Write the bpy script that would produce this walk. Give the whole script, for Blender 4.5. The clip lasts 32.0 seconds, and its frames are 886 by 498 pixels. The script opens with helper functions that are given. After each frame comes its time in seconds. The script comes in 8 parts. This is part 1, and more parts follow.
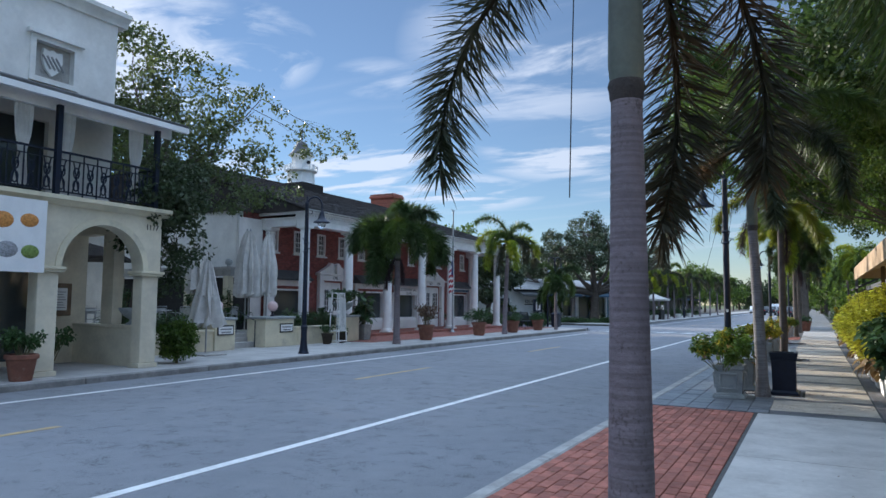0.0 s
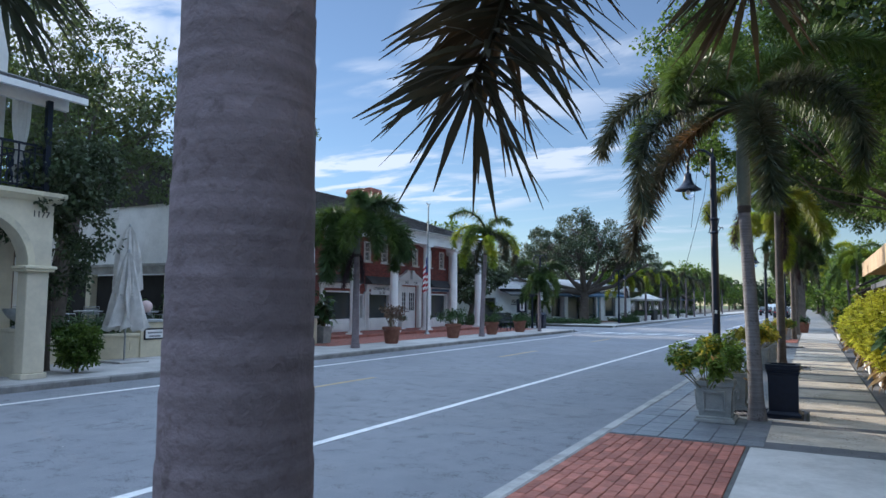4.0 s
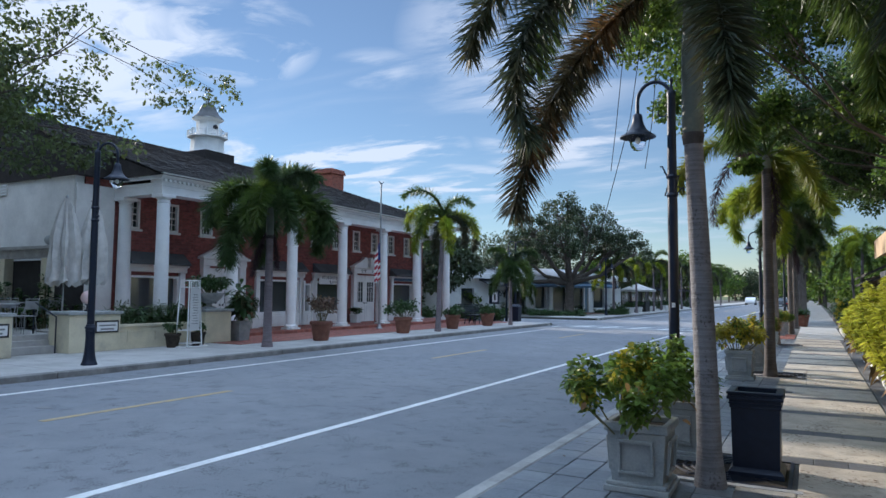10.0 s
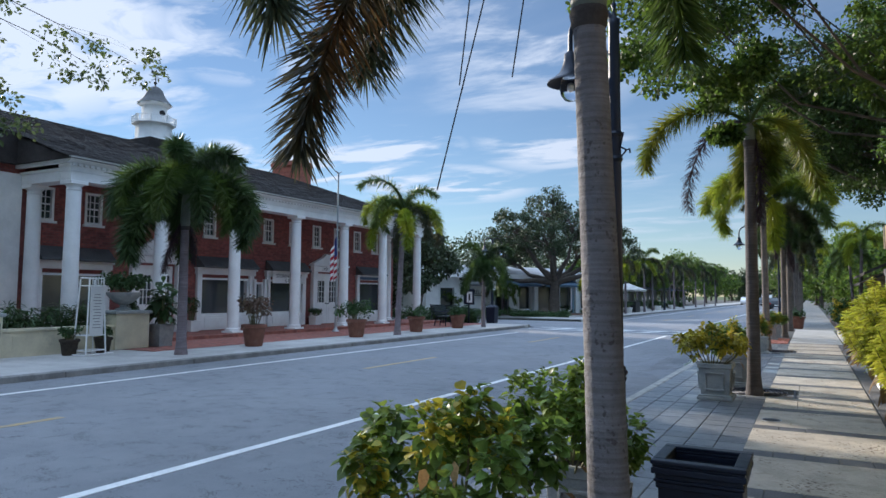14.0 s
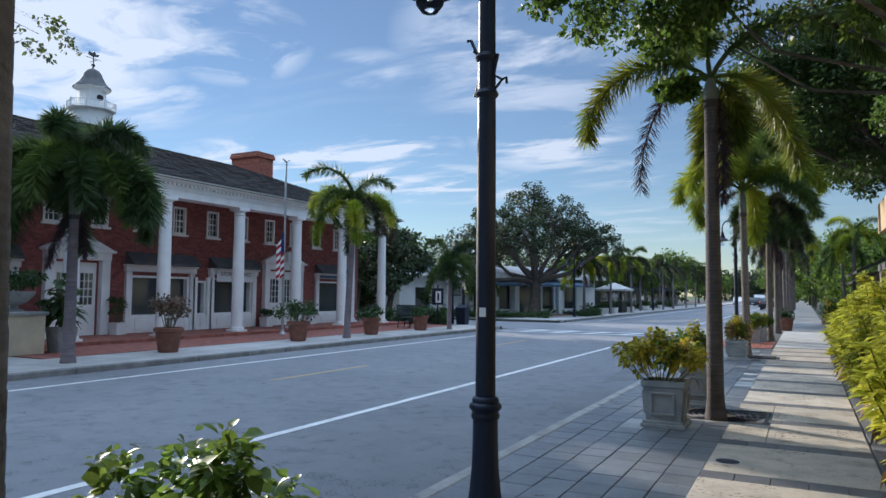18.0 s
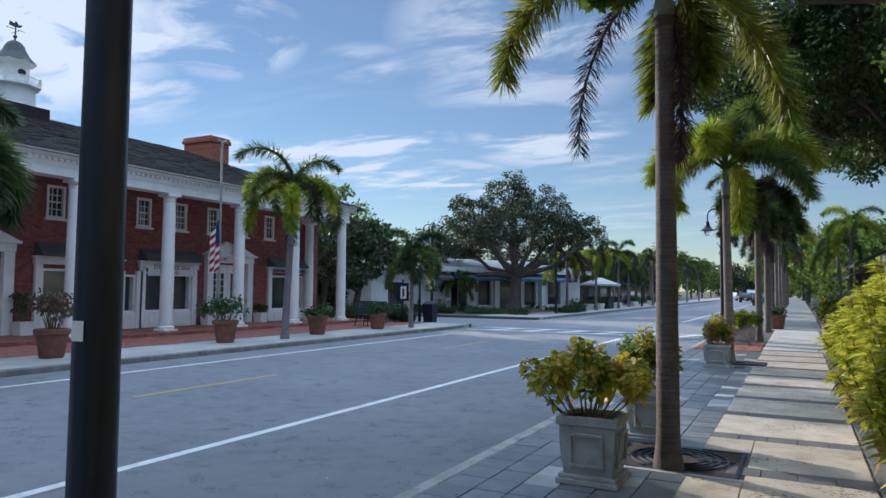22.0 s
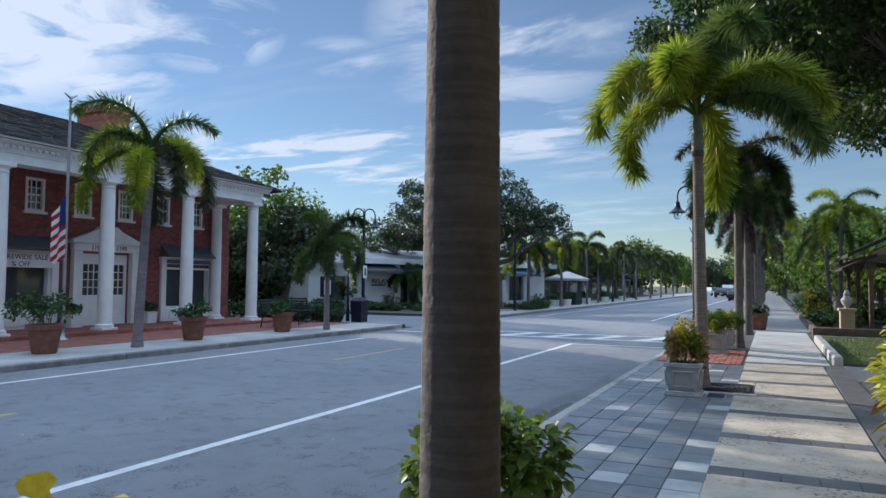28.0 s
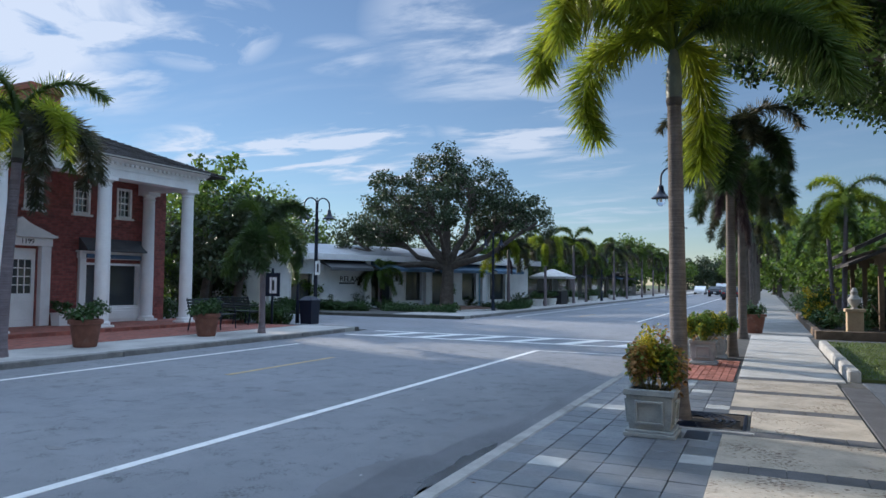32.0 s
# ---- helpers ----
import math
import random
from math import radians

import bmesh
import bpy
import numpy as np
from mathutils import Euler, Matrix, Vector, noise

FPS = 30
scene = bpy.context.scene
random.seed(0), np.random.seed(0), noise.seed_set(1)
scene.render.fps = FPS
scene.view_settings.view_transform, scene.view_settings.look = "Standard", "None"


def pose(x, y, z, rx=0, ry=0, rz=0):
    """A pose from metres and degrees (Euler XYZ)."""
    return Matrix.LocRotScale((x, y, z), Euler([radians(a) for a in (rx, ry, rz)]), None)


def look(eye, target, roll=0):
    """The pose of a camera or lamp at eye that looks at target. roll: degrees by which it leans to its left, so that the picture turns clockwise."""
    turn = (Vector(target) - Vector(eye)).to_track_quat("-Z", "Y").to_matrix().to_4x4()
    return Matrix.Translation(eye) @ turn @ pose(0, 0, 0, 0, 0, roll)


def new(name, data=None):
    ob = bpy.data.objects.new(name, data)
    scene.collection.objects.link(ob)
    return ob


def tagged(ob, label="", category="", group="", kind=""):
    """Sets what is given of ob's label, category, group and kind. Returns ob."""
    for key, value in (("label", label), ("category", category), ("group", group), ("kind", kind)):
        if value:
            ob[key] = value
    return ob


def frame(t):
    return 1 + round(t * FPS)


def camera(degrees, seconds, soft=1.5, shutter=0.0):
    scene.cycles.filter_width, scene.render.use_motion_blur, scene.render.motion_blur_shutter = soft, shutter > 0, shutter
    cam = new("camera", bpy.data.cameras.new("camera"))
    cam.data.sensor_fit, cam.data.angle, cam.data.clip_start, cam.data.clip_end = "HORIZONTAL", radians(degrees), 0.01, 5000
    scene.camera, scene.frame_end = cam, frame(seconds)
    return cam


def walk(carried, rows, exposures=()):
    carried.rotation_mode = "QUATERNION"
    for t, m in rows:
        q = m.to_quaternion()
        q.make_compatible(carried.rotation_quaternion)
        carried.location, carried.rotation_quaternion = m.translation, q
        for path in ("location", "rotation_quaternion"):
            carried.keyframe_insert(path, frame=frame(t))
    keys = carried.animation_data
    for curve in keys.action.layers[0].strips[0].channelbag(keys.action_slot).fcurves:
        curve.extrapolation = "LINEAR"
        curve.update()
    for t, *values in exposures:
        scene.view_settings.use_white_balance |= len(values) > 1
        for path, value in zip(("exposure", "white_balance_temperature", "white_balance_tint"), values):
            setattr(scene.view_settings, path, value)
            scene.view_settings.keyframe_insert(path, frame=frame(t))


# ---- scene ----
cam = camera(66.0, 32.0)
PATH = [
    (0, (0.534, 0.724, 1.475), (-0.420, 2.474, 1.632), 0.5),
    (0.5, (0.536, 1.038, 1.480), (-0.416, 2.790, 1.638), 0.5),
    (1, (0.480, 1.365, 1.479), (-0.469, 3.119, 1.637), 0.5),
    (1.5, (0.519, 1.675, 1.477), (-0.429, 3.428, 1.638), 0.5),
    (2, (0.477, 1.978, 1.473), (-0.473, 3.731, 1.632), 0.5),
    (2.5, (0.47, 2.27, 1.466), (-0.48, 4.023, 1.626), 0.5),
    (3, (0.447, 2.576, 1.48), (-0.5, 4.331, 1.639), 0.5),
    (3.5, (0.391, 2.883, 1.48), (-0.554, 4.639, 1.64), 0.5),
    (5.5, (0.456, 4.274, 1.488), (-0.497, 6.027, 1.627), 0.5),
    (6, (0.454, 4.609, 1.484), (-0.499, 6.362, 1.621), 0.5),
    (6.5, (0.489, 4.926, 1.491), (-0.463, 6.680, 1.627), 0.5),
    (7, (0.466, 5.256, 1.499), (-0.485, 7.011, 1.632), 0.5),
    (7.5, (0.520, 5.603, 1.499), (-0.432, 7.357, 1.631), 0.5),
    (8, (0.499, 5.923, 1.491), (-0.453, 7.677, 1.626), 0.5),
    (8.5, (0.502, 6.273, 1.478), (-0.449, 8.027, 1.611), 0.5),
    (9, (0.457, 6.591, 1.469), (-0.493, 8.346, 1.604), 0.5),
    (9.5, (0.448, 6.936, 1.468), (-0.502, 8.691, 1.602), 0.5),
    (10, (0.481, 7.284, 1.482), (-0.470, 9.038, 1.613), 0.5),
    (10.5, (0.457, 7.646, 1.474), (-0.495, 9.400, 1.607), 0.5),
    (11, (0.467, 8.017, 1.479), (-0.482, 9.773, 1.609), 0.5),
    (11.5, (0.433, 8.381, 1.485), (-0.517, 10.136, 1.616), 0.5),
    (12, (0.451, 8.736, 1.470), (-0.498, 10.492, 1.601), 0.5),
    (12.5, (0.444, 8.995, 1.491), (-0.500, 10.753, 1.620), 0.5),
    (13, (0.467, 9.326, 1.484), (-0.476, 11.085, 1.614), 0.5),
    (13.5, (0.510, 9.679, 1.479), (-0.433, 11.437, 1.610), 0.5),
    (14, (0.524, 10.047, 1.486), (-0.421, 11.805, 1.617), 0.5),
    (14.5, (0.595, 10.374, 1.488), (-0.349, 12.132, 1.618), 0.5),
    (15, (0.602, 10.707, 1.483), (-0.342, 12.465, 1.614), 0.5),
    (15.5, (0.645, 11.021, 1.482), (-0.296, 12.780, 1.614), 0.5),
    (17.5, (0.660, 12.304, 1.487), (-0.275, 14.067, 1.617), 0.5),
    (18, (0.723, 12.592, 1.478), (-0.211, 14.356, 1.609), 0.5),
    (18.5, (0.718, 12.924, 1.482), (-0.214, 14.689, 1.611), 0.5),
    (19, (0.771, 13.250, 1.478), (-0.158, 15.016, 1.607), 0.5),
    (19.5, (0.784, 13.554, 1.484), (-0.143, 15.322, 1.610), 0.5),
    (20, (0.799, 13.896, 1.488), (-0.128, 15.664, 1.610), 0.5),
    (20.5, (0.803, 14.232, 1.494), (-0.122, 16.001, 1.616), 0.5),
    (21, (0.783, 14.609, 1.492), (-0.141, 16.379, 1.611), 0.5),
    (21.5, (0.809, 14.969, 1.497), (-0.114, 16.740, 1.616), 0.5),
    (22, (0.753, 15.372, 1.494), (-0.169, 17.143, 1.611), 0.5),
    (22.5, (0.769, 15.752, 1.487), (-0.153, 17.523, 1.601), 0.5),
    (23, (0.725, 16.193, 1.483), (-0.198, 17.963, 1.596), 0.5),
    (23.5, (0.725, 16.603, 1.489), (-0.197, 18.375, 1.599), 0.5),
    (24, (0.688, 17.019, 1.485), (-0.230, 18.793, 1.593), 0.5),
    (24.5, (0.674, 17.438, 1.468), (-0.237, 19.215, 1.576), 0.5),
    (25, (0.633, 17.815, 1.473), (-0.267, 19.597, 1.579), 0.5),
    (25.5, (0.598, 18.195, 1.489), (-0.294, 19.982, 1.593), 0.5),
    (27.5, (0.414, 19.640, 1.486), (-0.455, 21.438, 1.590), 0.5),
    (28, (0.405, 20.010, 1.487), (-0.462, 21.810, 1.590), 0.5),
    (28.5, (0.345, 20.347, 1.487), (-0.517, 22.149, 1.588), 0.5),
    (29, (0.355, 20.743, 1.468), (-0.507, 22.545, 1.568), 0.5),
    (29.5, (0.342, 21.048, 1.470), (-0.519, 22.851, 1.570), 0.5),
    (30, (0.339, 21.454, 1.458), (-0.520, 23.257, 1.559), 0.5),
    (30.5, (0.352, 21.823, 1.450), (-0.507, 23.627, 1.551), 0.5),
    (31, (0.339, 22.197, 1.458), (-0.519, 24.000, 1.559), 0.5),
    (31.5, (0.361, 22.559, 1.460), (-0.495, 24.364, 1.560), 0.5),
    (32, (0.324, 23.008, 1.448), (-0.531, 24.814, 1.548), 0.5),
]
walk(cam, [(t, look(eye, target, roll)) for t, eye, target, roll in PATH], exposures=[(0.0, 1.28, 5780, 11), (1.2, 1.31, 5780, 11), (3.2, 1.46, 5780, 11), (6.0, 1.30, 5790, 11), (15.0, 1.32, 5850, 11), (18.0, 1.27, 5860, 11), (20.0, 1.24, 5870, 11), (25.0, 1.27, 5880, 11), (30.0, 1.17, 5820, 11), (32.0, 1.15, 5800, 11)])

# ---------------------------------------------------------------- light
world = bpy.data.worlds.new("sky")
scene.world = world
world.use_nodes = True
SUN_AZ, SUN_EL = 68.0, 17.5          # degrees to the left of the street, and above the horizon


def build_sky():
    nt = world.node_tree
    nt.nodes.clear()
    N, L = nt.nodes.new, nt.links.new
    out, bg = N("ShaderNodeOutputWorld"), N("ShaderNodeBackground")
    sky = N("ShaderNodeTexSky")
    sky.sky_type, sky.sun_disc = "NISHITA", False
    sky.sun_elevation, sky.sun_rotation = radians(SUN_EL), radians(-SUN_AZ)
    sky.air_density, sky.dust_density, sky.ozone_density = 1.0, 0.0, 2.6
    tc = N("ShaderNodeTexCoord")
    sep = N("ShaderNodeSeparateXYZ")
    L(tc.outputs["Generated"], sep.inputs[0])

    def m(op, a, b=None, c=None):
        n = N("ShaderNodeMath")
        n.operation = op
        for i, v in enumerate((a, b, c)):
            if v is None:
                continue
            if isinstance(v, (int, float)):
                n.inputs[i].default_value = v
            else:
                L(v, n.inputs[i])
        return n.outputs[0]
    # a flat layer of cloud, high up: the direction divided by its height
    lift = m("MAXIMUM", m("ADD", sep.outputs[2], 0.06), 0.02)
    com = N("ShaderNodeCombineXYZ")
    L(m("DIVIDE", sep.outputs[0], lift), com.inputs[0])
    L(m("DIVIDE", sep.outputs[1], lift), com.inputs[1])

    def layer(scale, detail, lo, hi, sx, sy, turn, off, dist=0.4):
        mp = N("ShaderNodeMapping")
        mp.inputs["Rotation"].default_value = (0, 0, radians(turn))
        mp.inputs["Scale"].default_value = (sx, sy, 1)
        mp.inputs["Location"].default_value = (*off, 0)
        L(com.outputs[0], mp.inputs[0])
        nz = N("ShaderNodeTexNoise")
        nz.inputs["Scale"].default_value, nz.inputs["Detail"].default_value = scale, detail
        nz.inputs["Roughness"].default_value, nz.inputs["Distortion"].default_value = 0.58, dist
        L(mp.outputs[0], nz.inputs["Vector"])
        rp = N("ShaderNodeMapRange")
        rp.interpolation_type = "SMOOTHSTEP"
        rp.inputs["From Min"].default_value, rp.inputs["From Max"].default_value = lo, hi
        L(nz.outputs[0], rp.inputs[0])
        return rp.outputs[0]

    def blob(az, el, wide, tall):
        # where a cloud bank stands: 1 in its middle, 0 outside
        a, e = radians(az), radians(el)
        d = Vector((-math.sin(a) * math.cos(e), math.cos(a) * math.cos(e), math.sin(e)))
        side = Vector((math.cos(a), math.sin(a), 0))
        up = d.cross(side) * -1
        terms = []
        for axis, size in ((side, wide), (up, tall)):
            n = N("ShaderNodeVectorMath")
            n.operation = "DOT_PRODUCT"
            n.inputs[1].default_value = axis
            L(tc.outputs["Generated"], n.inputs[0])
            k = math.tan(radians(size))
            base = d.dot(axis)
            terms.append(m("POWER", m("ABSOLUTE", m("DIVIDE", m("SUBTRACT", n.outputs["Value"], base), k)), 2))
        n = N("ShaderNodeVectorMath")
        n.operation = "DOT_PRODUCT"
        n.inputs[1].default_value = d
        L(tc.outputs["Generated"], n.inputs[0])
        front = m("GREATER_THAN", n.outputs["Value"], 0.3)
        return m("MULTIPLY", front, m("MAXIMUM", m("SUBTRACT", 1.0, m("ADD", *terms)), 0.0))

    fluff = layer(1.3, 9, 0.455, 0.63, 1.0, 1.9, 24, (3.1, 1.7))
    wisp = layer(0.8, 9, 0.46, 0.80, 0.9, 2.6, -38, (0.3, 5.2), 0.9)
    banks = None
    for az, el, w, t_, k in ((31.5, 12.4, 5.5, 1.7, 1.5), (29, 9.2, 9.0, 1.8, 1.5), (40, 10.6, 10, 2.4, 1.6), (33, 9.9, 2.5, .6, 1.1), (34, 18.4, 4.5, 1.8, .55),
                             (21, 21, 11, 8, .85), (19, 12.8, 7, 3.0, 1.2), (57, 19, 12, 8, 1.5), (70, 16, 13, 8, 1.3), (60, 20, 10, 6, 1.9), (14, 10, 5, 1.6, .6), (10, 6, 9, 2, .5)):
        b = m("MULTIPLY", blob(az, el, w, t_), k)
        banks = b if banks is None else m("MAXIMUM", banks, b)
    # thin bright cloud added above the view as fill light, thickening upwards all round
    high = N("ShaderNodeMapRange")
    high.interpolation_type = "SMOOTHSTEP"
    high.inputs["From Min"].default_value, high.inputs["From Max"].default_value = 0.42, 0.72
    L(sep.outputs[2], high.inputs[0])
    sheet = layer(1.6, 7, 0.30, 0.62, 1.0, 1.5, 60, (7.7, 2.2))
    overhead_fill = m("MULTIPLY", high.outputs[0], m("ADD", m("MULTIPLY", sheet, 0.6), 0.32))
    low = m("MINIMUM", m("ADD", m("MULTIPLY", banks, fluff), m("ADD", m("MULTIPLY", wisp, 0.14), 0.08)), 0.88)
    puff = layer(2.0, 9, 0.36, 0.60, 1.0, 1.35, 10, (5.5, 0.9), 0.7)
    low = m("MAXIMUM", low, m("MINIMUM", m("MULTIPLY", m("MULTIPLY", m("MAXIMUM", blob(62, 19, 13, 8), m("MULTIPLY", blob(46, 20, 7, 4), 0.7)), puff), 1.7), 0.9))
    amount = m("MAXIMUM", low, overhead_fill)
    # brighter towards the sun; the added high cloud is raised much further as fill
    sd = N("ShaderNodeVectorMath")
    sd.operation = "DOT_PRODUCT"
    a, e = radians(SUN_AZ), radians(SUN_EL)
    sd.inputs[1].default_value = (-math.sin(a) * math.cos(e), math.cos(a) * math.cos(e), math.sin(e))
    L(tc.outputs["Generated"], sd.inputs[0])
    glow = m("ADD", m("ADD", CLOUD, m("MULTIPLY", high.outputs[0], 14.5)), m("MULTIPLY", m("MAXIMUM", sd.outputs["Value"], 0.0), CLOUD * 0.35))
    col = N("ShaderNodeMix")
    col.data_type = "RGBA"
    cl = N("ShaderNodeVectorMath")
    cl.operation = "SCALE"
    # bluer tint on the added high cloud, to cool the shaded ground
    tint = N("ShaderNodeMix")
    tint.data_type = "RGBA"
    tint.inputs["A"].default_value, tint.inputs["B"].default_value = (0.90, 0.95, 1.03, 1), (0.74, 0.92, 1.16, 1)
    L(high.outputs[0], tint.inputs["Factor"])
    L(tint.outputs["Result"], cl.inputs[0])
    L(glow, cl.inputs["Scale"])
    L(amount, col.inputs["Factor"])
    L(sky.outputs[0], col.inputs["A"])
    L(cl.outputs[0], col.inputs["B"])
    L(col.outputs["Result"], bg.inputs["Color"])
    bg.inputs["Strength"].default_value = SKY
    L(bg.outputs[0], out.inputs[0])


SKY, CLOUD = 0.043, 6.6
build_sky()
lamp = bpy.data.lights.new("sun", "SUN")
lamp.energy, lamp.angle, lamp.color = 2.8, radians(0.6), (1.0, 0.86, 0.68)
sun = new("sun", lamp)
_a, _e = radians(SUN_AZ), radians(SUN_EL)
sun.matrix_world = look((0, 0, 30), (30 * math.sin(_a) * math.cos(_e), -30 * math.cos(_a) * math.cos(_e), 30 - 30 * math.sin(_e)))


# ---------------------------------------------------------------- materials
def mat(name, base, rough=0.7, metal=0.0, var=0.12, scale=6.0, bump=0.15, bscale=40.0, alt=None, altfac=0.5, spec=0.4, island=0.0, objrand=0.0,
        stain=None, stain_scale=0.9, stain_lo=0.52, stain_hi=0.72, trans=0.0, wave=None, brick=None, shift=None, speck=None, speck_scale=40):
    """A procedural surface: base colour with broad and fine variation, a second colour in patches, grain and relief."""
    mt = bpy.data.materials.new(name)
    mt.use_nodes = True
    nt = mt.node_tree
    N, L = nt.nodes.new, nt.links.new
    bs = nt.nodes["Principled BSDF"]
    out = nt.nodes["Material Output"]
    tc = N("ShaderNodeTexCoord")
    src = tc.outputs["Object"]
    if shift:
        geo = N("ShaderNodeNewGeometry")
        src = geo.outputs["Position"]

    def nz(sc, detail=4.0, rough_=0.55):
        n = N("ShaderNodeTexNoise")
        n.inputs["Scale"].default_value, n.inputs["Detail"].default_value, n.inputs["Roughness"].default_value = sc, detail, rough_
        L(src, n.inputs["Vector"])
        return n.outputs[0]

    def ramp(v, lo, hi):
        r = N("ShaderNodeMapRange")
        r.interpolation_type = "SMOOTHSTEP"
        r.inputs["From Min"].default_value, r.inputs["From Max"].default_value = lo, hi
        L(v, r.inputs[0])
        return r.outputs[0]

    def mix(fac, a, b, mode="MIX"):
        x = N("ShaderNodeMix")
        x.data_type, x.blend_type = "RGBA", mode
        for v, s in ((fac, "Factor"), (a, "A"), (b, "B")):
            if isinstance(v, (int, float)):
                x.inputs[s].default_value = v
            elif isinstance(v, tuple):
                x.inputs[s].default_value = (*v[:3], 1)
            else:
                L(v, x.inputs[s])
        return x.outputs["Result"]
    def mul(a, b):
        n = N("ShaderNodeMath")
        n.operation = "MULTIPLY"
        L(a, n.inputs[0])
        L(b, n.inputs[1])
        return n.outputs[0]
    big, fine = nz(scale, 5), nz(scale * 9, 3)
    dark = tuple(c * (1 - 2 * var) for c in base)
    light = tuple(min(1, c * (1 + 1.2 * var)) for c in base)
    c = mix(ramp(big, 0.3, 0.7), dark, light)
    if alt:
        c = mix(altfac, c, mix(ramp(nz(scale * 0.6, 4), 0.42, 0.6), base, alt))
    if stain:
        c = mix(ramp(nz(stain_scale, 6, 0.65), stain_lo, stain_hi), c, stain)
    c = mix(0.5 * min(1, var * 4), c, mix(ramp(fine, 0.3, 0.7), tuple(v * 0.75 for v in base), tuple(min(1, v * 1.2) for v in base)))
    if speck:
        # grains and pits, thicker in some places than in others
        c = mix(ramp(mul(nz(speck_scale, 2, .5), nz(speck_scale * .06, 4, .6)), .30, .40), c, speck)
    if wave:
        wm = N("ShaderNodeMapping")
        wm.inputs["Scale"].default_value = (1.6, 1.6, wave)
        L(src, wm.inputs[0])
        wn = N("ShaderNodeTexNoise")
        wn.inputs["Scale"].default_value, wn.inputs["Detail"].default_value = 1.0, 4.0
        L(wm.outputs[0], wn.inputs["Vector"])
        c = mix(ramp(wn.outputs[0], .40, .60), mix(1.0, c, (.84, .82, .80), "MULTIPLY"), mix(1.0, c, (1.09, 1.08, 1.08), "MULTIPLY"))
    if brick:
        bk = N("ShaderNodeTexBrick")
        sp, cb = N("ShaderNodeSeparateXYZ"), N("ShaderNodeCombineXYZ")
        L(src, sp.inputs[0])
        L(sp.outputs[1], cb.inputs[0])
        L(sp.outputs[2 if brick == "wall" else 0], cb.inputs[1])
        L(cb.outputs[0], bk.inputs["Vector"])
        bk.inputs["Scale"].default_value = 1.0
        bk.inputs["Brick Width"].default_value, bk.inputs["Row Height"].default_value = 0.21, (0.075 if brick == "wall" else 0.105)
        bk.inputs["Mortar Size"].default_value, bk.inputs["Mortar Smooth"].default_value = 0.008, 0.2
        bk.inputs["Color1"].default_value, bk.inputs["Color2"].default_value, bk.inputs["Mortar"].default_value = (0.75, 0.75, 0.75, 1), (1.25, 1.2, 1.15, 1), (0.8, 1.25, 1.3, 1)
        c = mix(1.0, c, bk.outputs["Color"], "MULTIPLY")
    if island or objrand:
        if objrand:
            oi = N("ShaderNodeObjectInfo")
            rnd, amt = oi.outputs["Random"], objrand
        else:
            g = N("ShaderNodeNewGeometry")
            rnd, amt = g.outputs["Random Per Island"], island
        hs = N("ShaderNodeHueSaturation")
        mr = N("ShaderNodeMapRange")
        mr.inputs["To Min"].default_value, mr.inputs["To Max"].default_value = 1 - amt, 1 + amt
        L(rnd, mr.inputs[0])
        L(mr.outputs[0], hs.inputs["Value"])
        L(c, hs.inputs["Color"])
        c = hs.outputs[0]
    L(c, bs.inputs["Base Color"])
    rr = N("ShaderNodeMapRange")
    rr.inputs["To Min"].default_value, rr.inputs["To Max"].default_value = max(0.02, rough - 0.1), min(1, rough + 0.12)
    L(nz(scale * 2.3, 3), rr.inputs[0])
    L(rr.outputs[0], bs.inputs["Roughness"])
    bs.inputs["Metallic"].default_value = metal
    bs.inputs["Specular IOR Level"].default_value = spec
    if bump:
        b = N("ShaderNodeBump")
        b.inputs["Strength"].default_value, b.inputs["Distance"].default_value = bump, 0.02
        L(nz(bscale, 6, 0.6), b.inputs["Height"])
        L(b.outputs[0], bs.inputs["Normal"])
    if trans:
        tr = N("ShaderNodeBsdfTranslucent")
        L(c, tr.inputs["Color"])
        add = N("ShaderNodeMixShader")
        add.inputs[0].default_value = trans
        L(bs.outputs[0], add.inputs[1])
        L(tr.outputs[0], add.inputs[2])
        L(add.outputs[0], out.inputs[0])
    return mt


def glass_mat(name, tint=(0.8, 0.9, 0.95), rough=0.02):
    mt = bpy.data.materials.new(name)
    mt.use_nodes = True
    bs = mt.node_tree.nodes["Principled BSDF"]
    bs.inputs["Base Color"].default_value = (*tint, 1)
    bs.inputs["Roughness"].default_value = rough
    bs.inputs["Transmission Weight"].default_value = 1.0
    bs.inputs["IOR"].default_value = 1.45
    return mt


ASPHALT = mat("asphalt", (0.225, 0.235, 0.255), 0.85, var=0.10, scale=0.35, bump=0.6, bscale=160, alt=(0.26, 0.265, 0.275), stain=(0.195, 0.20, 0.215), stain_scale=0.22, stain_lo=.5, stain_hi=.78, shift=1, speck=(0.10, 0.105, 0.11), speck_scale=70)
LINE = mat("road_paint", (0.74, 0.74, 0.72), 0.6, var=0.08, scale=3, bump=0.3, bscale=150, stain=(0.42, 0.42, 0.42), stain_scale=9, stain_lo=.55, stain_hi=.75, shift=1)
YELLOW = mat("yellow_paint", (0.45, 0.32, 0.15), 0.6, var=0.1, scale=3, bump=0.3, bscale=150, stain=(0.28, 0.25, 0.21), stain_scale=8, stain_lo=.42, stain_hi=.66, shift=1)
CONCRETE = mat("concrete", (0.44, 0.43, 0.41), 0.85, var=0.10, scale=1.2, bump=0.3, bscale=90, stain=(0.30, 0.29, 0.275), stain_scale=0.7, shift=1)
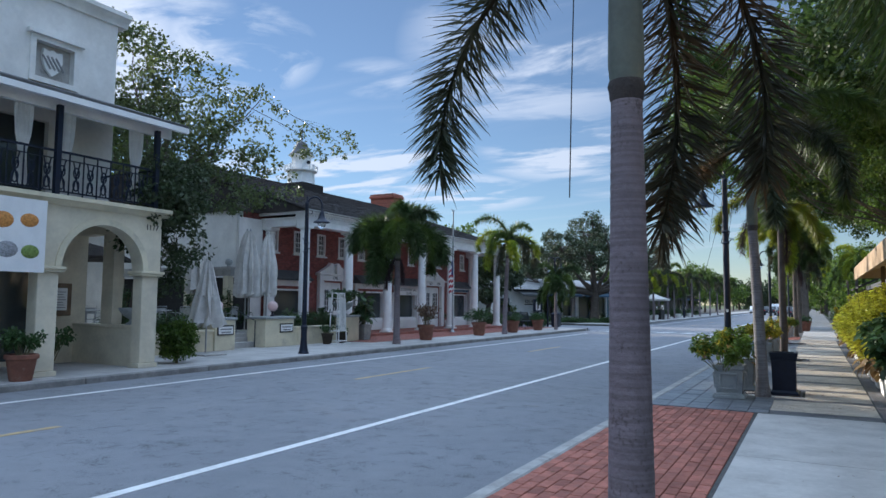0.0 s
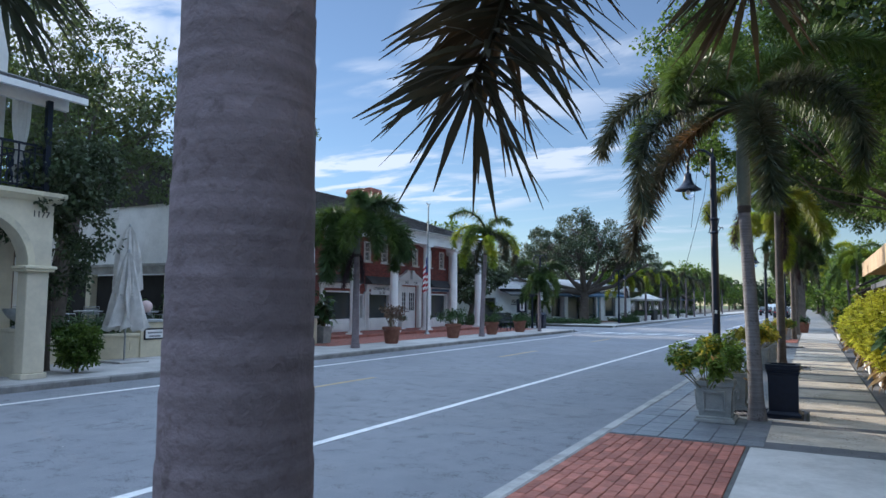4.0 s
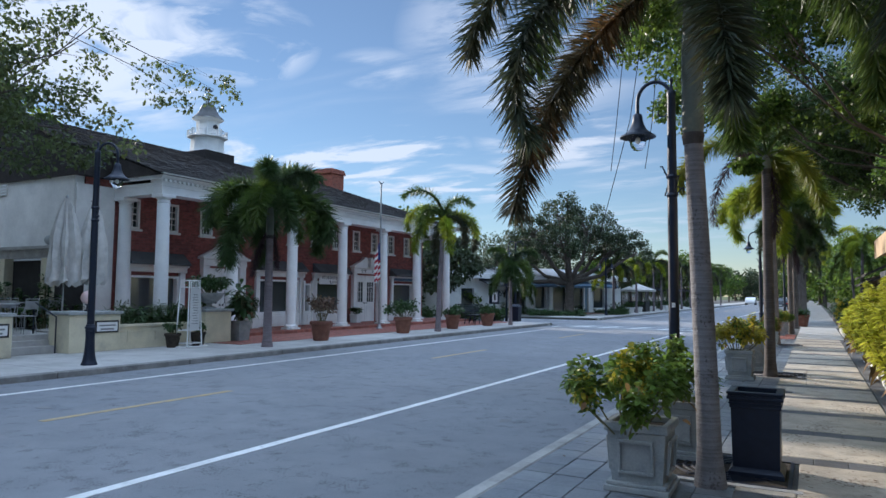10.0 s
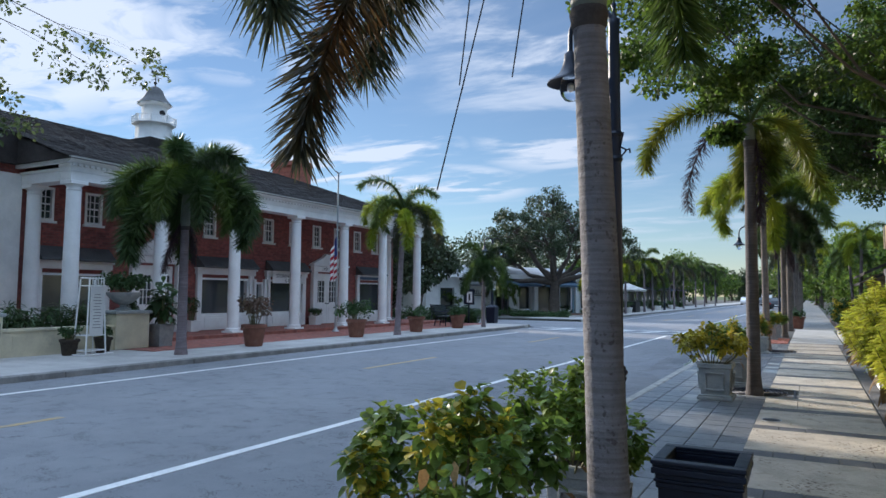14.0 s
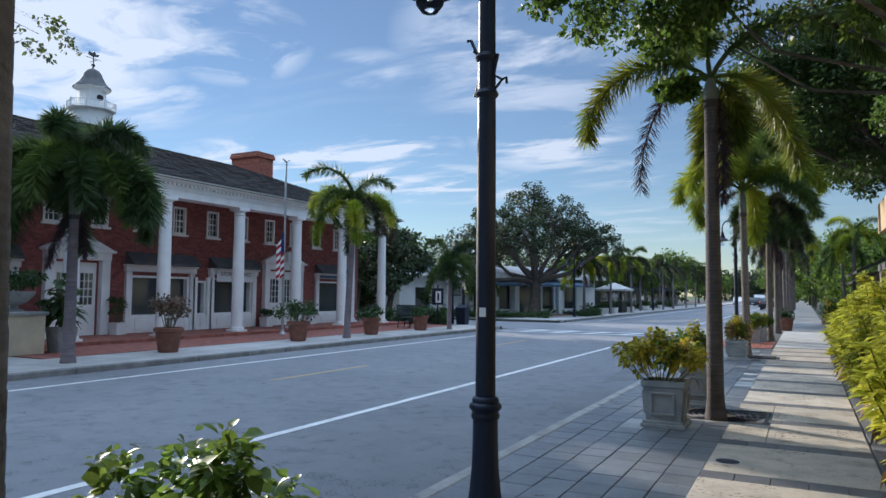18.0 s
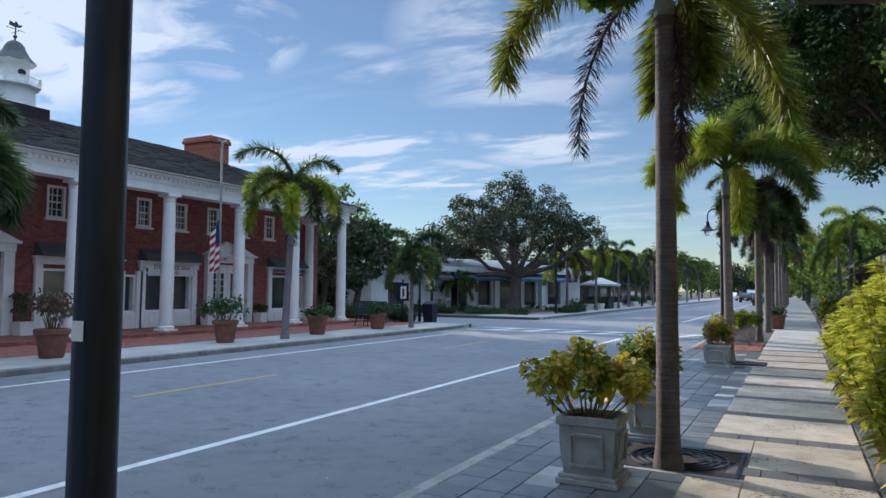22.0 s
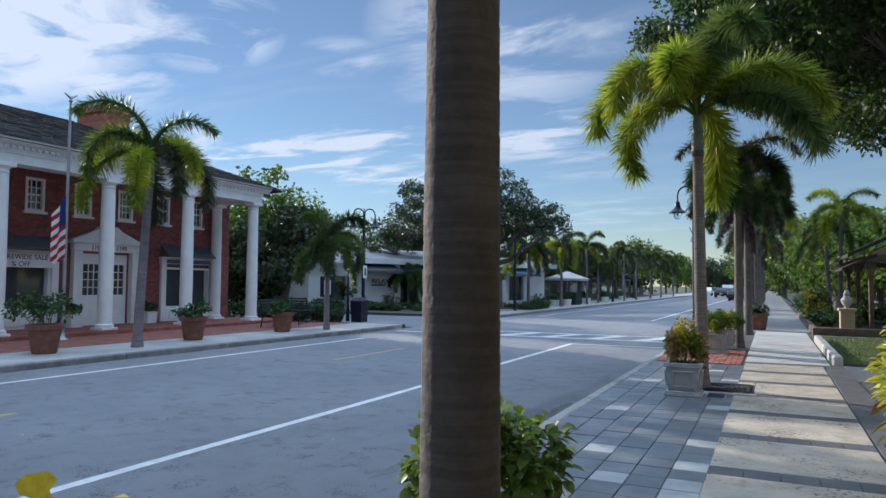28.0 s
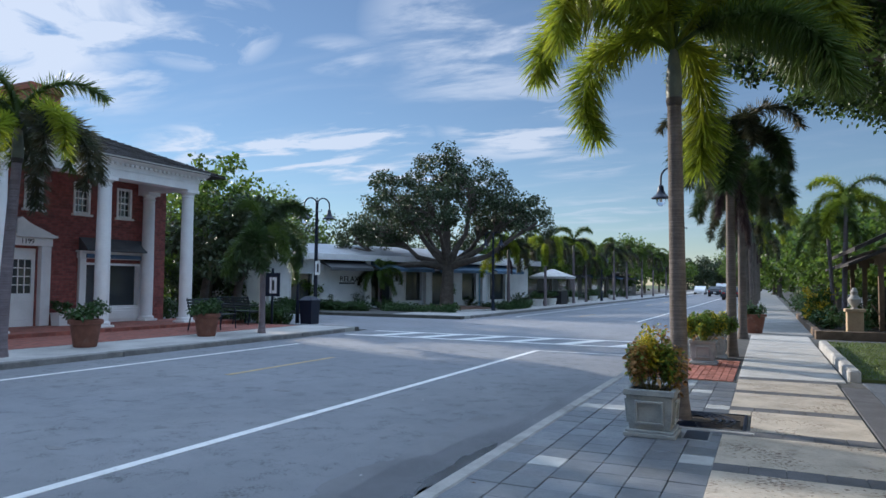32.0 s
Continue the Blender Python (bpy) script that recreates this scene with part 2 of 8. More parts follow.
KERB = mat("kerb_concrete", (0.40, 0.39, 0.37), 0.85, var=0.14, scale=3, bump=0.4, bscale=70, stain=(0.17, 0.165, 0.16), stain_scale=2.5, shift=1)
GRASS_SOIL = mat("lawn_soil", (0.07, 0.10, 0.03), 0.95, var=0.3, scale=0.4, bump=0.6, bscale=30, alt=(0.10, 0.09, 0.04), shift=1)
SLAB = mat("cream_slab", (0.50, 0.44, 0.355), 0.85, var=0.12, scale=3.0, bump=0.6, bscale=60, stain=(0.27, 0.22, 0.17), stain_scale=3.2, stain_lo=.54, stain_hi=.72, objrand=0.08, shift=1, speck=(0.17, 0.13, 0.10), speck_scale=26)
SLATE = mat("slate_tile", (0.155, 0.168, 0.187), 0.36, var=0.2, scale=4, bump=0.3, bscale=50, alt=(0.25, 0.255, 0.25), objrand=0.17, stain=(0.17, 0.18, 0.19), stain_scale=2.2, shift=1)
BAND = mat("dark_band", (0.125, 0.125, 0.13), 0.65, var=0.14, scale=3, bump=0.3, bscale=60, objrand=0.1, shift=1)
JOINT = mat("joint_mortar", (0.10, 0.10, 0.095), 0.95, var=0.2, scale=8, bump=0.3, shift=1)
PAVER = mat("red_paver", (0.36, 0.135, 0.095), 0.8, var=0.15, scale=12, bump=0.4, bscale=80, objrand=0.28, stain=(0.20, 0.10, 0.085), stain_scale=6, shift=1)
APRON = mat("brick_apron", (0.30, 0.11, 0.085), 0.85, var=0.16, scale=6, bump=0.4, bscale=60, brick="floor", shift=1)
BRICK = mat("red_brick", (0.27, 0.085, 0.075), 0.85, var=0.14, scale=8, bump=0.4, bscale=60, brick="wall", stain=(0.15, 0.055, 0.055), stain_scale=1.2, shift=1)
WHITE = mat("white_paint", (0.85, 0.85, 0.84), 0.5, var=0.04, scale=2, bump=0.1, bscale=25, stain=(0.72, 0.72, 0.70), stain_scale=1.6, stain_lo=.6, stain_hi=.85)
STUCCO = mat("white_stucco", (0.80, 0.79, 0.765), 0.9, var=0.06, scale=1.2, bump=0.45, bscale=45, stain=(0.68, 0.67, 0.64), stain_scale=0.5, shift=1)
CREAM = mat("cream_stucco", (0.66, 0.60, 0.46), 0.9, var=0.07, scale=1.4, bump=0.45, bscale=45, stain=(0.50, 0.45, 0.35), stain_scale=0.6, shift=1)
BUFF = mat("buff_wall", (0.66, 0.60, 0.44), 0.9, var=0.06, scale=2, bump=0.3, bscale=50, stain=(0.46, 0.42, 0.33), stain_scale=1.4, shift=1)
TAN = mat("tan_awning", (0.50, 0.37, 0.24), 0.8, var=0.1, scale=2, bump=0.2, bscale=60, stain=(0.34, 0.25, 0.17), stain_scale=1.5)
SHINGLE = mat("roof_shingle", (0.042, 0.036, 0.034), 0.9, var=0.2, scale=5, bump=0.5, bscale=40, island=0.25, shift=1)
BLACK = mat("black_iron", (0.006, 0.012, 0.030), 0.42, metal=0.2, var=0.1, scale=12, bump=0.12, bscale=60, spec=0.5)
DARKGREEN = mat("dark_green_paint", (0.015, 0.03, 0.03), 0.4, var=0.1, scale=9, bump=0.08)
STONE = mat("cast_stone", (0.36, 0.37, 0.36), 0.75, var=0.14, scale=7, bump=0.35, bscale=60, alt=(0.23, 0.26, 0.27), altfac=.6, stain=(0.20, 0.225, 0.235), stain_scale=4.5)
TERRA = mat("terracotta", (0.22, 0.095, 0.065), 0.8, var=0.12, scale=6, bump=0.25, bscale=60, stain=(0.32, 0.23, 0.19), stain_scale=4, stain_lo=.56)
SOIL = mat("soil", (0.05, 0.04, 0.03), 0.95, var=0.3, scale=12, bump=0.8, bscale=60)
BARK = mat("bark", (0.10, 0.083, 0.068), 0.9, var=0.22, scale=6, bump=0.8, bscale=28, stain=(0.17, 0.16, 0.14), stain_scale=3)
PALMBARK = mat("palm_bark", (0.21, 0.178, 0.192), 0.85, var=0.1, scale=5, bump=0.45, bscale=40, stain=(0.15, 0.122, 0.126), stain_scale=3.2, wave=48, speck=(0.14, 0.115, 0.12), speck_scale=60)
PALMGREY = mat("grey_palm_bark", (0.20, 0.193, 0.20), 0.85, var=0.12, scale=5, bump=0.5, bscale=40, stain=(0.14, 0.127, 0.127), stain_scale=3.2, wave=48, speck=(0.10, 0.09, 0.09), speck_scale=45)
PALMDARK = mat("dark_palm_bark", (0.105, 0.092, 0.092), 0.85, var=0.16, scale=5, bump=0.5, bscale=40, stain=(0.065, 0.056, 0.056), stain_scale=3.2, wave=48)
PALMMID = mat("brown_palm_bark", (0.155, 0.13, 0.115), 0.85, var=0.16, scale=5, bump=0.5, bscale=40, stain=(0.10, 0.085, 0.075), stain_scale=3.2, wave=48)
PALMRING = mat("palm_ring", (0.07, 0.06, 0.055), 0.9, var=0.15, scale=9, bump=0.5, bscale=50)
SHAFT = mat("crownshaft", (0.135, 0.15, 0.12), 0.5, var=0.12, scale=4, bump=0.15, stain=(0.28, 0.23, 0.12), stain_scale=2)
FROND = mat("palm_frond", (0.085, 0.135, 0.03), 0.42, var=0.18, scale=3, bump=0, trans=0.42, island=0.18, alt=(0.14, 0.19, 0.025), altfac=0.45, objrand=0)
FROND_G = mat("palm_frond_dense", (0.05, 0.088, 0.028), 0.45, var=0.2, scale=3, bump=0, trans=0.34, island=0.25, alt=(0.10, 0.14, 0.03), altfac=0.4)
FROND_Y = mat("palm_frond_bright", (0.24, 0.31, 0.028), 0.4, var=0.2, scale=3, bump=0, trans=0.56, island=0.25, alt=(0.40, 0.36, 0.03), altfac=0.5)
FROND_D = mat("palm_frond_dull", (0.06, 0.078, 0.045), 0.5, var=0.2, scale=3, bump=0, trans=0.42, island=0.25, alt=(0.12, 0.075, 0.03), altfac=0.55)
FROND_R = mat("palm_frond_rusty", (0.06, 0.058, 0.035), 0.5, var=0.2, scale=2.2, bump=0, trans=0.48, island=0.25, alt=(0.20, 0.085, 0.02), altfac=0.75)
FROND_O = mat("palm_frond_golden", (0.14, 0.21, 0.035), 0.4, var=0.2, scale=1.8, bump=0, trans=0.56, island=0.25, alt=(0.34, 0.25, 0.02), altfac=0.6)
DRY = mat("dry_frond", (0.065, 0.042, 0.048), 0.8, var=0.25, scale=4, bump=0, trans=0.12, island=0.3)
RACHIS = mat("frond_stalk", (0.16, 0.20, 0.06), 0.5, var=0.1, scale=4, bump=0)
LEAF = mat("tree_leaf", (0.08, 0.14, 0.026), 0.42, var=0.2, scale=1.2, bump=0, trans=0.55, island=0.45, alt=(0.17, 0.21, 0.03), altfac=.5)
LEAF_OAK = mat("oak_leaf", (0.045, 0.07, 0.03), 0.5, var=0.2, scale=1.2, bump=0, trans=0.25, island=0.35, alt=(0.09, 0.10, 0.045), altfac=.4)
LEAF_DARK = mat("dark_tree_leaf", (0.05, 0.09, 0.024), 0.42, var=0.2, scale=1.2, bump=0, trans=0.42, island=0.4, alt=(0.10, 0.14, 0.03), altfac=.45)
LEAF_AIRY = mat("airy_tree_leaf", (0.085, 0.115, 0.045), 0.45, var=0.2, scale=1.2, bump=0, trans=0.45, island=0.35, alt=(0.15, 0.17, 0.05), altfac=.5)
LEAF_HEDGE = mat("hedge_leaf", (0.05, 0.10, 0.03), 0.5, var=0.2, scale=3, bump=0, trans=0.25, island=0.35)
CROTON_G = mat("croton_green", (0.15, 0.24, 0.045), 0.38, var=0.25, scale=9, bump=0, trans=0.46, island=0.4, alt=(0.20, 0.20, 0.03), altfac=.5)
CROTON_Y = mat("croton_yellow", (0.55, 0.46, 0.05), 0.38, var=0.25, scale=9, bump=0, trans=0.46, island=0.35, alt=(0.20, 0.26, 0.03), altfac=.6)
CROTON_R = mat("croton_rust", (0.40, 0.25, 0.09), 0.4, var=0.3, scale=9, bump=0, trans=0.46, island=0.45, alt=(0.30, 0.09, 0.05), altfac=.5)
BROWNLEAF = mat("brown_leaf", (0.20, 0.12, 0.05), 0.5, var=0.25, scale=6, bump=0, trans=0.3, island=0.35, alt=(0.22, 0.20, 0.05), altfac=.5)
YSHRUB = mat("yellow_shrub_leaf", (0.56, 0.55, 0.065), 0.36, var=0.22, scale=2.5, bump=0, trans=0.52, island=0.35, alt=(0.20, 0.30, 0.025), altfac=.6)
STEM = mat("stem", (0.16, 0.15, 0.08), 0.8, var=0.2, scale=9, bump=0.2)
WINDOW = mat("window_glass", (0.045, 0.055, 0.062), 0.05, var=0.05, scale=1, bump=0, spec=0.9)
# near-black colour that stands for gloom inside rooms and behind the pergola
GLOOM = mat("painted_gloom", (0.025, 0.024, 0.024), 0.8, var=0.2, scale=2, bump=0)
CANVAS = mat("canvas", (0.62, 0.60, 0.57), 0.9, var=0.08, scale=5, bump=0.2, bscale=120)
CURTAIN = mat("white_curtain", (0.74, 0.73, 0.70), 0.9, var=0.06, scale=4, bump=0.1, trans=0.2)
STEEL = mat("galvanised_steel", (0.42, 0.43, 0.44), 0.45, metal=0.8, var=0.08, scale=6, bump=0.08)
CHROME = mat("chrome", (0.75, 0.75, 0.76), 0.12, metal=1.0, var=0.03, scale=5, bump=0)
CARWHITE = mat("car_paint_white", (0.80, 0.80, 0.80), 0.16, var=0.02, scale=1, bump=0, spec=0.6)
RUBBER = mat("tyre_rubber", (0.02, 0.02, 0.02), 0.8, var=0.2, scale=20, bump=0.2)
CARDARK = mat("car_paint_dark", (0.03, 0.032, 0.038), 0.2, var=0.05, scale=1, bump=0, spec=0.6)
CARSILVER = mat("car_paint_silver", (0.40, 0.41, 0.42), 0.25, metal=.5, var=0.03, scale=1, bump=0)
REDLENS = mat("red_lens", (0.35, 0.012, 0.015), 0.15, var=0.1, scale=9, bump=0, spec=.6)
CLEAR = glass_mat("lamp_glass", (0.97, 0.98, 1.0), 0.12)
CLEAR.node_tree.nodes["Principled BSDF"].inputs["IOR"].default_value = 1.12
INK = mat("black_ink", (0.02, 0.02, 0.022), 0.6, var=0.05, scale=5, bump=0)
GREYINK = mat("grey_ink", (0.22, 0.22, 0.23), 0.7, var=0.05, scale=5, bump=0)
PAPER = mat("white_sign", (0.76, 0.76, 0.75), 0.6, var=0.03, scale=3, bump=0)
AWNBLUE = mat("blue_awning", (0.10, 0.17, 0.26), 0.8, var=0.08, scale=2, bump=0.15)
AWNGREY = mat("grey_awning", (0.10, 0.105, 0.11), 0.8, var=0.12, scale=2, bump=0.2)
WOOD = mat("weathered_wood", (0.19, 0.13, 0.085), 0.75, var=0.18, scale=6, bump=0.35, bscale=40)
COPPER = mat("weathered_copper", (0.10, 0.10, 0.10), 0.55, metal=.4, var=0.15, scale=3, bump=0.15)
TEAL = mat("sky_blue_door", (0.20, 0.42, 0.62), 0.5, var=0.06, scale=2, bump=0)
WET = mat("wet_gutter", (0.045, 0.045, 0.048), 0.1, var=0.1, scale=2, bump=0.05, bscale=20, shift=1)
FLAGRED, FLAGBLUE = mat("flag_red", (0.42, 0.03, 0.05), .8, var=.05, bump=0, trans=.2), mat("flag_blue", (0.03, 0.05, 0.19), .8, var=.05, bump=0, trans=.2)
PINKGLOBE = mat("frosted_globe", (0.80, 0.62, 0.60), 0.3, var=0.05, scale=4, bump=0, trans=.3)


# ---------------------------------------------------------------- mesh tools
class Shape:
    """Vertices and faces gathered for one mesh."""

    def __init__(self):
        self.v, self.f = [], []

    def add(self, verts, faces, m=None):
        n = len(self.v)
        self.v += [tuple(m @ Vector(p)) for p in verts] if m is not None else [tuple(p) for p in verts]
        self.f += [tuple(i + n for i in q) for q in faces]
        return self

    def box(self, x0, x1, y0, y1, z0, z1, c=0.0, m=None):
        """A block; c chamfers its upright edges and top edge."""
        if c <= 0:
            v = [(x, y, z) for z in (z0, z1) for x, y in ((x0, y0), (x1, y0), (x1, y1), (x0, y1))]
            return self.add(v, [(3, 2, 1, 0), (4, 5, 6, 7), (0, 1, 5, 4), (1, 2, 6, 5), (2, 3, 7, 6), (3, 0, 4, 7)], m)
        def ring(d, z, k):
            return [(x0 + d + k, y0 + d, z), (x1 - d - k, y0 + d, z), (x1 - d, y0 + d + k, z), (x1 - d, y1 - d - k, z),
                    (x1 - d - k, y1 - d, z), (x0 + d + k, y1 - d, z), (x0 + d, y1 - d - k, z), (x0 + d, y0 + d + k, z)]
        return self.rings([ring(c, z0, c * .5), ring(0, z0 + c, c), ring(0, z1 - c, c), ring(c, z1, c * .5)], True, True, m)

    def rings(self, rings, cap0=True, cap1=True, m=None, closed=True):
        n = len(rings[0])
        v = [p for r in rings for p in r]
        f = []
        for k in range(len(rings) - 1):
            for i in range(n if closed else n - 1):
                j = (i + 1) % n
                f.append((k * n + i, k * n + j, (k + 1) * n + j, (k + 1) * n + i))
        if cap0:
            f.append(tuple(range(n - 1, -1, -1)))
        if cap1:
            f.append(tuple(range((len(rings) - 1) * n, len(rings) * n)))
        return self.add(v, f, m)

    def lathe(self, profile, n=16, at=(0, 0, 0), m=None, cap=True, flute=0.0):
        rings = []
        for r, z in profile:
            rings.append([(at[0] + r * (1 - flute * (i % 2)) * math.cos(2 * math.pi * i / n), at[1] + r * (1 - flute * (i % 2)) * math.sin(2 * math.pi * i / n), at[2] + z) for i in range(n)])
        return self.rings(rings, cap, cap, m)

    def square(self, profile, at=(0, 0, 0), m=None, ry=1.0):
        rings = []
        for r, z in profile:
            s = r * ry
            rings.append([(at[0] - r, at[1] - s, at[2] + z), (at[0] + r, at[1] - s, at[2] + z), (at[0] + r, at[1] + s, at[2] + z), (at[0] - r, at[1] + s, at[2] + z)])
        return self.rings(rings, True, True, m)

    def tube(self, pts, radii, n=8, cap=True):
        pts = [Vector(p) for p in pts]
        if isinstance(radii, (int, float)):
            radii = [radii] * len(pts)
        rings = []
        side = None
        for i, p in enumerate(pts):
            d = (pts[min(i + 1, len(pts) - 1)] - pts[max(i - 1, 0)]).normalized()
            if side is None:
                side = d.orthogonal().normalized()
            side = (side - d * side.dot(d)).normalized()
            up = d.cross(side)
            rings.append([tuple(p + radii[i] * (math.cos(2 * math.pi * k / n) * side + math.sin(2 * math.pi * k / n) * up)) for k in range(n)])
        return self.rings(rings, cap, cap)

    def extrude(self, outline, axis, a, b, m=None):
        """A flat outline pushed from a to b along x, y or z; the outline gives the other two coordinates in order."""
        def put(p, w):
            return {"x": (w, p[0], p[1]), "y": (p[0], w, p[1]), "z": (p[0], p[1], w)}[axis]
        return self.rings([[put(p, a) for p in outline], [put(p, b) for p in outline]], True, True, m)

    def ball(self, r, at, n=12, k=8, sz=1.0):
        prof = [(max(1e-4, r * math.sin(math.pi * i / k)), -r * sz * math.cos(math.pi * i / k)) for i in range(k + 1)]
        return self.lathe(prof, n, at)

    def mesh(self, name, material, smooth=False, fix=True):
        me = bpy.data.meshes.new(name)
        me.from_pydata(self.v, [], self.f)
        if fix and len(self.f) < 20000:
            bm = bmesh.new()
            bm.from_mesh(me)
            bmesh.ops.recalc_face_normals(bm, faces=bm.faces)
            bm.to_mesh(me)
            bm.free()
        if smooth:
            me.polygons.foreach_set("use_smooth", [True] * len(me.polygons))
            if smooth != "all":
                me.set_sharp_from_angle(angle=radians(smooth if smooth > 1 else 40))
        me.materials.append(material)
        return me


def part(name, shape, material, parent=None, label="", smooth=40, at=None):
    """One mesh object, under a thing, a part or a piece of the setting."""
    me = shape if isinstance(shape, bpy.types.Mesh) else shape.mesh(name, material, smooth)
    ob = new(name, me)
    if at is not None:
        ob.matrix_basis = at if isinstance(at, Matrix) else Matrix.Translation(at)
    if parent is not None:
        ob.parent = parent
    if label:
        ob["label"] = label
    return ob


def thing(name, label, category, at=(0, 0, 0), group="", kind=""):
    ob = new(name)
    ob.empty_display_size = 0.2
    ob.matrix_basis = at if isinstance(at, Matrix) else Matrix.Translation(at)
    return tagged(ob, label, category, group, kind)


def setting(name, shape, material, label, category, smooth=40):
    return tagged(part(name, shape, material, smooth=smooth), label, category, kind="structure")


def text_part(body, size, material, parent, at, name="lettering", label="", depth=0.004, squeeze=1.0):
    cu = bpy.data.curves.new(name, "FONT")
    cu.body, cu.size, cu.extrude, cu.align_x, cu.align_y = body, size, depth, "CENTER", "CENTER"
    tmp = bpy.data.objects.new("tmp", cu)
    me = bpy.data.meshes.new_from_object(tmp)
    bpy.data.objects.remove(tmp)
    me.materials.clear()
    me.materials.append(material)
    if squeeze != 1.0:
        me.transform(Matrix.Diagonal((squeeze, 1, 1, 1)))
    return part(name, me, material, parent, label, at=at)


R = random.Random(7)
FZ = 0.0                      # height of the far pavement
BX = -18.9                     # street wall of the brick building
CX = -16.85                    # its row of columns

# ---------------------------------------------------------------- ground and street
KX, FKX = -1.73, -11.66        # inner edge of the near kerb, face of the far kerb
s = Shape()
s.box(-2500, 2500, -2500, 2500, -0.6, -0.17)
setting("ground", s, GRASS_SOIL, "flat ground under grass and soil reaching the horizon", "ground")
s = Shape().box(FKX + 0.02, KX - 0.13, -60, 420, -0.3, -0.12)
setting("road", s, ASPHALT, "worn grey asphalt street with faint darker patches", "road")
s = Shape().box(-90, FKX + 0.02, 42.6, 50.2, -0.3, -0.121)
setting("road_side_street", s, ASPHALT, "grey asphalt side street joining the main street", "road")


def stripe(x0, x1, y0, y1, m, name, label):
    setting(name, Shape().box(x0, x1, y0, y1, -0.12, -0.116), m, label, "road marking")


stripe(-4.64, -4.52, -60, 38.6, LINE, "trim_parking_line", "white painted line along the parking lane")
stripe(-4.52, -2.1, 38.5, 38.6, LINE, "trim_parking_end", "thin white line closing the parking lane")
stripe(-10.5, -10.39, -60, 37.2, LINE, "trim_edge_line", "white painted line along the far lane")
stripe(-4.64, -4.52, 52.5, 300, LINE, "trim_parking_line_far", "white painted line along the parking lane")
stripe(-10.5, -10.39, 54, 300, LINE, "trim_edge_line_far", "white painted line along the far lane")
for y in (-6.5, 3.0, 12.4, 22.2, 31.9, 56, 66, 76, 86):
    stripe(-7.93, -7.81, y, y + 3.1, YELLOW, "trim_yellow_dash", "worn yellow dash on the centre of the road")
# the crossing: two bars and slanted bars between
stripe(-11.2, -2.3, 40.4, 40.6, LINE, "trim_crossing_bar", "white bar of a pedestrian crossing")
stripe(-11.2, -2.3, 42.2, 42.4, LINE, "trim_crossing_bar_far", "white bar of a pedestrian crossing")
for i in range(6):
    x = -10.4 + i * 1.42
    s = Shape().extrude([(x, 40.6), (x + .42, 40.6), (x + 1.02, 42.2), (x + .6, 42.2)], "z", -0.12, -0.115)
    setting("trim_crossing_stripe", s, LINE, "slanted white stripe of a pedestrian crossing", "road marking")
for i in range(5):
    stripe(-13.6 - i * 1.6, -12.9 - i * 1.6, 42.9, 43.3, LINE, "trim_side_stop", "white dash across the side street")
# faint tyre scuffs and a wet patch in the gutter
def blot(cx, cy, rx, ry, m, name, label, z=-0.1185, seed=1, turn=0):
    rr = random.Random(seed)
    pts = []
    ph = [rr.uniform(0, 6.28) for _ in range(4)]
    for i in range(72):
        a = 2 * math.pi * i / 72
        k = .92 + .14 * math.sin(3 * a + ph[0]) + .1 * math.sin(7 * a + ph[1]) + .06 * math.sin(13 * a + ph[2]) + .04 * math.sin(23 * a + ph[3])
        u, w = rx * k * math.cos(a), ry * k * math.sin(a)
        c, s_ = math.cos(turn), math.sin(turn)
        pts.append((cx + u * c - w * s_, cy + u * s_ + w * c))
    setting(name, Shape().extrude(pts, "z", z - 0.003, z), m, label, "stain")


OIL = mat("oily_asphalt", (0.175, 0.175, 0.18), 0.6, var=0.1, scale=1, bump=0.3, bscale=120, shift=1)
DAMP = mat("damp_asphalt", (0.165, 0.168, 0.178), 0.6, var=0.1, scale=1, bump=0.3, bscale=120, shift=1)
blot(-2.02, 30.0, 0.28, 4.0, DAMP, "road_damp_patch", "darker damp patch on the asphalt beside the kerb", -0.1174, 13)
blot(-2.32, 28.2, 0.55, 2.9, DAMP, "road_damp_patch", "darker damp patch on the asphalt beside the kerb", -0.1175, 3)
blot(-2.2, 28.3, 0.36, 2.2, mat("wet_asphalt", (0.115, 0.117, 0.125), 0.42, var=0.12, scale=1, bump=0.3, bscale=120, shift=1), "road_damp_patch", "wetter dark asphalt round the gutter puddles", -0.1169, 33)
blot(-2.02, 28.45, 0.17, 0.85, WET, "water", "small puddle in the gutter", -0.1165, 4)
blot(-2.0, 27.2, 0.15, 0.6, WET, "water", "small puddle in the gutter", -0.1165, 9)
blot(-2.3, 23.0, 0.35, 1.3, DAMP, "road_damp_patch", "darker damp patch on the asphalt beside the kerb", -0.1175, 5)
for i, (x, y, a, b) in enumerate(((-3.6, 20.5, .35, .2), (-6.3, 19, .2, .14), (-3.0, 15.4, .16, .3), (-5.7, 27.3, .3, .14), (-9, 24, .4, .2), (-3.7, 25.6, .16, .3), (-6, 31, .35, .15), (-3.4, 10.9, .3, .16), (-8.8, 13, .3, .2), (-5.6, 9.2, .2, .14))):
    blot(x, y, a * .45, b * .4, OIL, "road_oil_stain", "small dark oil stain on the asphalt", -0.1172, 20 + i)

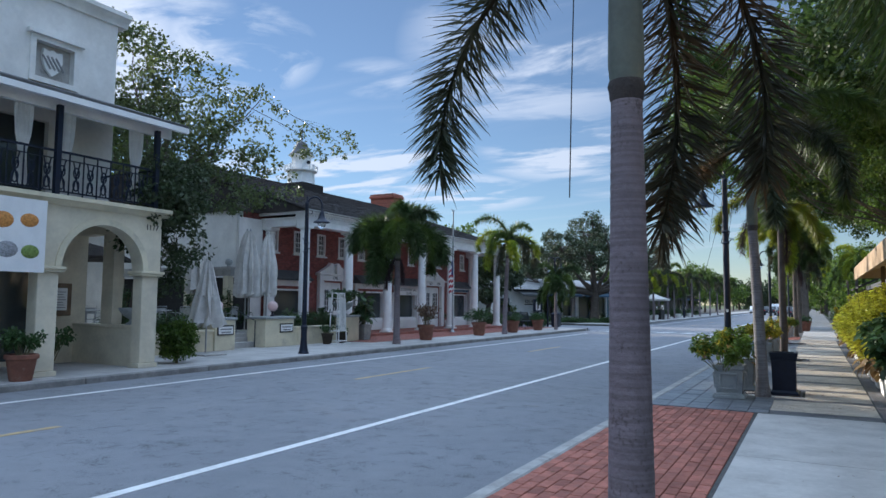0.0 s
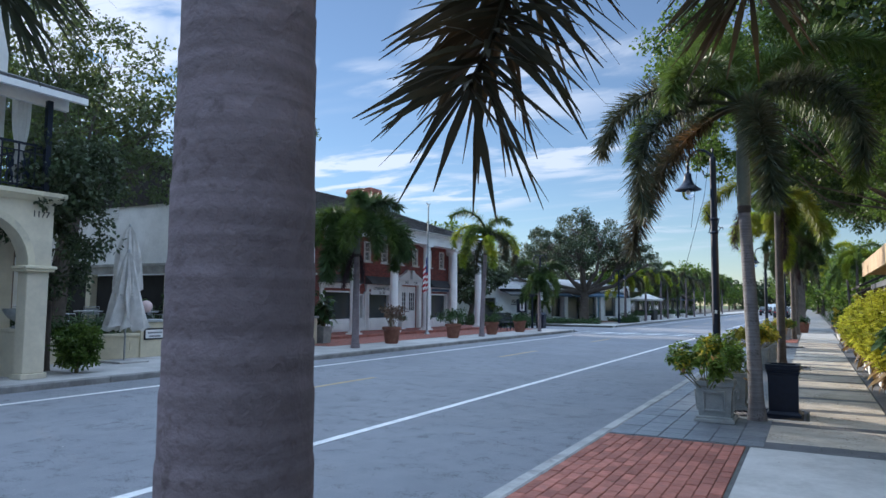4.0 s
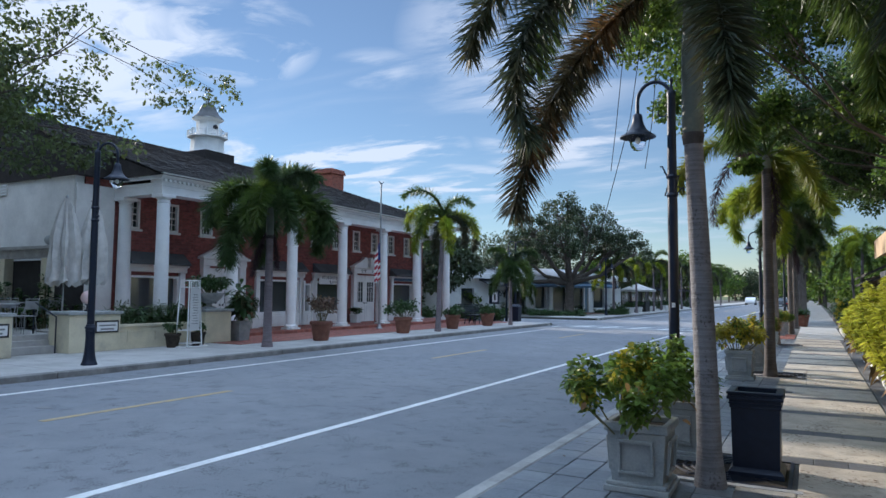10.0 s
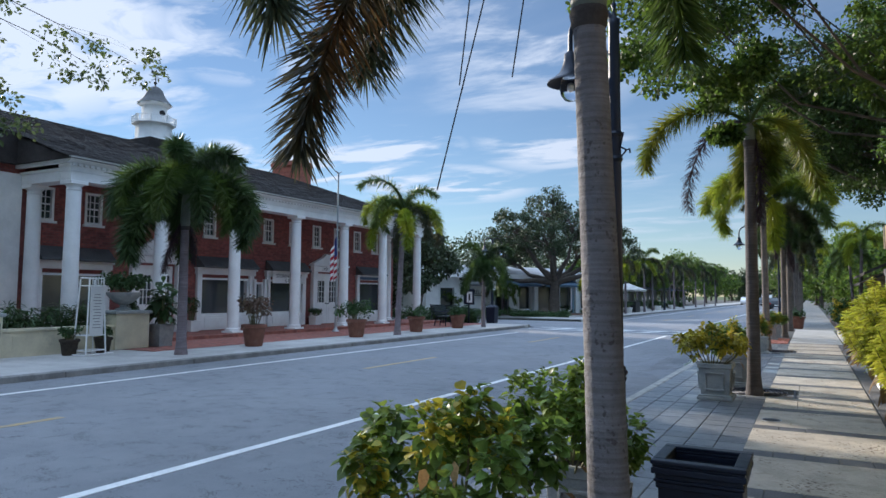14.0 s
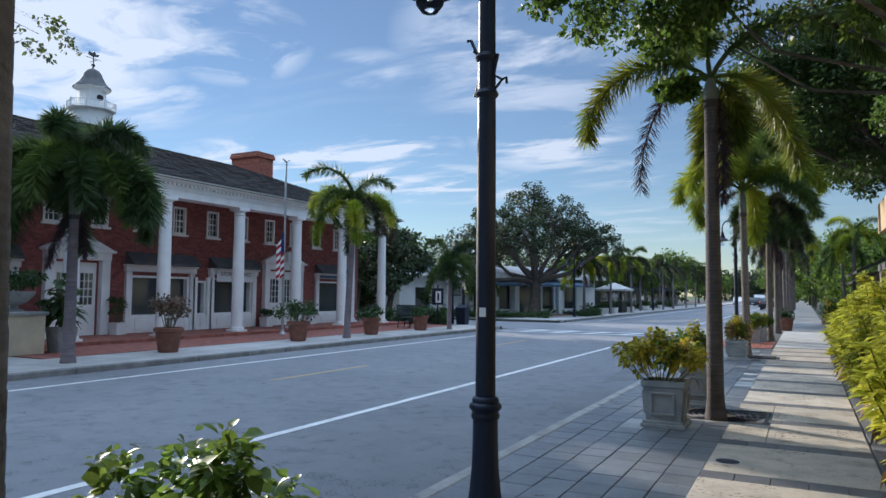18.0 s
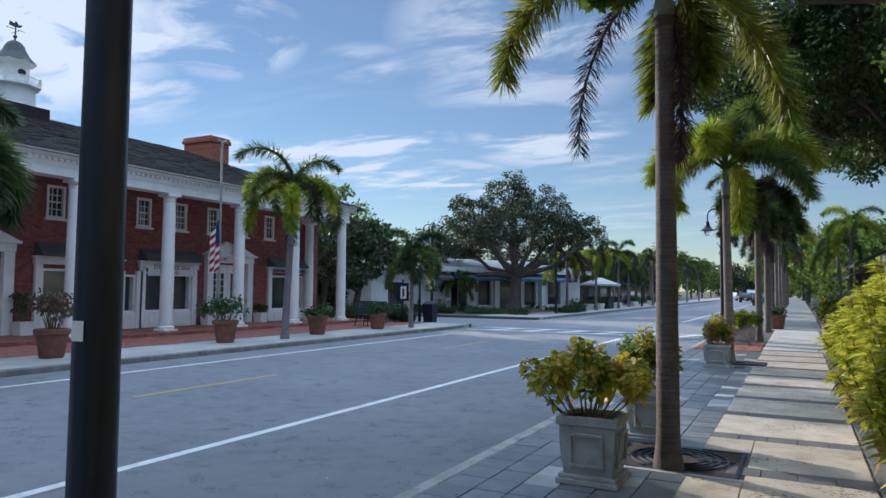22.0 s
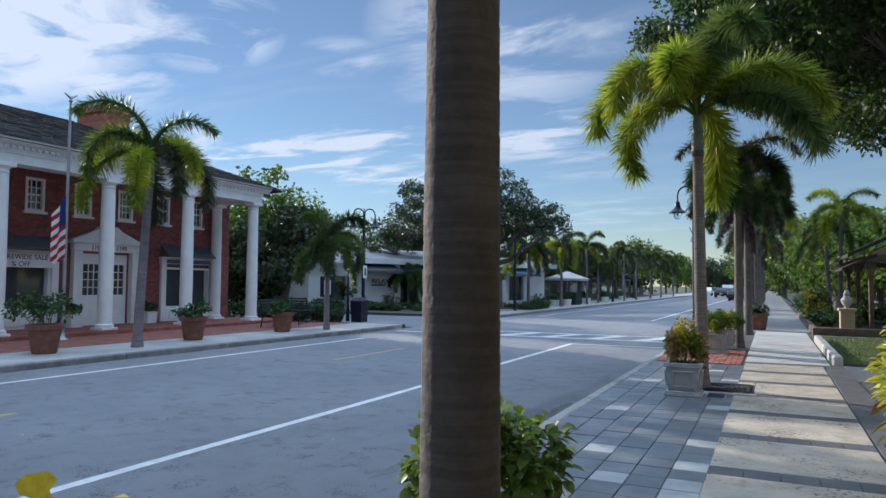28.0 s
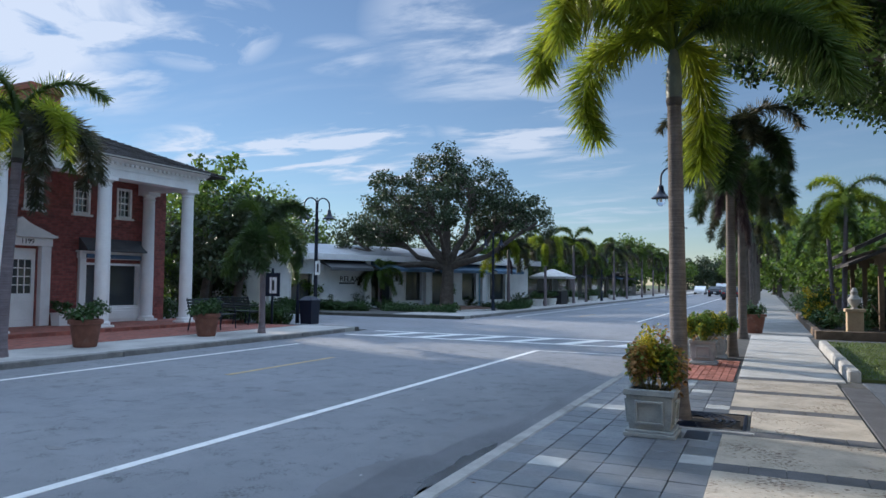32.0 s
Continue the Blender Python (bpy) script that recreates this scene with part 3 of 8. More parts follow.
# near pavement: kerb, mortar bed, tiles, slabs and bands
s = Shape()
y = -40.0
while y < 160:
    s.box(KX - 0.14, KX, y, y + 2.99, -0.3, -0.002, 0.015)
    y += 3.0
setting("kerb_near", s, KERB, "weathered concrete kerb with a rounded edge", "kerb")
s = Shape().box(KX, 60, -60, 420, -0.3, -0.016)
setting("pavement_bed", s, JOINT, "dark mortar bed under the pavement", "pavement")
near_pavement = setting("pavement_near", Shape().box(1.28, 1.62, -20, 34.4, -0.2, -0.002, 0.004), BAND, "dark tiled strip beside the planting", "pavement")
far = Shape().box(KX + 0.002, 1.6, 45.2, 300, -0.2, -0.001)
# darker copy of CONCRETE; tree shade on the far walk is in its colour
setting("pavement_near_far_end", far, mat("shade_dark_concrete", (0.27, 0.265, 0.25), 0.9, var=0.14, scale=0.8, bump=0.3, bscale=90, stain=(0.17, 0.165, 0.155), stain_scale=0.5, shift=1), "stained concrete pavement along the street, coloured darker for tree shade", "pavement")
s = Shape().box(KX + 0.002, 1.6, -60, -2, -0.2, -0.001)
setting("pavement_behind", s, CONCRETE, "pale concrete pavement running along the street", "pavement")

# far pavement
KERB_OLD = mat("old_kerb", (0.25, 0.245, 0.235), 0.9, var=0.16, scale=3, bump=0.4, bscale=70, stain=(0.13, 0.125, 0.12), stain_scale=2.2, stain_lo=.45, shift=1)
s = Shape()
for y0, y1 in ((-60, 41.2), (51.6, 260)):
    y = y0
    while y < y1:
        s.box(FKX - 0.16, FKX, y, min(y + 3.0, y1) - 0.01, -0.3, FZ, 0.02)
        y += 3.0
setting("kerb_far", s, KERB_OLD, "weathered concrete kerb with a rounded edge", "kerb")
s = Shape()
for y0, y1 in ((-60, 42.0), (51.0, 260)):
    y = y0
    while y < y1:
        for x0, x1 in ((-13.75, FKX - 0.16), (-15.5, -13.76)):
            if x1 < -13.7 and 21.6 < y < 41.2:
                continue
            s.box(x0, x1, y, min(y + 1.6, y1) - 0.012, -0.3, FZ, 0.006)
        y += 1.6
setting("pavement_far", s, CONCRETE, "pale concrete slabs of the far pavement", "pavement")
s = Shape().box(-60, FKX - 0.2, -60, 42.3, -0.3, FZ - 0.012)
s.box(-60, FKX - 0.2, 50.6, 300, -0.3, FZ - 0.012)
setting("pavement_far_bed", s, JOINT, "dark bed under the far pavement", "pavement")

s = Shape().box(CX + .55, -13.78, 21.7, 41.6, -0.2, FZ + .004)
setting("pavement_brick_apron", s, APRON, "red brick paving in front of the columned building", "pavement")

# ---------------------------------------------------------------- brick building with white columns
BY0, BY1 = 20.2, 40.6
BACK = -30.0
brick_house = thing("brick_building", "two-storey red brick building with a white columned porch and dark roof", "building", (-24, 30, 0))
BH = Matrix.Translation((24, -30, 0))


def bh(name, shape, material, label="", parent=None, smooth=40):
    shape.v = [(x + 24, y - 30, z) for x, y, z in shape.v]
    return part(name, shape, material, parent or brick_house, label, smooth)


# street wall with openings cut through it: (y0, y1, z0, z1)
UPPER = [(21.54 + 1.547 * k, 22.12 + 1.547 * k) for k in range(12)]
SHOPS = [(21.8, 23.75, .5, 2.0), (27.65, 30.05, .62, 2.0), (30.4, 30.85, .62, 1.88), (31.2, 33.2, .62, 2.0), (37.45, 39.55, .55, 2.0)]
DOORS = [(25.0, 26.5), (34.15, 35.95)]
wall = Shape()


def wall_with_holes(s, x0, x1, y0, y1, z0, z1, holes):
    ys = sorted({y0, y1, *(h[0] for h in holes), *(h[1] for h in holes)})
    zs = sorted({z0, z1, *(h[2] for h in holes), *(h[3] for h in holes)})
    for a, b in zip(ys, ys[1:]):
        run = None
        for c, d in zip(zs, zs[1:]):
            my, mz = (a + b) / 2, (c + d) / 2
            solid = not any(h[0] < my < h[1] and h[2] < mz < h[3] for h in holes)
            if solid:
                run = (run[0], d) if run else (c, d)
            if (not solid or d == zs[-1]) and run:
                s.box(x0, x1, a, b, run[0], run[1])
                run = None


HOLES = [(a, b, 3.5, 4.48) for a, b in UPPER] + SHOPS + [(a + .05, b - .05, .1, 2.35) for a, b in DOORS]
wall_with_holes(wall, BX - 0.3, BX, BY0, BY1, 0.0, 5.0, HOLES)
wall.box(BACK, BX - 0.3, BY1 - 0.3, BY1, 0, 5.0).box(BACK, BACK + 0.3, BY0, BY1 - .3, 0, 5.0)
bh("wall", wall, BRICK, "red brick wall laid in courses")
# partition coloured near-black for the dimness indoors
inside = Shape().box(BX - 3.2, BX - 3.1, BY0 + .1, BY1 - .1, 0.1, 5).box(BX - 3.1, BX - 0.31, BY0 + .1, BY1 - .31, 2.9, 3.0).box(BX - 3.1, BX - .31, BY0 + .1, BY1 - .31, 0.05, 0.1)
bh("interior_partition", inside, GLOOM, "near-black partition, its colour standing for dimness behind the shop windows")
# white gable end wall of the neighbouring wing
gable = Shape()
gx0, gx1, ridge_x = -30.0, -18.95, -24.2
gable.extrude([(gx0, 0), (gx1, 0), (gx1, 5.82), (ridge_x, 7.68), (gx0, 5.6)], "y", BY0 - .32, BY0 - .02)
bh("gable_wall", gable, STUCCO, "white stuccoed gable wall")
v = Shape()
for k in range(7):
    v.box(-23.0, -22.45, BY0 - .37, BY0 - .32, 4.55 + k * .1, 4.61 + k * .1)
bh("gable_vent", v, WHITE, "slatted white vent in the gable")

# roof: two slopes in shingle courses, hipped to the far end
EX, EZ, RZ = -16.45, 5.02, 7.75
REY = BY1 - 3.2


def roof_strip(s, k, n, front=True):
    a, b = k / n, (k + 1) / n
    x_e, x_r = (EX, ridge_x) if front else (-31.9, ridge_x)
    xa, xb = x_e + (x_r - x_e) * a, x_e + (x_r - x_e) * b
    za, zb = EZ + (RZ - EZ) * a, EZ + (RZ - EZ) * b
    ya, yb = BY1 + 0.3 - (BY1 + .3 - REY) * a, BY1 + 0.3 - (BY1 + .3 - REY) * b
    lift = 0.028
    p = [(xa, BY0 - .45, za), (xa, ya, za), (xb, yb, zb), (xb, BY0 - .45, zb)]
    q = [(x, y, z + (lift if i < 2 else 0.004)) for i, (x, y, z) in enumerate(p)]
    s.rings([p, q], True, True)


deck = Shape()
deck.extrude([(-18.7, 5.75), (ridge_x, RZ - .02), (-31.9, EZ - .06), (-18.7, EZ - .06)], "y", BY0 - .4, REY)
deck.extrude([(EX + .1, EZ - .06), (-18.7, 5.75), (-18.7, EZ - .06)], "y", 20.9, REY)
deck.add([(EX + .1, REY, EZ - .06), (EX + .1, BY1 + .3, EZ - .06), (-31.9, BY1 + .3, EZ - .06), (-31.9, REY, EZ - .06), (ridge_x, REY, RZ - .02)], [(0, 1, 4), (1, 2, 4), (2, 3, 4), (0, 3, 2, 1)])
bh("roof", deck, SHINGLE, "dark brown shingled roof")
rs = random.Random(5)
sh = Shape()
NC = 34
for k in range(NC):
    a, b = k / NC, (k + 1) / NC
    xa, xb = EX + (ridge_x - EX) * a, EX + (ridge_x - EX) * b
    za, zb = EZ + (RZ - EZ) * a, EZ + (RZ - EZ) * b
    yend = BY1 + .3 - (BY1 + .3 - REY) * (a + b) / 2
    y = (BY0 - .45 if xa < -18.65 else 20.88) - rs.random() * .12
    while y < yend:
        w = 0.28 + rs.random() * .12
        y1 = min(y + w, yend)
        t_ = 0.018 + rs.random() * .016
        p = [(xa, y, za + .004), (xa, y1 - .008, za + .004), (xb, y1 - .008, zb), (xb, y, zb)]
        q = [(xa, y, za + t_), (xa, y1 - .008, za + t_), (xb, y1 - .008, zb + .006), (xb, y, zb + .006)]
        n = len(sh.v)
        sh.v += p[:2] + q
        sh.f += [(n + 2, n + 3, n + 4, n + 5), (n, n + 1, n + 3, n + 2)]
        y = y1
ob = bh("shingles", sh, SHINGLE, "rows of weathered shingles", smooth=False)
ob["kind"] = "stuff"
# chimney
CHIMNEY = mat("weathered_brick", (0.36, 0.115, 0.08), 0.9, var=0.15, scale=6, bump=0.4, bscale=60, brick="wall", stain=(0.24, 0.10, 0.075), stain_scale=1.5, shift=1)
ch = Shape()
ch.box(-26.0, -24.2, 39.0, 40.2, 5.2, 8.5, 0.01).box(-26.08, -24.12, 38.92, 40.28, 8.5, 8.68, .02).box(-26.04, -24.16, 38.96, 40.24, 8.68, 8.8, .02)
bh("chimney", ch, CHIMNEY, "broad red brick chimney")

bh("corner_board", Shape().box(BX, BX + .06, BY0 - .32, 21.16, .1, 4.72), STUCCO, "white rendered corner of the gable wall")

# porch: floor, columns, entablature, soffit
pf = Shape().box(BX, CX + .55, BY0 - 1, BY1 + 1.2, -0.2, 0.1)
bh("porch_floor", pf, APRON, "red brick paved porch floor")
ent = Shape()
COLS = [21.38, 24.23, 27.27, 30.42, 33.5, 36.5, 39.62]
ent.box(CX - .22, CX + .22, 21.13, 39.85, 4.42, 4.66).box(CX - .25, CX + .25, 21.1, 39.88, 4.66, 4.78)
ent.box(BX, CX - .25, 21.14, 21.58, 4.42, 4.78).box(BX, CX - .25, 39.4, 39.84, 4.42, 4.78)
bh("entablature", ent, WHITE, "white painted entablature")
cor = Shape()
cor.extrude([(CX - .25, 4.86), (CX + .30, 4.86), (CX + .42, 4.93), (CX + .46, 5.02), (CX - .25, 5.02)], "y", 20.98, 40.15)
cor.box(BX, CX - .25, 39.85, 40.15, 4.86, 5.02).box(BX, CX - .25, 20.98, 21.1, 4.86, 5.02)
bh("cornice", cor, WHITE, "white cornice")
bed = Shape().box(CX - .25, CX + .26, 21.08, 39.9, 4.78, 4.86)
bh("frieze_bed", bed, WHITE)
dn = Shape()
y = 21.1
while y < 40.0:
    dn.box(CX + .26, CX + .35, y, y + .09, 4.79, 4.855)
    y += .17
for k in range(12):
    dn.box(BX + .1 + k * .17, BX + .19 + k * .17, 39.85, 39.93, 4.79, 4.855)
bh("dentil", dn, WHITE, "row of small white dentil blocks")["kind"] = "stuff"
so = Shape().box(BX, CX - .22, 21.1, 39.9, 4.7, 4.76)
bh("porch_ceiling", so, WHITE)


def column_mesh(h):
    s = Shape()
    s.box(-.26, .26, -.26, .26, 0, .07, .01)
    s.lathe([(.25, .07), (.26, .11), (.25, .15), (.205, .17), (.2, .2), (.205, h * .33), (.185, h - .3), (.18, h - .27), (.20, h - .25), (.20, h - .22), (.18, h - .2), (.18, h - .16), (.215, h - .13), (.235, h - .1)], 20)
    s.box(-.25, .25, -.25, .25, h - .1, h, .008)
    return s.mesh("column", WHITE, 40)


cm = column_mesh(4.32)
for y in COLS:
    part("column", cm, WHITE, brick_house, at=(CX + 24, y - 30, .1))
for y in (21.38, 39.62):
    part("column", cm, WHITE, brick_house, at=(BX + .28 + 24, y - 30, .1))


# sash windows
def window_part(y0, y1, z0, z1, cols, rows, deep=.10, sill=True, x=BX):
    cy, cz = (y0 + y1) / 2, (z0 + z1) / 2
    fr = Shape()
    f = .07
    fr.box(x - deep, x + .03, y0, y0 + f, z0, z1).box(x - deep, x + .03, y1 - f, y1, z0, z1)
    fr.box(x - deep, x + .03, y0 + f, y1 - f, z1 - f, z1).box(x - deep, x + .03, y0 + f, y1 - f, z0, z0 + f)
    win = bh("window", fr, WHITE, "white painted sash window")
    pane = Shape().box(x - deep + .015, x - deep + .025, y0 + f, y1 - f, z0 + f, z1 - f)
    pane.v = [(a + 24, b - 30, c) for a, b, c in pane.v]
    part("pane", pane, WINDOW, win, smooth=False)
    bars = Shape()
    for i in range(1, cols):
        yy = y0 + f + (y1 - y0 - 2 * f) * i / cols
        bars.box(x - deep + .025, x - deep + .05, yy - .012, yy + .012, z0 + f, z1 - f)
    for j in range(1, rows):
        zz = z0 + f + (z1 - z0 - 2 * f) * j / rows
        k = .022 if rows > 2 and j == rows // 2 else .012
        bars.box(x - deep + .026, x - deep + .056, y0 + f, y1 - f, zz - k, zz + k)
    if bars.v:
        bars.v = [(a + 24, b - 30, c) for a, b, c in bars.v]
        part("glazing_bar", bars, WHITE, win, smooth=False)
    if sill:
        sl = Shape().box(x, x + .1, y0 - .06, y1 + .06, z0 - .07, z0, .008)
        sl.v = [(a + 24, b - 30, c) for a, b, c in sl.v]
        part("sill", sl, WHITE, win)
    return win


for y0, y1 in UPPER:
    window_part(y0, y1, 3.5, 4.48, 3, 4)


def shopfront(y0, y1, z0, z1, awn=None, header=True):
    window_part(y0, y1, z0, z1, 1, 1, .18, False)
    for a, b in ((y0 - .22, y0), (y1, y1 + .22)):
        bh("pilaster", Shape().box(BX, BX + .12, a, b, .1, z1 + .12, .01), WHITE)
    bh("stall_riser", Shape().box(BX, BX + .10, y0, y1, .1, z0, .01).box(BX + .1, BX + .125, y0 + .15, y1 - .15, .18, z0 - .08, .008), WHITE, "white panelled stall riser")
    if header:
        bh("shop_header", Shape().box(BX, BX + .16, y0 - .26, y1 + .26, z1 + .12, z1 + .3, .01).box(BX, BX + .22, y0 - .3, y1 + .3, z1 + .3, z1 + .36, .01), WHITE, "white moulded header over the shop window")
    if awn:
        a = Shape()
        a.extrude([(BX + .0, z1 + .78), (BX + .02, z1 + .78), (BX + .42, z1 + .42), (BX + .42, z1 + .36), (BX, z1 + .36)], "y", y0 - .2, y1 + .2)
        bh("awning", a, AWNGREY, "dark sloping canopy above the shopfront")


for i, (y0, y1, z0, z1) in enumerate(SHOPS):
    shopfront(y0, y1, z0, z1, i != 2, i != 2)


def double_door(y0, y1, numbers):
    cy = (y0 + y1) / 2
    fr = Shape()
    fr.box(BX - .05, BX + .18, y0 - .3, y0, .1, 2.42, .012).box(BX - .05, BX + .18, y1, y1 + .3, .1, 2.42, .012)
    fr.box(BX - .05, BX + .2, y0 - .32, y1 + .32, 2.42, 2.66, .012).box(BX - .05, BX + .3, y0 - .42, y1 + .42, 2.66, 2.74, .012)
    door = bh("door_surround", fr, WHITE, "white door surround with a broken pediment")
    pd = Shape()
    h0, h1 = y0 - .42, y1 + .42
    for a, b in ((h0, cy - .14), (h1, cy + .14)):
        pts = [(a, 2.74), (b, 2.74), (b, 3.16), (b + (a - b) * .12, 3.24), (b + (a - b) * .3, 3.08)]
        pd.extrude(pts if a < b else pts[::-1], "x", BX - .02, BX + .2)
    pd.v = [(a + 24, b - 30, c) for a, b, c in pd.v]
    part("pediment", pd, WHITE, door)
    fin = Shape().lathe([(.05, 2.74), (.07, 2.8), (.03, 2.84), (.075, 2.95), (.05, 3.08), (.02, 3.2), (.002, 3.26)], 12, (BX + .08, cy, 0))
    fin.v = [(a + 24, b - 30, c) for a, b, c in fin.v]
    part("finial", fin, WHITE, door)
    for a, b in ((y0, cy - .008), (cy + .008, y1)):
        lf = Shape()
        holes = [(a + .16, b - .16, 1.05, 2.02)]
        wall_with_holes(lf, BX - .08, BX - .03, a, b, .1, 2.42, holes)
        lf.box(BX - .03, BX - .018, a + .14, b - .14, .28, .86, .008)
        for i in range(1, 3):
            yy = a + .16 + (b - a - .32) * i / 3
            lf.box(BX - .07, BX - .035, yy - .012, yy + .012, 1.05, 2.02)
        for j in range(1, 4):
            zz = 1.05 + .97 * j / 4
            lf.box(BX - .07, BX - .034, a + .16, b - .16, zz - .012, zz + .012)
        lf.v = [(p + 24, q - 30, r) for p, q, r in lf.v]
        part("door_leaf", lf, WHITE, door)
        gl = Shape().box(BX - .062, BX - .058, a + .16, b - .16, 1.05, 2.02)
        gl.v = [(p + 24, q - 30, r) for p, q, r in gl.v]
        part("pane", gl, WINDOW, door, smooth=False)
        kn = Shape().ball(.035, (BX + .0, (b - .07) if b < cy else (a + .07), 1.0), 10, 6)
        kn.v = [(p + 24, q - 30, r) for p, q, r in kn.v]
        part("door_knob", kn, BLACK, door)
    n = len(numbers)
    for i, t_ in enumerate(numbers):
        yy = y0 + (y1 - y0) * (i + .5) / n
        text_part(t_, .2, INK, door, Matrix.Translation((BX + 24 + .205, yy - 30, 2.54)) @ pose(0, 0, 0, 90, 0, 90), label="black house number")


double_door(25.0, 26.5, ["1193"])
double_door(34.15, 35.95, ["1197", "1199"])
# sale banner on the shop
bn = Shape().box(BX + .2, BX + .212, 31.2, 33.2, 1.86, 2.28)
ban = bh("shop_banner", bn, PAPER, "white cloth sale banner with black lettering")
text_part("STOREWIDE SALE", .2, INK, ban, Matrix.Translation((BX + 24 + .217, 32.2 - 30, 2.15)) @ pose(0, 0, 0, 90, 0, 90), depth=.002)
text_part("% OFF", .2, INK, ban, Matrix.Translation((BX + 24 + .217, 32.2 - 30, 1.95)) @ pose(0, 0, 0, 90, 0, 90), depth=.002)
# dark sign strips on the far shop
sg = Shape().box(BX + .17, BX + .2, 37.4, 39.6, 2.14, 2.27)
bh("shop_sign", sg, AWNBLUE, "dark blue sign strip over the shop window")

# cupola
cu = thing("cupola", "white octagonal roof lantern with a balustrade and dark bell roof", "cupola", pose(-24.2, 29.65, 7.5) @ Matrix.Diagonal((.83, .83, .69, 1)))
s = Shape()
s.box(-1.05, 1.05, -1.05, 1.05, -.6, .55, .02)
part("base", s, SHINGLE, cu, "dark shingled base")
part("lower_drum", Shape().lathe([(.98, .55), (1.0, .6), (.9, .66), (.88, 1.5), (.98, 1.55), (1.1, 1.6), (1.1, 1.66)], 8), WHITE, cu, smooth=20)
part("upper_drum", Shape().lathe([(.62, 1.66), (.62, 2.75), (.72, 2.8), (.86, 2.86), (.86, 2.93)], 8), WHITE, cu, smooth=20)
part("bell_roof", Shape().lathe([(.86, 2.93), (.8, 3.0), (.6, 3.25), (.46, 3.55), (.38, 3.8), (.25, 3.98), (.06, 4.1)], 16), COPPER, cu, "dark weathered metal bell roof")
part("clock", Shape().lathe([(.17, 0), (.17, .03)], 20, m=pose(.60, 0, 2.3, 0, 90, 0)), INK, cu, "small round clock face")
for i in range(8):
    a = 2 * math.pi * (i + .0) / 8
    part("baluster_post", Shape().box(-.05, .05, -.05, .05, 1.66, 2.12, .008), WHITE, cu, at=Matrix.Translation((1.03 * math.cos(a), 1.03 * math.sin(a), 0)))
    b = a + 2 * math.pi / 8
    p, q = Vector((1.03 * math.cos(a), 1.03 * math.sin(a), 0)), Vector((1.03 * math.cos(b), 1.03 * math.sin(b), 0))
    for z in (1.74, 2.06):
        part("rail", Shape().tube([p + Vector((0, 0, z)), q + Vector((0, 0, z))], .022, 6), WHITE, cu)
    for k in range(1, 8):
        c = p.lerp(q, k / 8)
        part("baluster", Shape().tube([c + Vector((0, 0, 1.74)), c + Vector((0, 0, 2.06))], .012, 5), WHITE, cu)
wv = Shape().tube([(0, 0, 4.05), (0, 0, 5.15)], [.04, .015], 8).ball(.09, (0, 0, 4.3), 10, 6).tube([(0, -.4, 4.7), (0, .4, 4.7)], .015, 6).tube([(-.3, 0, 4.55), (.3, 0, 4.55)], .012, 6)
wv.extrude([(-.28, 4.85), (-.02, 4.80), (.22, 4.86), (.3, 5.02), (.12, 4.97), (.05, 5.12), (-.1, 5.0), (-.25, 5.08)], "x", -.012, .012)
part("weather_vane", wv, COPPER, cu, "dark metal weather vane")

# ---------------------------------------------------------------- plants
def raw_mesh(name, verts, faces4, material, smooth=False):
    """A mesh from arrays of vertices and four-cornered faces."""
    me = bpy.data.meshes.new(name)
    nv, nf = len(verts), len(faces4)
    me.vertices.add(nv)
    me.vertices.foreach_set("co", np.asarray(verts, np.float32).ravel())
    me.loops.add(nf * 4)
    me.loops.foreach_set("vertex_index", np.asarray(faces4, np.int32).ravel())
    me.polygons.add(nf)
    me.polygons.foreach_set("loop_start", np.arange(nf, dtype=np.int32) * 4)
    me.polygons.foreach_set("loop_total", np.full(nf, 4, np.int32))
    me.update(calc_edges=True)
    me.materials.append(material)
    return me


def unit(a):
    return a / np.maximum(np.linalg.norm(a, axis=-1, keepdims=True), 1e-9)


def blades(base, way, side, length, width, droop=0.15):
    """Leaf blades: each a folded pair of quads from base along way; arrays of n."""
    n = len(base)
    up = unit(np.cross(side, way))
    L_, W_ = length[:, None], width[:, None]
    mid = base + way * L_ * .5 + up * L_ * .04
    tip = base + way * L_ - np.array([0, 0, 1.0]) * L_ * droop
    b2 = base + side * W_ * .12
    m0, m1 = mid - side * W_ * .5, mid + side * W_ * .5
    verts = np.stack([base, m0, tip, m1], 1).reshape(-1, 3)
    faces = np.arange(n * 4).reshape(n, 4)
    return verts, faces


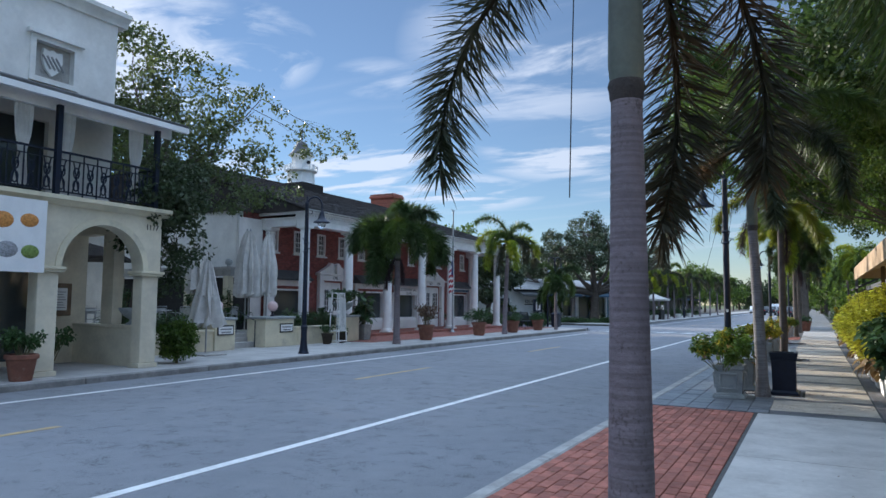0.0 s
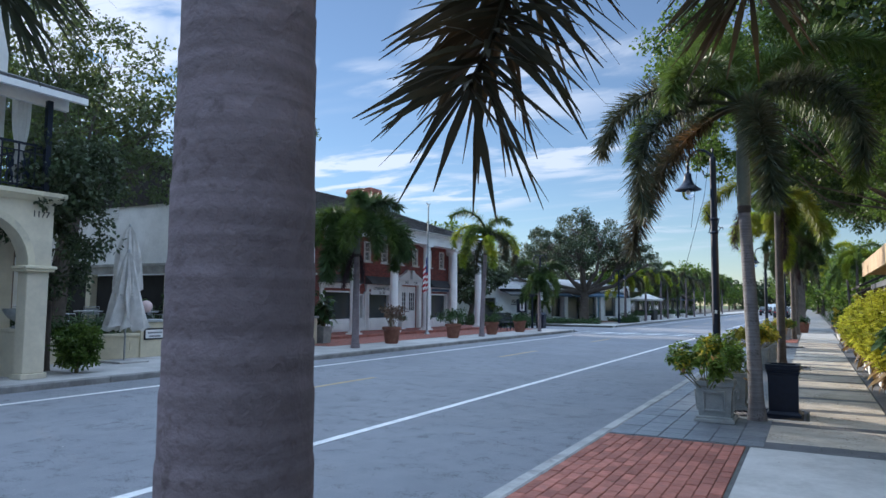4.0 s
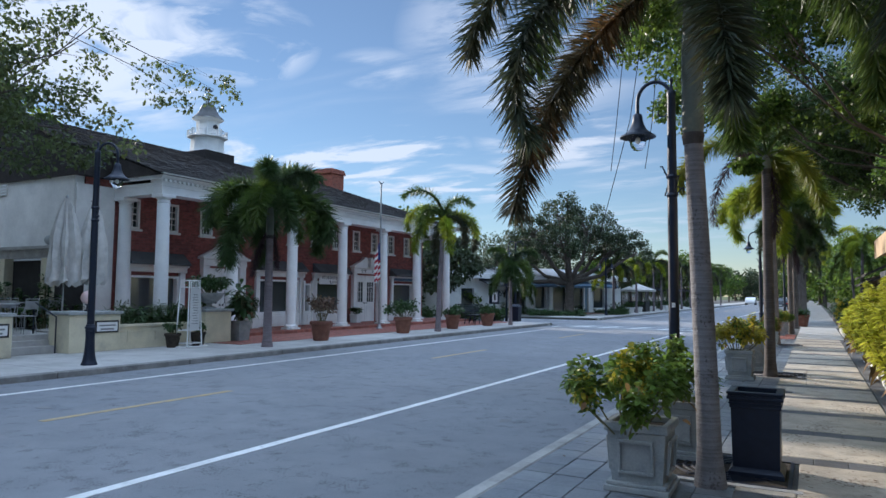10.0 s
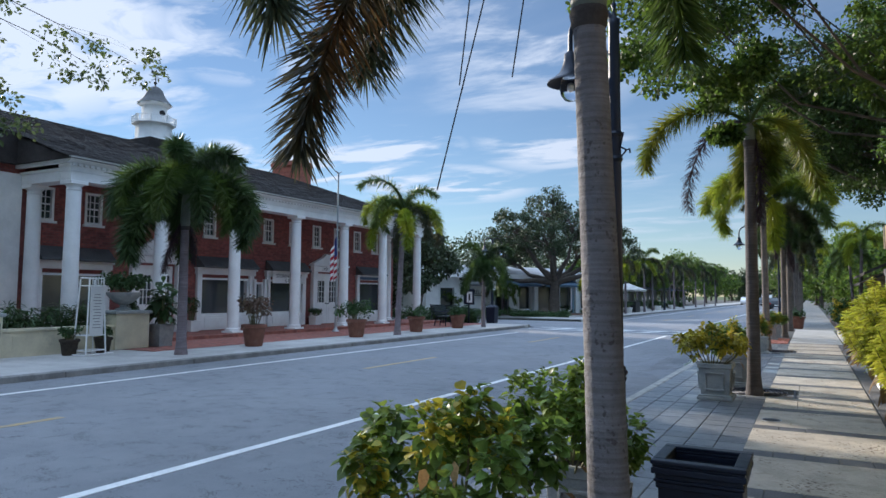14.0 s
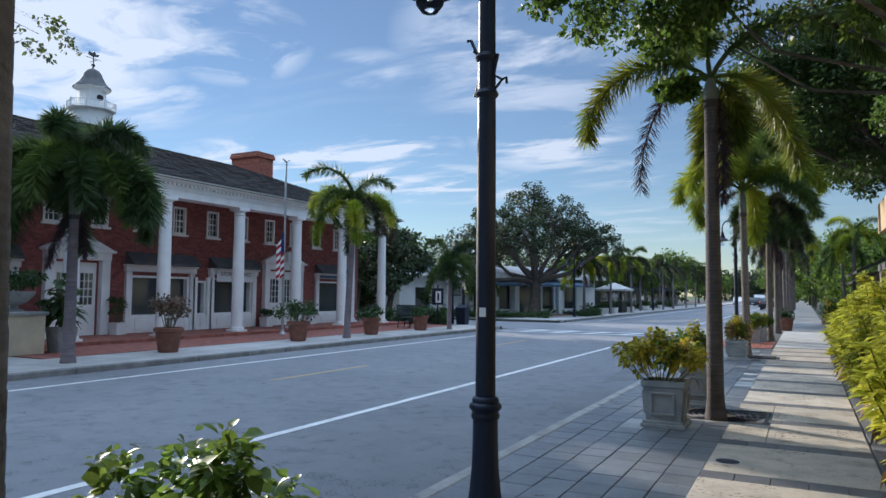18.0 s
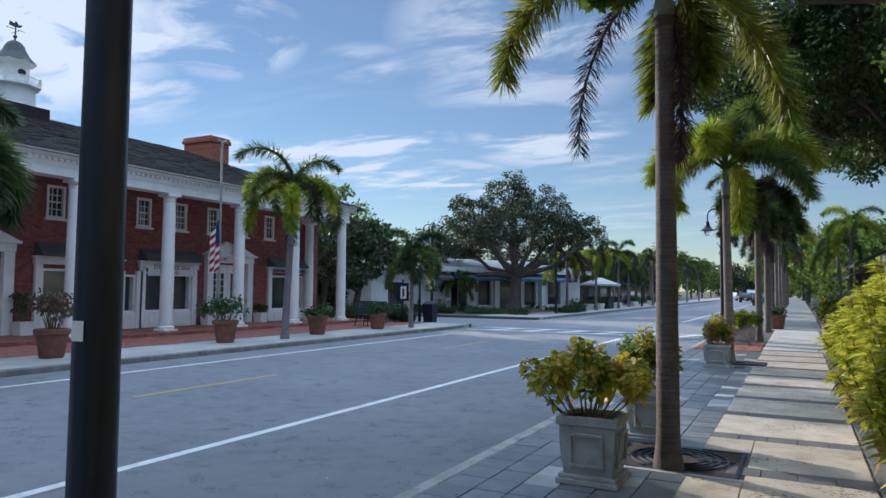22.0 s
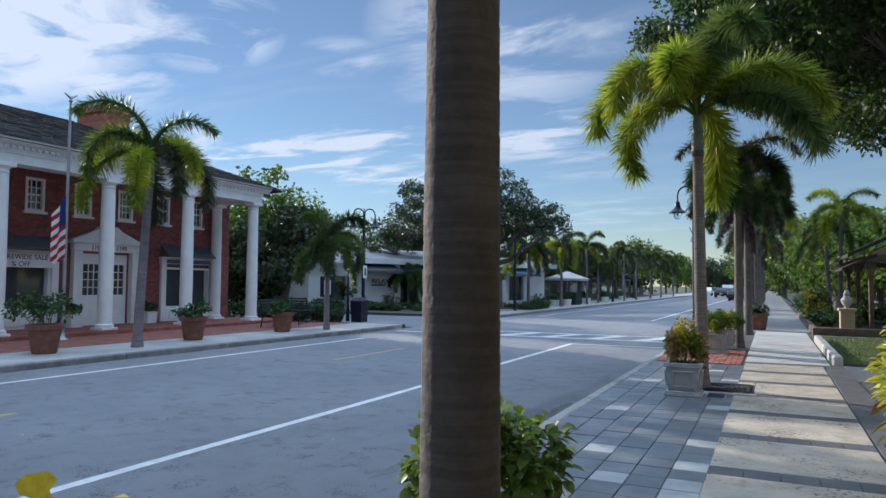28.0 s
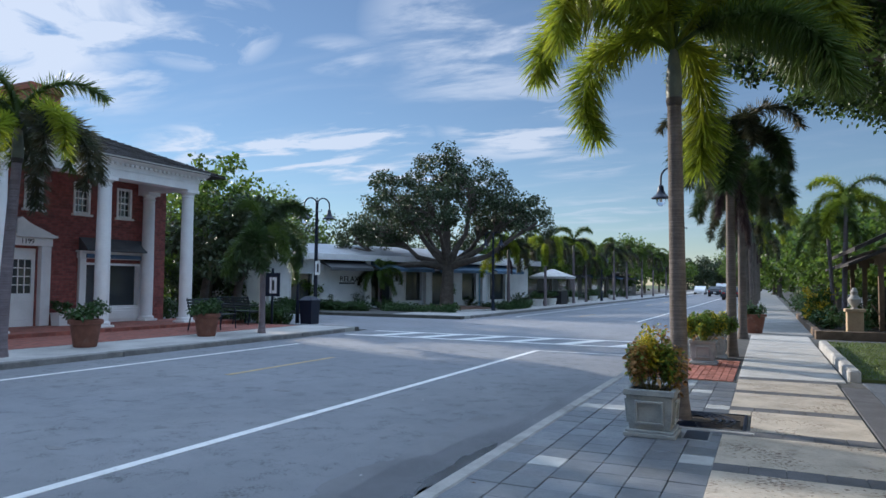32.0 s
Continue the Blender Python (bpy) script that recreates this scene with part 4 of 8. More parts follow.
def frond_mesh(name, material, e0, bend, curve, length, leaf, rng, rows=120, dense=6, droop=.25, width=.019, start=.16):
    """A plumed frond: narrow leaflets all round an arching stalk; all lengths in metres."""
    s = np.linspace(0, 1, 40)
    th = np.radians(e0 - bend * s ** curve)
    ds = length / 39
    x = np.concatenate([[0], np.cumsum(np.cos(th[:-1]) * ds)])
    z = np.concatenate([[0], np.cumsum(np.sin(th[:-1]) * ds)])
    sway = rng.normal(0, .05) * length * s ** 2
    t = np.clip(np.repeat(np.linspace(start, 1, rows), dense) + rng.normal(0, .004, rows * dense), start - .03, 1)
    n = len(t)
    px, pz, py = np.interp(t, s, x), np.interp(t, s, z), np.interp(t, s, sway)
    a = np.interp(t, s, th)
    T = np.stack([np.cos(a), 0 * a, np.sin(a)], 1)
    U = np.stack([-np.sin(a), 0 * a, np.cos(a)], 1)
    S = np.tile([0, 1.0, 0], (n, 1))
    phi = rng.uniform(0, 2 * np.pi, n)
    phi = (phi - .22 * np.sin(2 * phi))[:, None]          # rather more of them to the two sides
    fwd = (.24 + .5 * t ** 3)[:, None] * rng.uniform(.8, 1.25, (n, 1))
    way = unit(T * fwd + S * np.cos(phi) + U * np.sin(phi) * .85 + rng.normal(0, .09, (n, 3)) - np.array([0, 0, .07]))
    prof = np.clip(np.sin(np.pi * np.clip(t * .60 + .2, 0, 1)) ** .6, .4, 1) * np.clip((t - start + .1) / .25, .35, 1)
    ln = leaf * prof * rng.uniform(.72, 1.12, n)
    side = unit(np.cross(way, T + rng.normal(0, .5, (n, 3))))
    base = np.stack([px, py, pz], 1)
    # each leaflet in two lengths: a narrow foot and a drooping point
    W_ = width * rng.uniform(.75, 1.2, n)[:, None]
    L_ = ln[:, None]
    g = np.array([0, 0, 1.0])
    m = base + way * L_ * .5 - g * L_ * droop * .22
    tip = base + way * L_ * .98 - g * L_ * droop
    v = np.stack([base - side * W_ * .22, base + side * W_ * .22, m + side * W_ * .5, m - side * W_ * .5, tip + side * W_ * .06, tip - side * W_ * .06], 1).reshape(-1, 3)
    q = np.array([[0, 1, 2, 3], [3, 2, 4, 5]])
    f = (np.arange(n)[:, None, None] * 6 + q[None]).reshape(-1, 4)
    ring, faces = [], []
    k = n * 6
    for i in range(0, 40, 3):
        r = .034 * (1 - .85 * s[i])
        c = np.array([x[i], sway[i], z[i]])
        u_ = np.array([-np.sin(th[i]), 0, np.cos(th[i])])
        ring += [c + r * np.array([0, 1, 0]), c + r * u_, c - r * np.array([0, 1, 0]), c - r * u_]
    m = len(ring) // 4
    for i in range(m - 1):
        for j in range(4):
            faces.append((k + i * 4 + j, k + i * 4 + (j + 1) % 4, k + (i + 1) * 4 + (j + 1) % 4, k + (i + 1) * 4 + j))
    return raw_mesh(name, np.concatenate([v, np.array(ring)]), np.concatenate([f, np.array(faces)]), material)


FRONDS = {}


FROND_MATS = {"rust": FROND_R, "gold": FROND_O, "dull": FROND_D, "mid": FROND, "dense": FROND_G, "bright": FROND_Y, "dry": DRY}


def frond(kind, cls, n):
    """One of the frond shapes of about a metre, made once: cls says how steeply it rises and how far it bends over."""
    key = (kind, cls, n)
    if key not in FRONDS:
        rng = np.random.default_rng(100 + 7 * n + hash_of(kind + cls))
        e0, bend, curve = {"up": (80, 130, 1.25), "high": (68, 172, 1.0), "mid": (46, 150, .88), "low": (18, 104, .65), "hang": (-62, 30, .6)}[cls]
        e0, bend = e0 + rng.uniform(-8, 8), bend + rng.uniform(-10, 10)
        FRONDS[key] = frond_mesh("frond", FROND_MATS[kind], e0, bend, curve, rng.uniform(.94, 1.05), .19 if kind == "dense" else .165 if kind == "bright" else .15, rng, 100 if kind != "dry" else 80, 10 if kind == "dense" else 7, .12 if kind != "dry" else .5, .0115 if kind == "dense" else .01)
    return FRONDS[key]


def hash_of(text):
    return sum(ord(c) * (i + 1) for i, c in enumerate(text)) % 997


def palm(x, y, z, trunk, r, shaft, size, kinds, seed, label, lean=(0, 0), dry=1, group="palms along the street", count=12, first=0.0, order=(), spec=(), bark=None, plume=(140, 9, .33, .017), taper=.25):
    rr = random.Random(seed)
    p = thing("palm_tree", label, "palm tree", (x, y, z), group)
    s = Shape()
    prof, zz = [(r * 1.45, -.05), (r * 1.3, .06), (r * 1.12, .2)], .3
    while zz < trunk:
        k = 1.06 - taper * zz / trunk
        w_ = .05 + rr.random() * .045
        prof += [(r * k, zz), (r * k * 1.006, zz + w_ * .8), (r * k * .985, zz + w_ * .9)]
        zz += w_
    prof.append((r * (1.05 - taper), trunk))
    s.lathe(prof, 18 if y < 45 else 10)
    s.v = [(a + lean[0] * max(0, c / trunk) ** 1.3, b + lean[1] * max(0, c / trunk) ** 1.3, c) for a, b, c in s.v]
    part("trunk", s, bark or PALMBARK, p, "ringed grey trunk", 50)
    top = (lean[0], lean[1])
    r = r * (1.06 - taper) / .81
    part("crownshaft", Shape().lathe([(r * .82, trunk - .02), (r * .98, trunk + .12), (r * .9, trunk + shaft * .5), (r * .62, trunk + shaft * .85), (r * .35, trunk + shaft)], 14, (top[0], top[1], 0)), SHAFT, p, "smooth green crownshaft", 60)
    if y < 45:
        part("sheath_ring", Shape().lathe([(r * .83, trunk - .05), (r * .9, trunk - .035), (r * .93, trunk - .005), (r * 1.0, trunk + .02), (r * .93, trunk + .045)], 18, (top[0], top[1], 0), cap=False), PALMRING, p, "torn brown ring under the crownshaft", 60)
    classes = ["up", "high", "mid", "high", "low", "mid", "high", "low", "mid", "up", "mid", "low", "high", "mid", "low", "high", "low", "low", "mid", "low", "high", "mid", "low", "mid"][:count]
    classes = list(order) or classes
    turns = [first + i * 137.5 + rr.uniform(-14, 14) for i in range(len(classes))]
    # fronds of their own: kind, turn, rise at the foot, bend, how early it bends, length
    for i, (kind, az, e0, bend, cv, L_) in enumerate(spec):
        rng = np.random.default_rng(seed * 31 + i)
        rows, dense, leaf, wide = (100, 6, .22, .0115) if kind == "dry" else plume
        me = frond_mesh("frond", FROND_MATS[kind], e0, bend, cv, L_, leaf, rng, rows, dense, .15 if kind != "dry" else .3, wide)
        part("frond", me, None, p, "dry purple-brown frond" if kind == "dry" else "", at=Matrix.Translation((top[0], top[1], trunk + shaft * .93)) @ pose(0, 0, 0, 0, 0, az))
    if spec:
        classes = []
    for i, c in enumerate(classes):
        az = turns[i]
        me = frond(kinds[i % len(kinds)], c, rr.randrange(3))
        k = size * rr.uniform(.86, 1.08)
        m = Matrix.Translation((top[0], top[1], trunk + shaft * rr.uniform(.8, .98))) @ pose(0, 0, 0, rr.uniform(-12, 12), 0, az) @ Matrix.Diagonal((k, k, k, 1))
        part("frond", me, None, p, at=m)
    for i in range(dry):
        m = Matrix.Translation((top[0], top[1], trunk + shaft * .25)) @ pose(0, 0, 0, 0, 0, first + 60 + i * 150 + rr.uniform(-30, 30)) @ Matrix.Diagonal((size * (.42 + .1 * (i % 3)),) * 3 + (1,))
        part("dead_frond", frond("dry", "hang", i % 2), None, p, "dry brown hanging frond", at=m)
    return p


NEAR_PALM = "palm with a ringed grey trunk beside the near kerb"
palm(-0.20, 3.82, 0, 2.45, .105, 1.0, 2.15, ("dull",), 11, "palm with a thick ringed grey trunk in brick paving", dry=0, plume=(115, 6, .32, .015), taper=.40,
     spec=(("dull", 158, 5, 114, 1.22, 1.95), ("rust", 81, 30, 155, .53, 2.0), ("rust", 60, 38, 140, .62, 2.0), ("mid", 40, 44, 130, .7, 2.2), ("dull", 18, 35, 130, .8, 2.2), ("mid", 85, 70, 150, .9, 2.3), ("mid", 330, 68, 160, 1.0, 2.1), ("mid", 255, 78, 110, 1.2, 2.1), ("mid", 110, 75, 120, 1.1, 2.2)))
palm(-0.26, 13.08, 0, 2.76, .09, 1.5, 2.45, ("dull",), 12, "palm with drooping dull green fronds beside a stone planter", (-.09, 0), 0, bark=PALMGREY,
     spec=(("dull", 217, 14, 130, 1.1, 2.55), ("rust", 190, -6, 74, .55, 2.55), ("dull", 157, 25, 102, .52, 2.2), ("mid", 85, 48, 136, .5, 2.1), ("dull", 285, 20, 112, .6, 2.1), ("mid", 30, 45, 140, .8, 2.4), ("dull", 330, 40, 140, .9, 2.3), ("mid", 150, 62, 150, 1.0, 2.5), ("mid", 236, 64, 150, 1.1, 1.9), ("mid", 120, 80, 100, 1.3, 2.4), ("mid", 55, 72, 130, 1.1, 2.4), ("mid", 5, 70, 130, 1.1, 2.4), ("dull", 200, 50, 130, .9, 2.4)))
palm(-0.25, 21.47, 0, 3.85, .094, .32, 2.5, ("bright",), 13, "palm with yellow-green fronds and a hanging dry skirt", (0, 0), 0, bark=PALMDARK,
     spec=(("gold", 167, 47, 137, 1.09, 2.25), ("dry", 134, 32, 133, .87, 2.35), ("gold", 61, 35, 100, .69, 2.5), ("gold", 96, 15, 120, .5, 1.1), ("gold", 40, 20, 130, .5, 1.0), ("dry", 15, -66, 30, .5, 1.5),
           ("mid", 20, 66, 130, 1.1, 2.4), ("mid", 110, 74, 110, 1.2, 2.3)))
palm(-0.55, 30.95, 0, 3.5, .092, .62, 2.3, ("bright",), 14, "palm with bright yellow-green fronds beside the near kerb", (-.03, 0), 0, first=150, bark=PALMMID, plume=(150, 10, .42, .019),
     spec=(("bright", 152, 44, 178, 1.3, 2.3), ("bright", 221, 82, 182, 1.14, 2.25), ("bright", 262, 66, 156, 1.5, 2.05), ("bright", 33, 56, 121, 1.4, 2.3), ("bright", 78, 52, 155, .69, 2.3), ("mid", 50, 62, 130, 1.0, 2.5), ("bright", 12, 66, 150, 1.2, 2.4), ("bright", 110, 76, 120, 1.2, 2.3), ("mid", 300, 74, 120, 1.3, 2.3), ("bright", 186, 70, 165, 1.1, 2.2), ("mid", 340, 40, 120, .9, 2.2)))
palm(-0.33, 38.4, 0, 3.7, .10, .8, 1.95, ("dull", "dense", "dull"), 15, NEAR_PALM, (0, 0), 4, first=40, count=16, bark=PALMMID)
palm(-0.27, 43.6, 0, 3.7, .11, .8, 2.0, ("dense", "dull"), 16, NEAR_PALM, (0, 0), 3, first=90, count=15, bark=PALMMID)
for i, (y, h) in enumerate(((51.5, 3.8), (59, 4.3), (67, 4.0), (76, 4.4), (85, 4.2), (95, 4.6), (106, 4.4))):
    palm(-0.35, y, 0, h, .1, .9, 2.6, ("dull", "mid") if i % 2 else ("mid", "dull", "bright"), 30 + i, NEAR_PALM, (0, 0), 1, first=i * 53, count=11, bark=PALMMID)
palm(2.75, 50.3, 0, 3.9, .085, .5, 2.0, ("mid", "bright"), 18, "slender pale-trunked palm in the garden bed", (.12, 0), 0, "garden palms", 10)
palm(2.5, 50.9, 0, 3.2, .07, .5, 1.7, ("mid",), 19, "slender pale-trunked palm in the garden bed", (-.15, 0), 0, "garden palms", 9)
FAR_PALM = "palm with a slim trunk in the far pavement"
palm(-12.62, 21.45, FZ, 3.0, .115, 1.0, 2.5, ("dense", "dense", "mid"), 21, "bushy palm in front of the columned building", (0, 0), 2, "palms on the far pavement", first=20,
     order=("up", "high", "mid", "up", "high", "mid", "high", "low", "mid", "high", "up", "mid", "high", "mid", "high", "low", "mid", "high", "mid", "up", "high", "mid", "low", "high"))
palm(-12.6, 31.05, FZ, 3.7, .105, .75, 2.35, ("mid", "bright", "dull"), 22, FAR_PALM, (.12, .1), 0, "palms on the far pavement", 13, first=60)
palm(-12.55, 38.3, FZ, 2.2, .085, .6, 1.95, ("dense", "mid"), 23, "short palm beside the bench", (0, 0), 0, "palms on the far pavement", 12, first=10)
for i, (x, y, h) in enumerate(((-13.2, 60.5, 2.9), (-12.8, 66.5, 3.4), (-12.9, 74.2, 3.9), (-13.1, 79, 3.1), (-12.6, 88, 4.1), (-12.7, 95, 4.2), (-12.6, 104, 4.3), (-12.8, 114, 4.4), (-12.6, 125, 4.2), (-19.3, 56.2, 1.2), (-18.6, 62.5, 1.0), (-17.6, 66.0, 1.3),
                               (-15.4, 70, 2.6), (-15.8, 84.5, 3.3), (-15.3, 101, 3.9))):
    palm(x, y, FZ, h, .1, .7, 2.4 if h > 2 else 1.9, ("mid", "dull", "mid") if i > 2 else ("mid", "bright", "dull"), 50 + i, FAR_PALM, (0, 0), 1, "palms on the far pavement", 12, first=i * 31)


def leaf_cloud(name, centres, spread, per, size, material, rng, flat=.75, width=.62):
    """Many small leaves scattered round the given centres."""
    c = np.repeat(np.asarray(centres, float), per, 0)
    sp = np.repeat(np.asarray(spread, float), per)[:, None]
    d = unit(rng.normal(0, 1, c.shape)) * rng.uniform(.15, 1, (len(c), 1)) ** .6
    d[:, 2] *= flat
    base = c + d * sp
    way = unit(d * .8 + rng.normal(0, .7, c.shape) + np.array([0, 0, -.15]))
    side = unit(np.cross(way, rng.normal(0, 1, c.shape)))
    ln = size * rng.uniform(.65, 1.25, len(c))
    v, f = blades(base, way, side, ln, ln * width, .12)
    return raw_mesh(name, v, f, material)


def broad_tree(name, label, at, height, trunk_r, blobs, twigs, per, leaf, material, seed, clump=.55, fork=.35, lean=(0, 0), category="tree", group="", stout=.42, arch=-.12):
    """A tree: tapered trunk, limbs that reach into the crown's lobes, and leaves in clumps at the twigs. blobs: x, y, z, rx, ry, rz about the foot."""
    rr, rng = random.Random(seed), np.random.default_rng(seed)
    t = thing(name, label, category, at, group)
    f = Vector((lean[0], lean[1], height * fork))
    s = Shape()
    s.tube([(0, 0, -.1), (lean[0] * .1, lean[1] * .1, .15), (lean[0] * .45, lean[1] * .45, f.z * .5), f], [trunk_r * 1.5, trunk_r * 1.1, trunk_r * .92, trunk_r * .85], 12)
    twig = Shape()
    centres, spread = [], []
    weight = [b[3] * b[4] * b[5] for b in blobs]
    for b, w in zip(blobs, weight):
        c = Vector(b[:3])
        bend = (c - f) * .5 + f + Vector((rr.uniform(-.3, .3), rr.uniform(-.3, .3), (.3 if b[3] < .8 else arch) * (c - f).length))
        n_tw = max(7 if b[3] < 1 else 4, int(twigs * w / sum(weight)))
        lr = trunk_r * stout * (.5 if b[3] < .8 else 1)
        wob = Vector((rr.uniform(-.15, .15), rr.uniform(-.15, .15), rr.uniform(-.1, .1))) * min(1.0, (c - f).length * .25)
        part("limb", Shape().tube([f - Vector((0, 0, .15)), f.lerp(bend, .5) + wob, bend, bend.lerp(c, .6) - wob, c], [lr, lr * .8, lr * .58, lr * .4, lr * .2], 8), BARK, t, smooth=60)
        for i in range(n_tw):
            d = Vector((rr.gauss(0, 1), rr.gauss(0, 1), rr.gauss(0, 1))).normalized() * (rr.uniform(.35, 1) ** .5)
            e = c + Vector((d.x * b[3], d.y * b[4], d.z * b[5]))
            if i % (2 if stout > .25 else 5) == 0:
                st = bend.lerp(c, rr.uniform(.2, 1))
                mid_ = st.lerp(e, .5) + Vector((rr.uniform(-.2, .2), rr.uniform(-.2, .2), rr.uniform(0, .25)))
                twig.tube([st, mid_, e], [lr * .19, lr * .11, lr * .04], 5)
            centres.append(e)
            spread.append(min(clump, .5 * b[3] + .06) * rr.uniform(.6, 1.3))
    part("trunk", s, BARK, t, "rough grey-brown trunk", 60)
    part("twig", twig, BARK, t, "fine branching twigs", 60)["kind"] = "stuff"
    cr = part("crown", leaf_cloud("crown", centres, spread, per, leaf, material, rng), material, t, "uneven leafy crown with gaps")
    cr["kind"] = "stuff"
    return t


# ---------------------------------------------------------------- near side: trees over the walk
broad_tree("shade_tree", "large shade tree with dark glossy leaves over the walk", (3.3, 21.5, 0), 9.5, .30,
           [(-4.75, -1.5, 4.9, .5, .5, .4), (-3.8, -1.1, 4.55, .42, .5, .32), (-3.2, -.9, 4.75, .45, .5, .35), (-3.8, -1.02, 3.78, .14, .14, .1), (-4.7, -4.2, 6.5, 1.1, 1.5, .8), (-5.0, -1.2, 6.6, 1.2, 1.5, .8), (-4.4, 1.2, 5.8, 1.1, 1.2, .7), (-3.9, -3.4, 6.4, 1.9, 1.9, 1.2), (-3.8, 0, 7.0, 2.0, 2.0, 1.4), (-1.6, -4.4, 6.4, 2.2, 2.0, 1.5), (-1.2, -.4, 8.0, 2.4, 2.4, 1.6), (.4, 2.6, 7.2, 2.4, 2.3, 1.8), (1.8, -1.4, 7.2, 2.2, 2.4, 1.8), (.9, -5.2, 6.0, 2.0, 1.9, 1.6), (-.9, -3.6, 5.0, 1.2, 1.4, .8), (-1.4, -.6, 4.9, 1.2, 1.3, .8), (-.5, 2.8, 4.6, 1.4, 1.4, .9), (.8, -1.8, 4.4, 1.4, 1.6, .8)],
           1000, 190, .09, LEAF, 201, .38, .36, (-.3, 0), stout=.1, group="shade trees over the walk")
broad_tree("shade_tree", "large shade tree with dark glossy leaves over the walk", (5.8, 37.5, 0), 11.5, .36,
           [(-4.6, -2.5, 7.4, 2.4, 2.4, 1.6), (-4.8, 1.6, 7.4, 2.3, 2.4, 1.5), (-2.2, -4, 8.2, 2.8, 2.6, 2), (-2, 1, 9.3, 3, 2.8, 2), (1.0, -3.4, 8.6, 2.8, 2.6, 2), (2, 2, 8.6, 3, 3, 2.2), (-3, 4.6, 7.2, 2.2, 2.2, 1.6), (.4, 5, 8.2, 2.8, 2.4, 2), (-3.0, -.5, 5.4, 1.5, 1.6, .7), (-1.0, -2.2, 5.7, 1.6, 1.6, .9), (-6.6, -1.2, 7.5, 1.6, 1.8, 1.0), (-6.2, 1.6, 8.2, 1.6, 1.8, 1.1), (-5.0, -3.8, 8.4, 1.7, 1.7, 1.1)],
           1250, 165, .13, LEAF_DARK, 202, .52, .40, (-.4, .1), stout=.3, group="shade trees over the walk")
broad_tree("shade_tree", "large shade tree with dark glossy leaves over the walk", (5.0, 12.5, 0), 9.5, .3,
           [(-2.6, -2, 6.6, 2.0, 2.2, 1.4), (-2.8, 2.5, 6.6, 2.2, 2.4, 1.5), (0, -2, 7.6, 2.6, 2.4, 1.8), (.6, 2.4, 7.4, 2.6, 2.6, 2), (2, 0, 6.8, 2.4, 2.6, 1.8)], 520, 120, .14, LEAF_DARK, 204, .46, .4, stout=.14, group="shade trees over the walk")
for i, (x, y, h, k) in enumerate(((5.5, 62, 5.6, 1.0), (4.2, 70, 6, 1.0), (6, 80, 7.5, 1.2), (4.5, 92, 8, 1.2), (5, 106, 9, 1.3), (7, 58, 5, .9), (9, 66, 6, 1.2), (4.4, 122, 10, 1.5), (-2.5, 150, 9, 1.5))):
    broad_tree("garden_tree", "round leafy tree along the garden side of the walk", (x, y, 0), h, .2, [(-1.4 * k, -1, h * .6, 2.1 * k, 2.1 * k, 1.6 * k), (1.3 * k, .6, h * .68, 2.1 * k, 2.1 * k, 1.7 * k), (0, 1.2, h * .8, 1.9 * k, 2 * k, 1.5 * k), (-1.0, 1.5, h * .42, 1.8 * k, 1.8 * k, 1.3 * k)],
               110, 46, .32, LEAF, 300 + i, .75 * k, .3, group="trees along the walk")

# ---------------------------------------------------------------- planters, crotons, bins and lamps of the near walk
def stone_planter(x, y, z=0.0, k=1.0, tall=1.0, label="square grey cast-stone planter with framed panels on a plinth"):
    p = thing("stone_planter", label, "planter", (x, y, z), "stone planters along the walk")
    p.matrix_basis = p.matrix_basis @ Matrix.Diagonal((1, 1, tall, 1))
    part("plinth", Shape().box(-.275 * k, .275 * k, -.275 * k, .275 * k, 0, .045, .006).box(-.255 * k, .255 * k, -.255 * k, .255 * k, .045, .075, .006), STONE, p)
    s = Shape().square([(.215 * k, .075), (.245 * k, .46), (.235 * k, .46)])
    part("body", s, STONE, p)
    rim = Shape()
    for a, b, c, d in ((-.27, .27, -.27, -.215), (-.27, .27, .215, .27), (-.27, -.215, -.215, .215), (.215, .27, -.215, .215)):
        rim.box(a * k, b * k, c * k, d * k, .45, .52, .008)
    part("rim", rim, STONE, p)
    for i in range(4):
        fr = Shape()
        for a, b, c, d in ((-.15, .15, .14, .165), (-.15, .15, .375, .40), (-.15, -.125, .165, .375), (.125, .15, .165, .375)):
            fr.box(a * k, b * k, -.012, .012, c, d, .004)
        part("panel_frame", fr, STONE, p, at=pose(0, 0, 0, 0, 0, 90 * i) @ Matrix.Translation((0, -.232 * k, 0)) @ pose(0, 0, 0, 4.5, 0, 0))
    part("soil", Shape().box(-.225 * k, .225 * k, -.225 * k, .225 * k, .40, .475), SOIL, p)
    return p


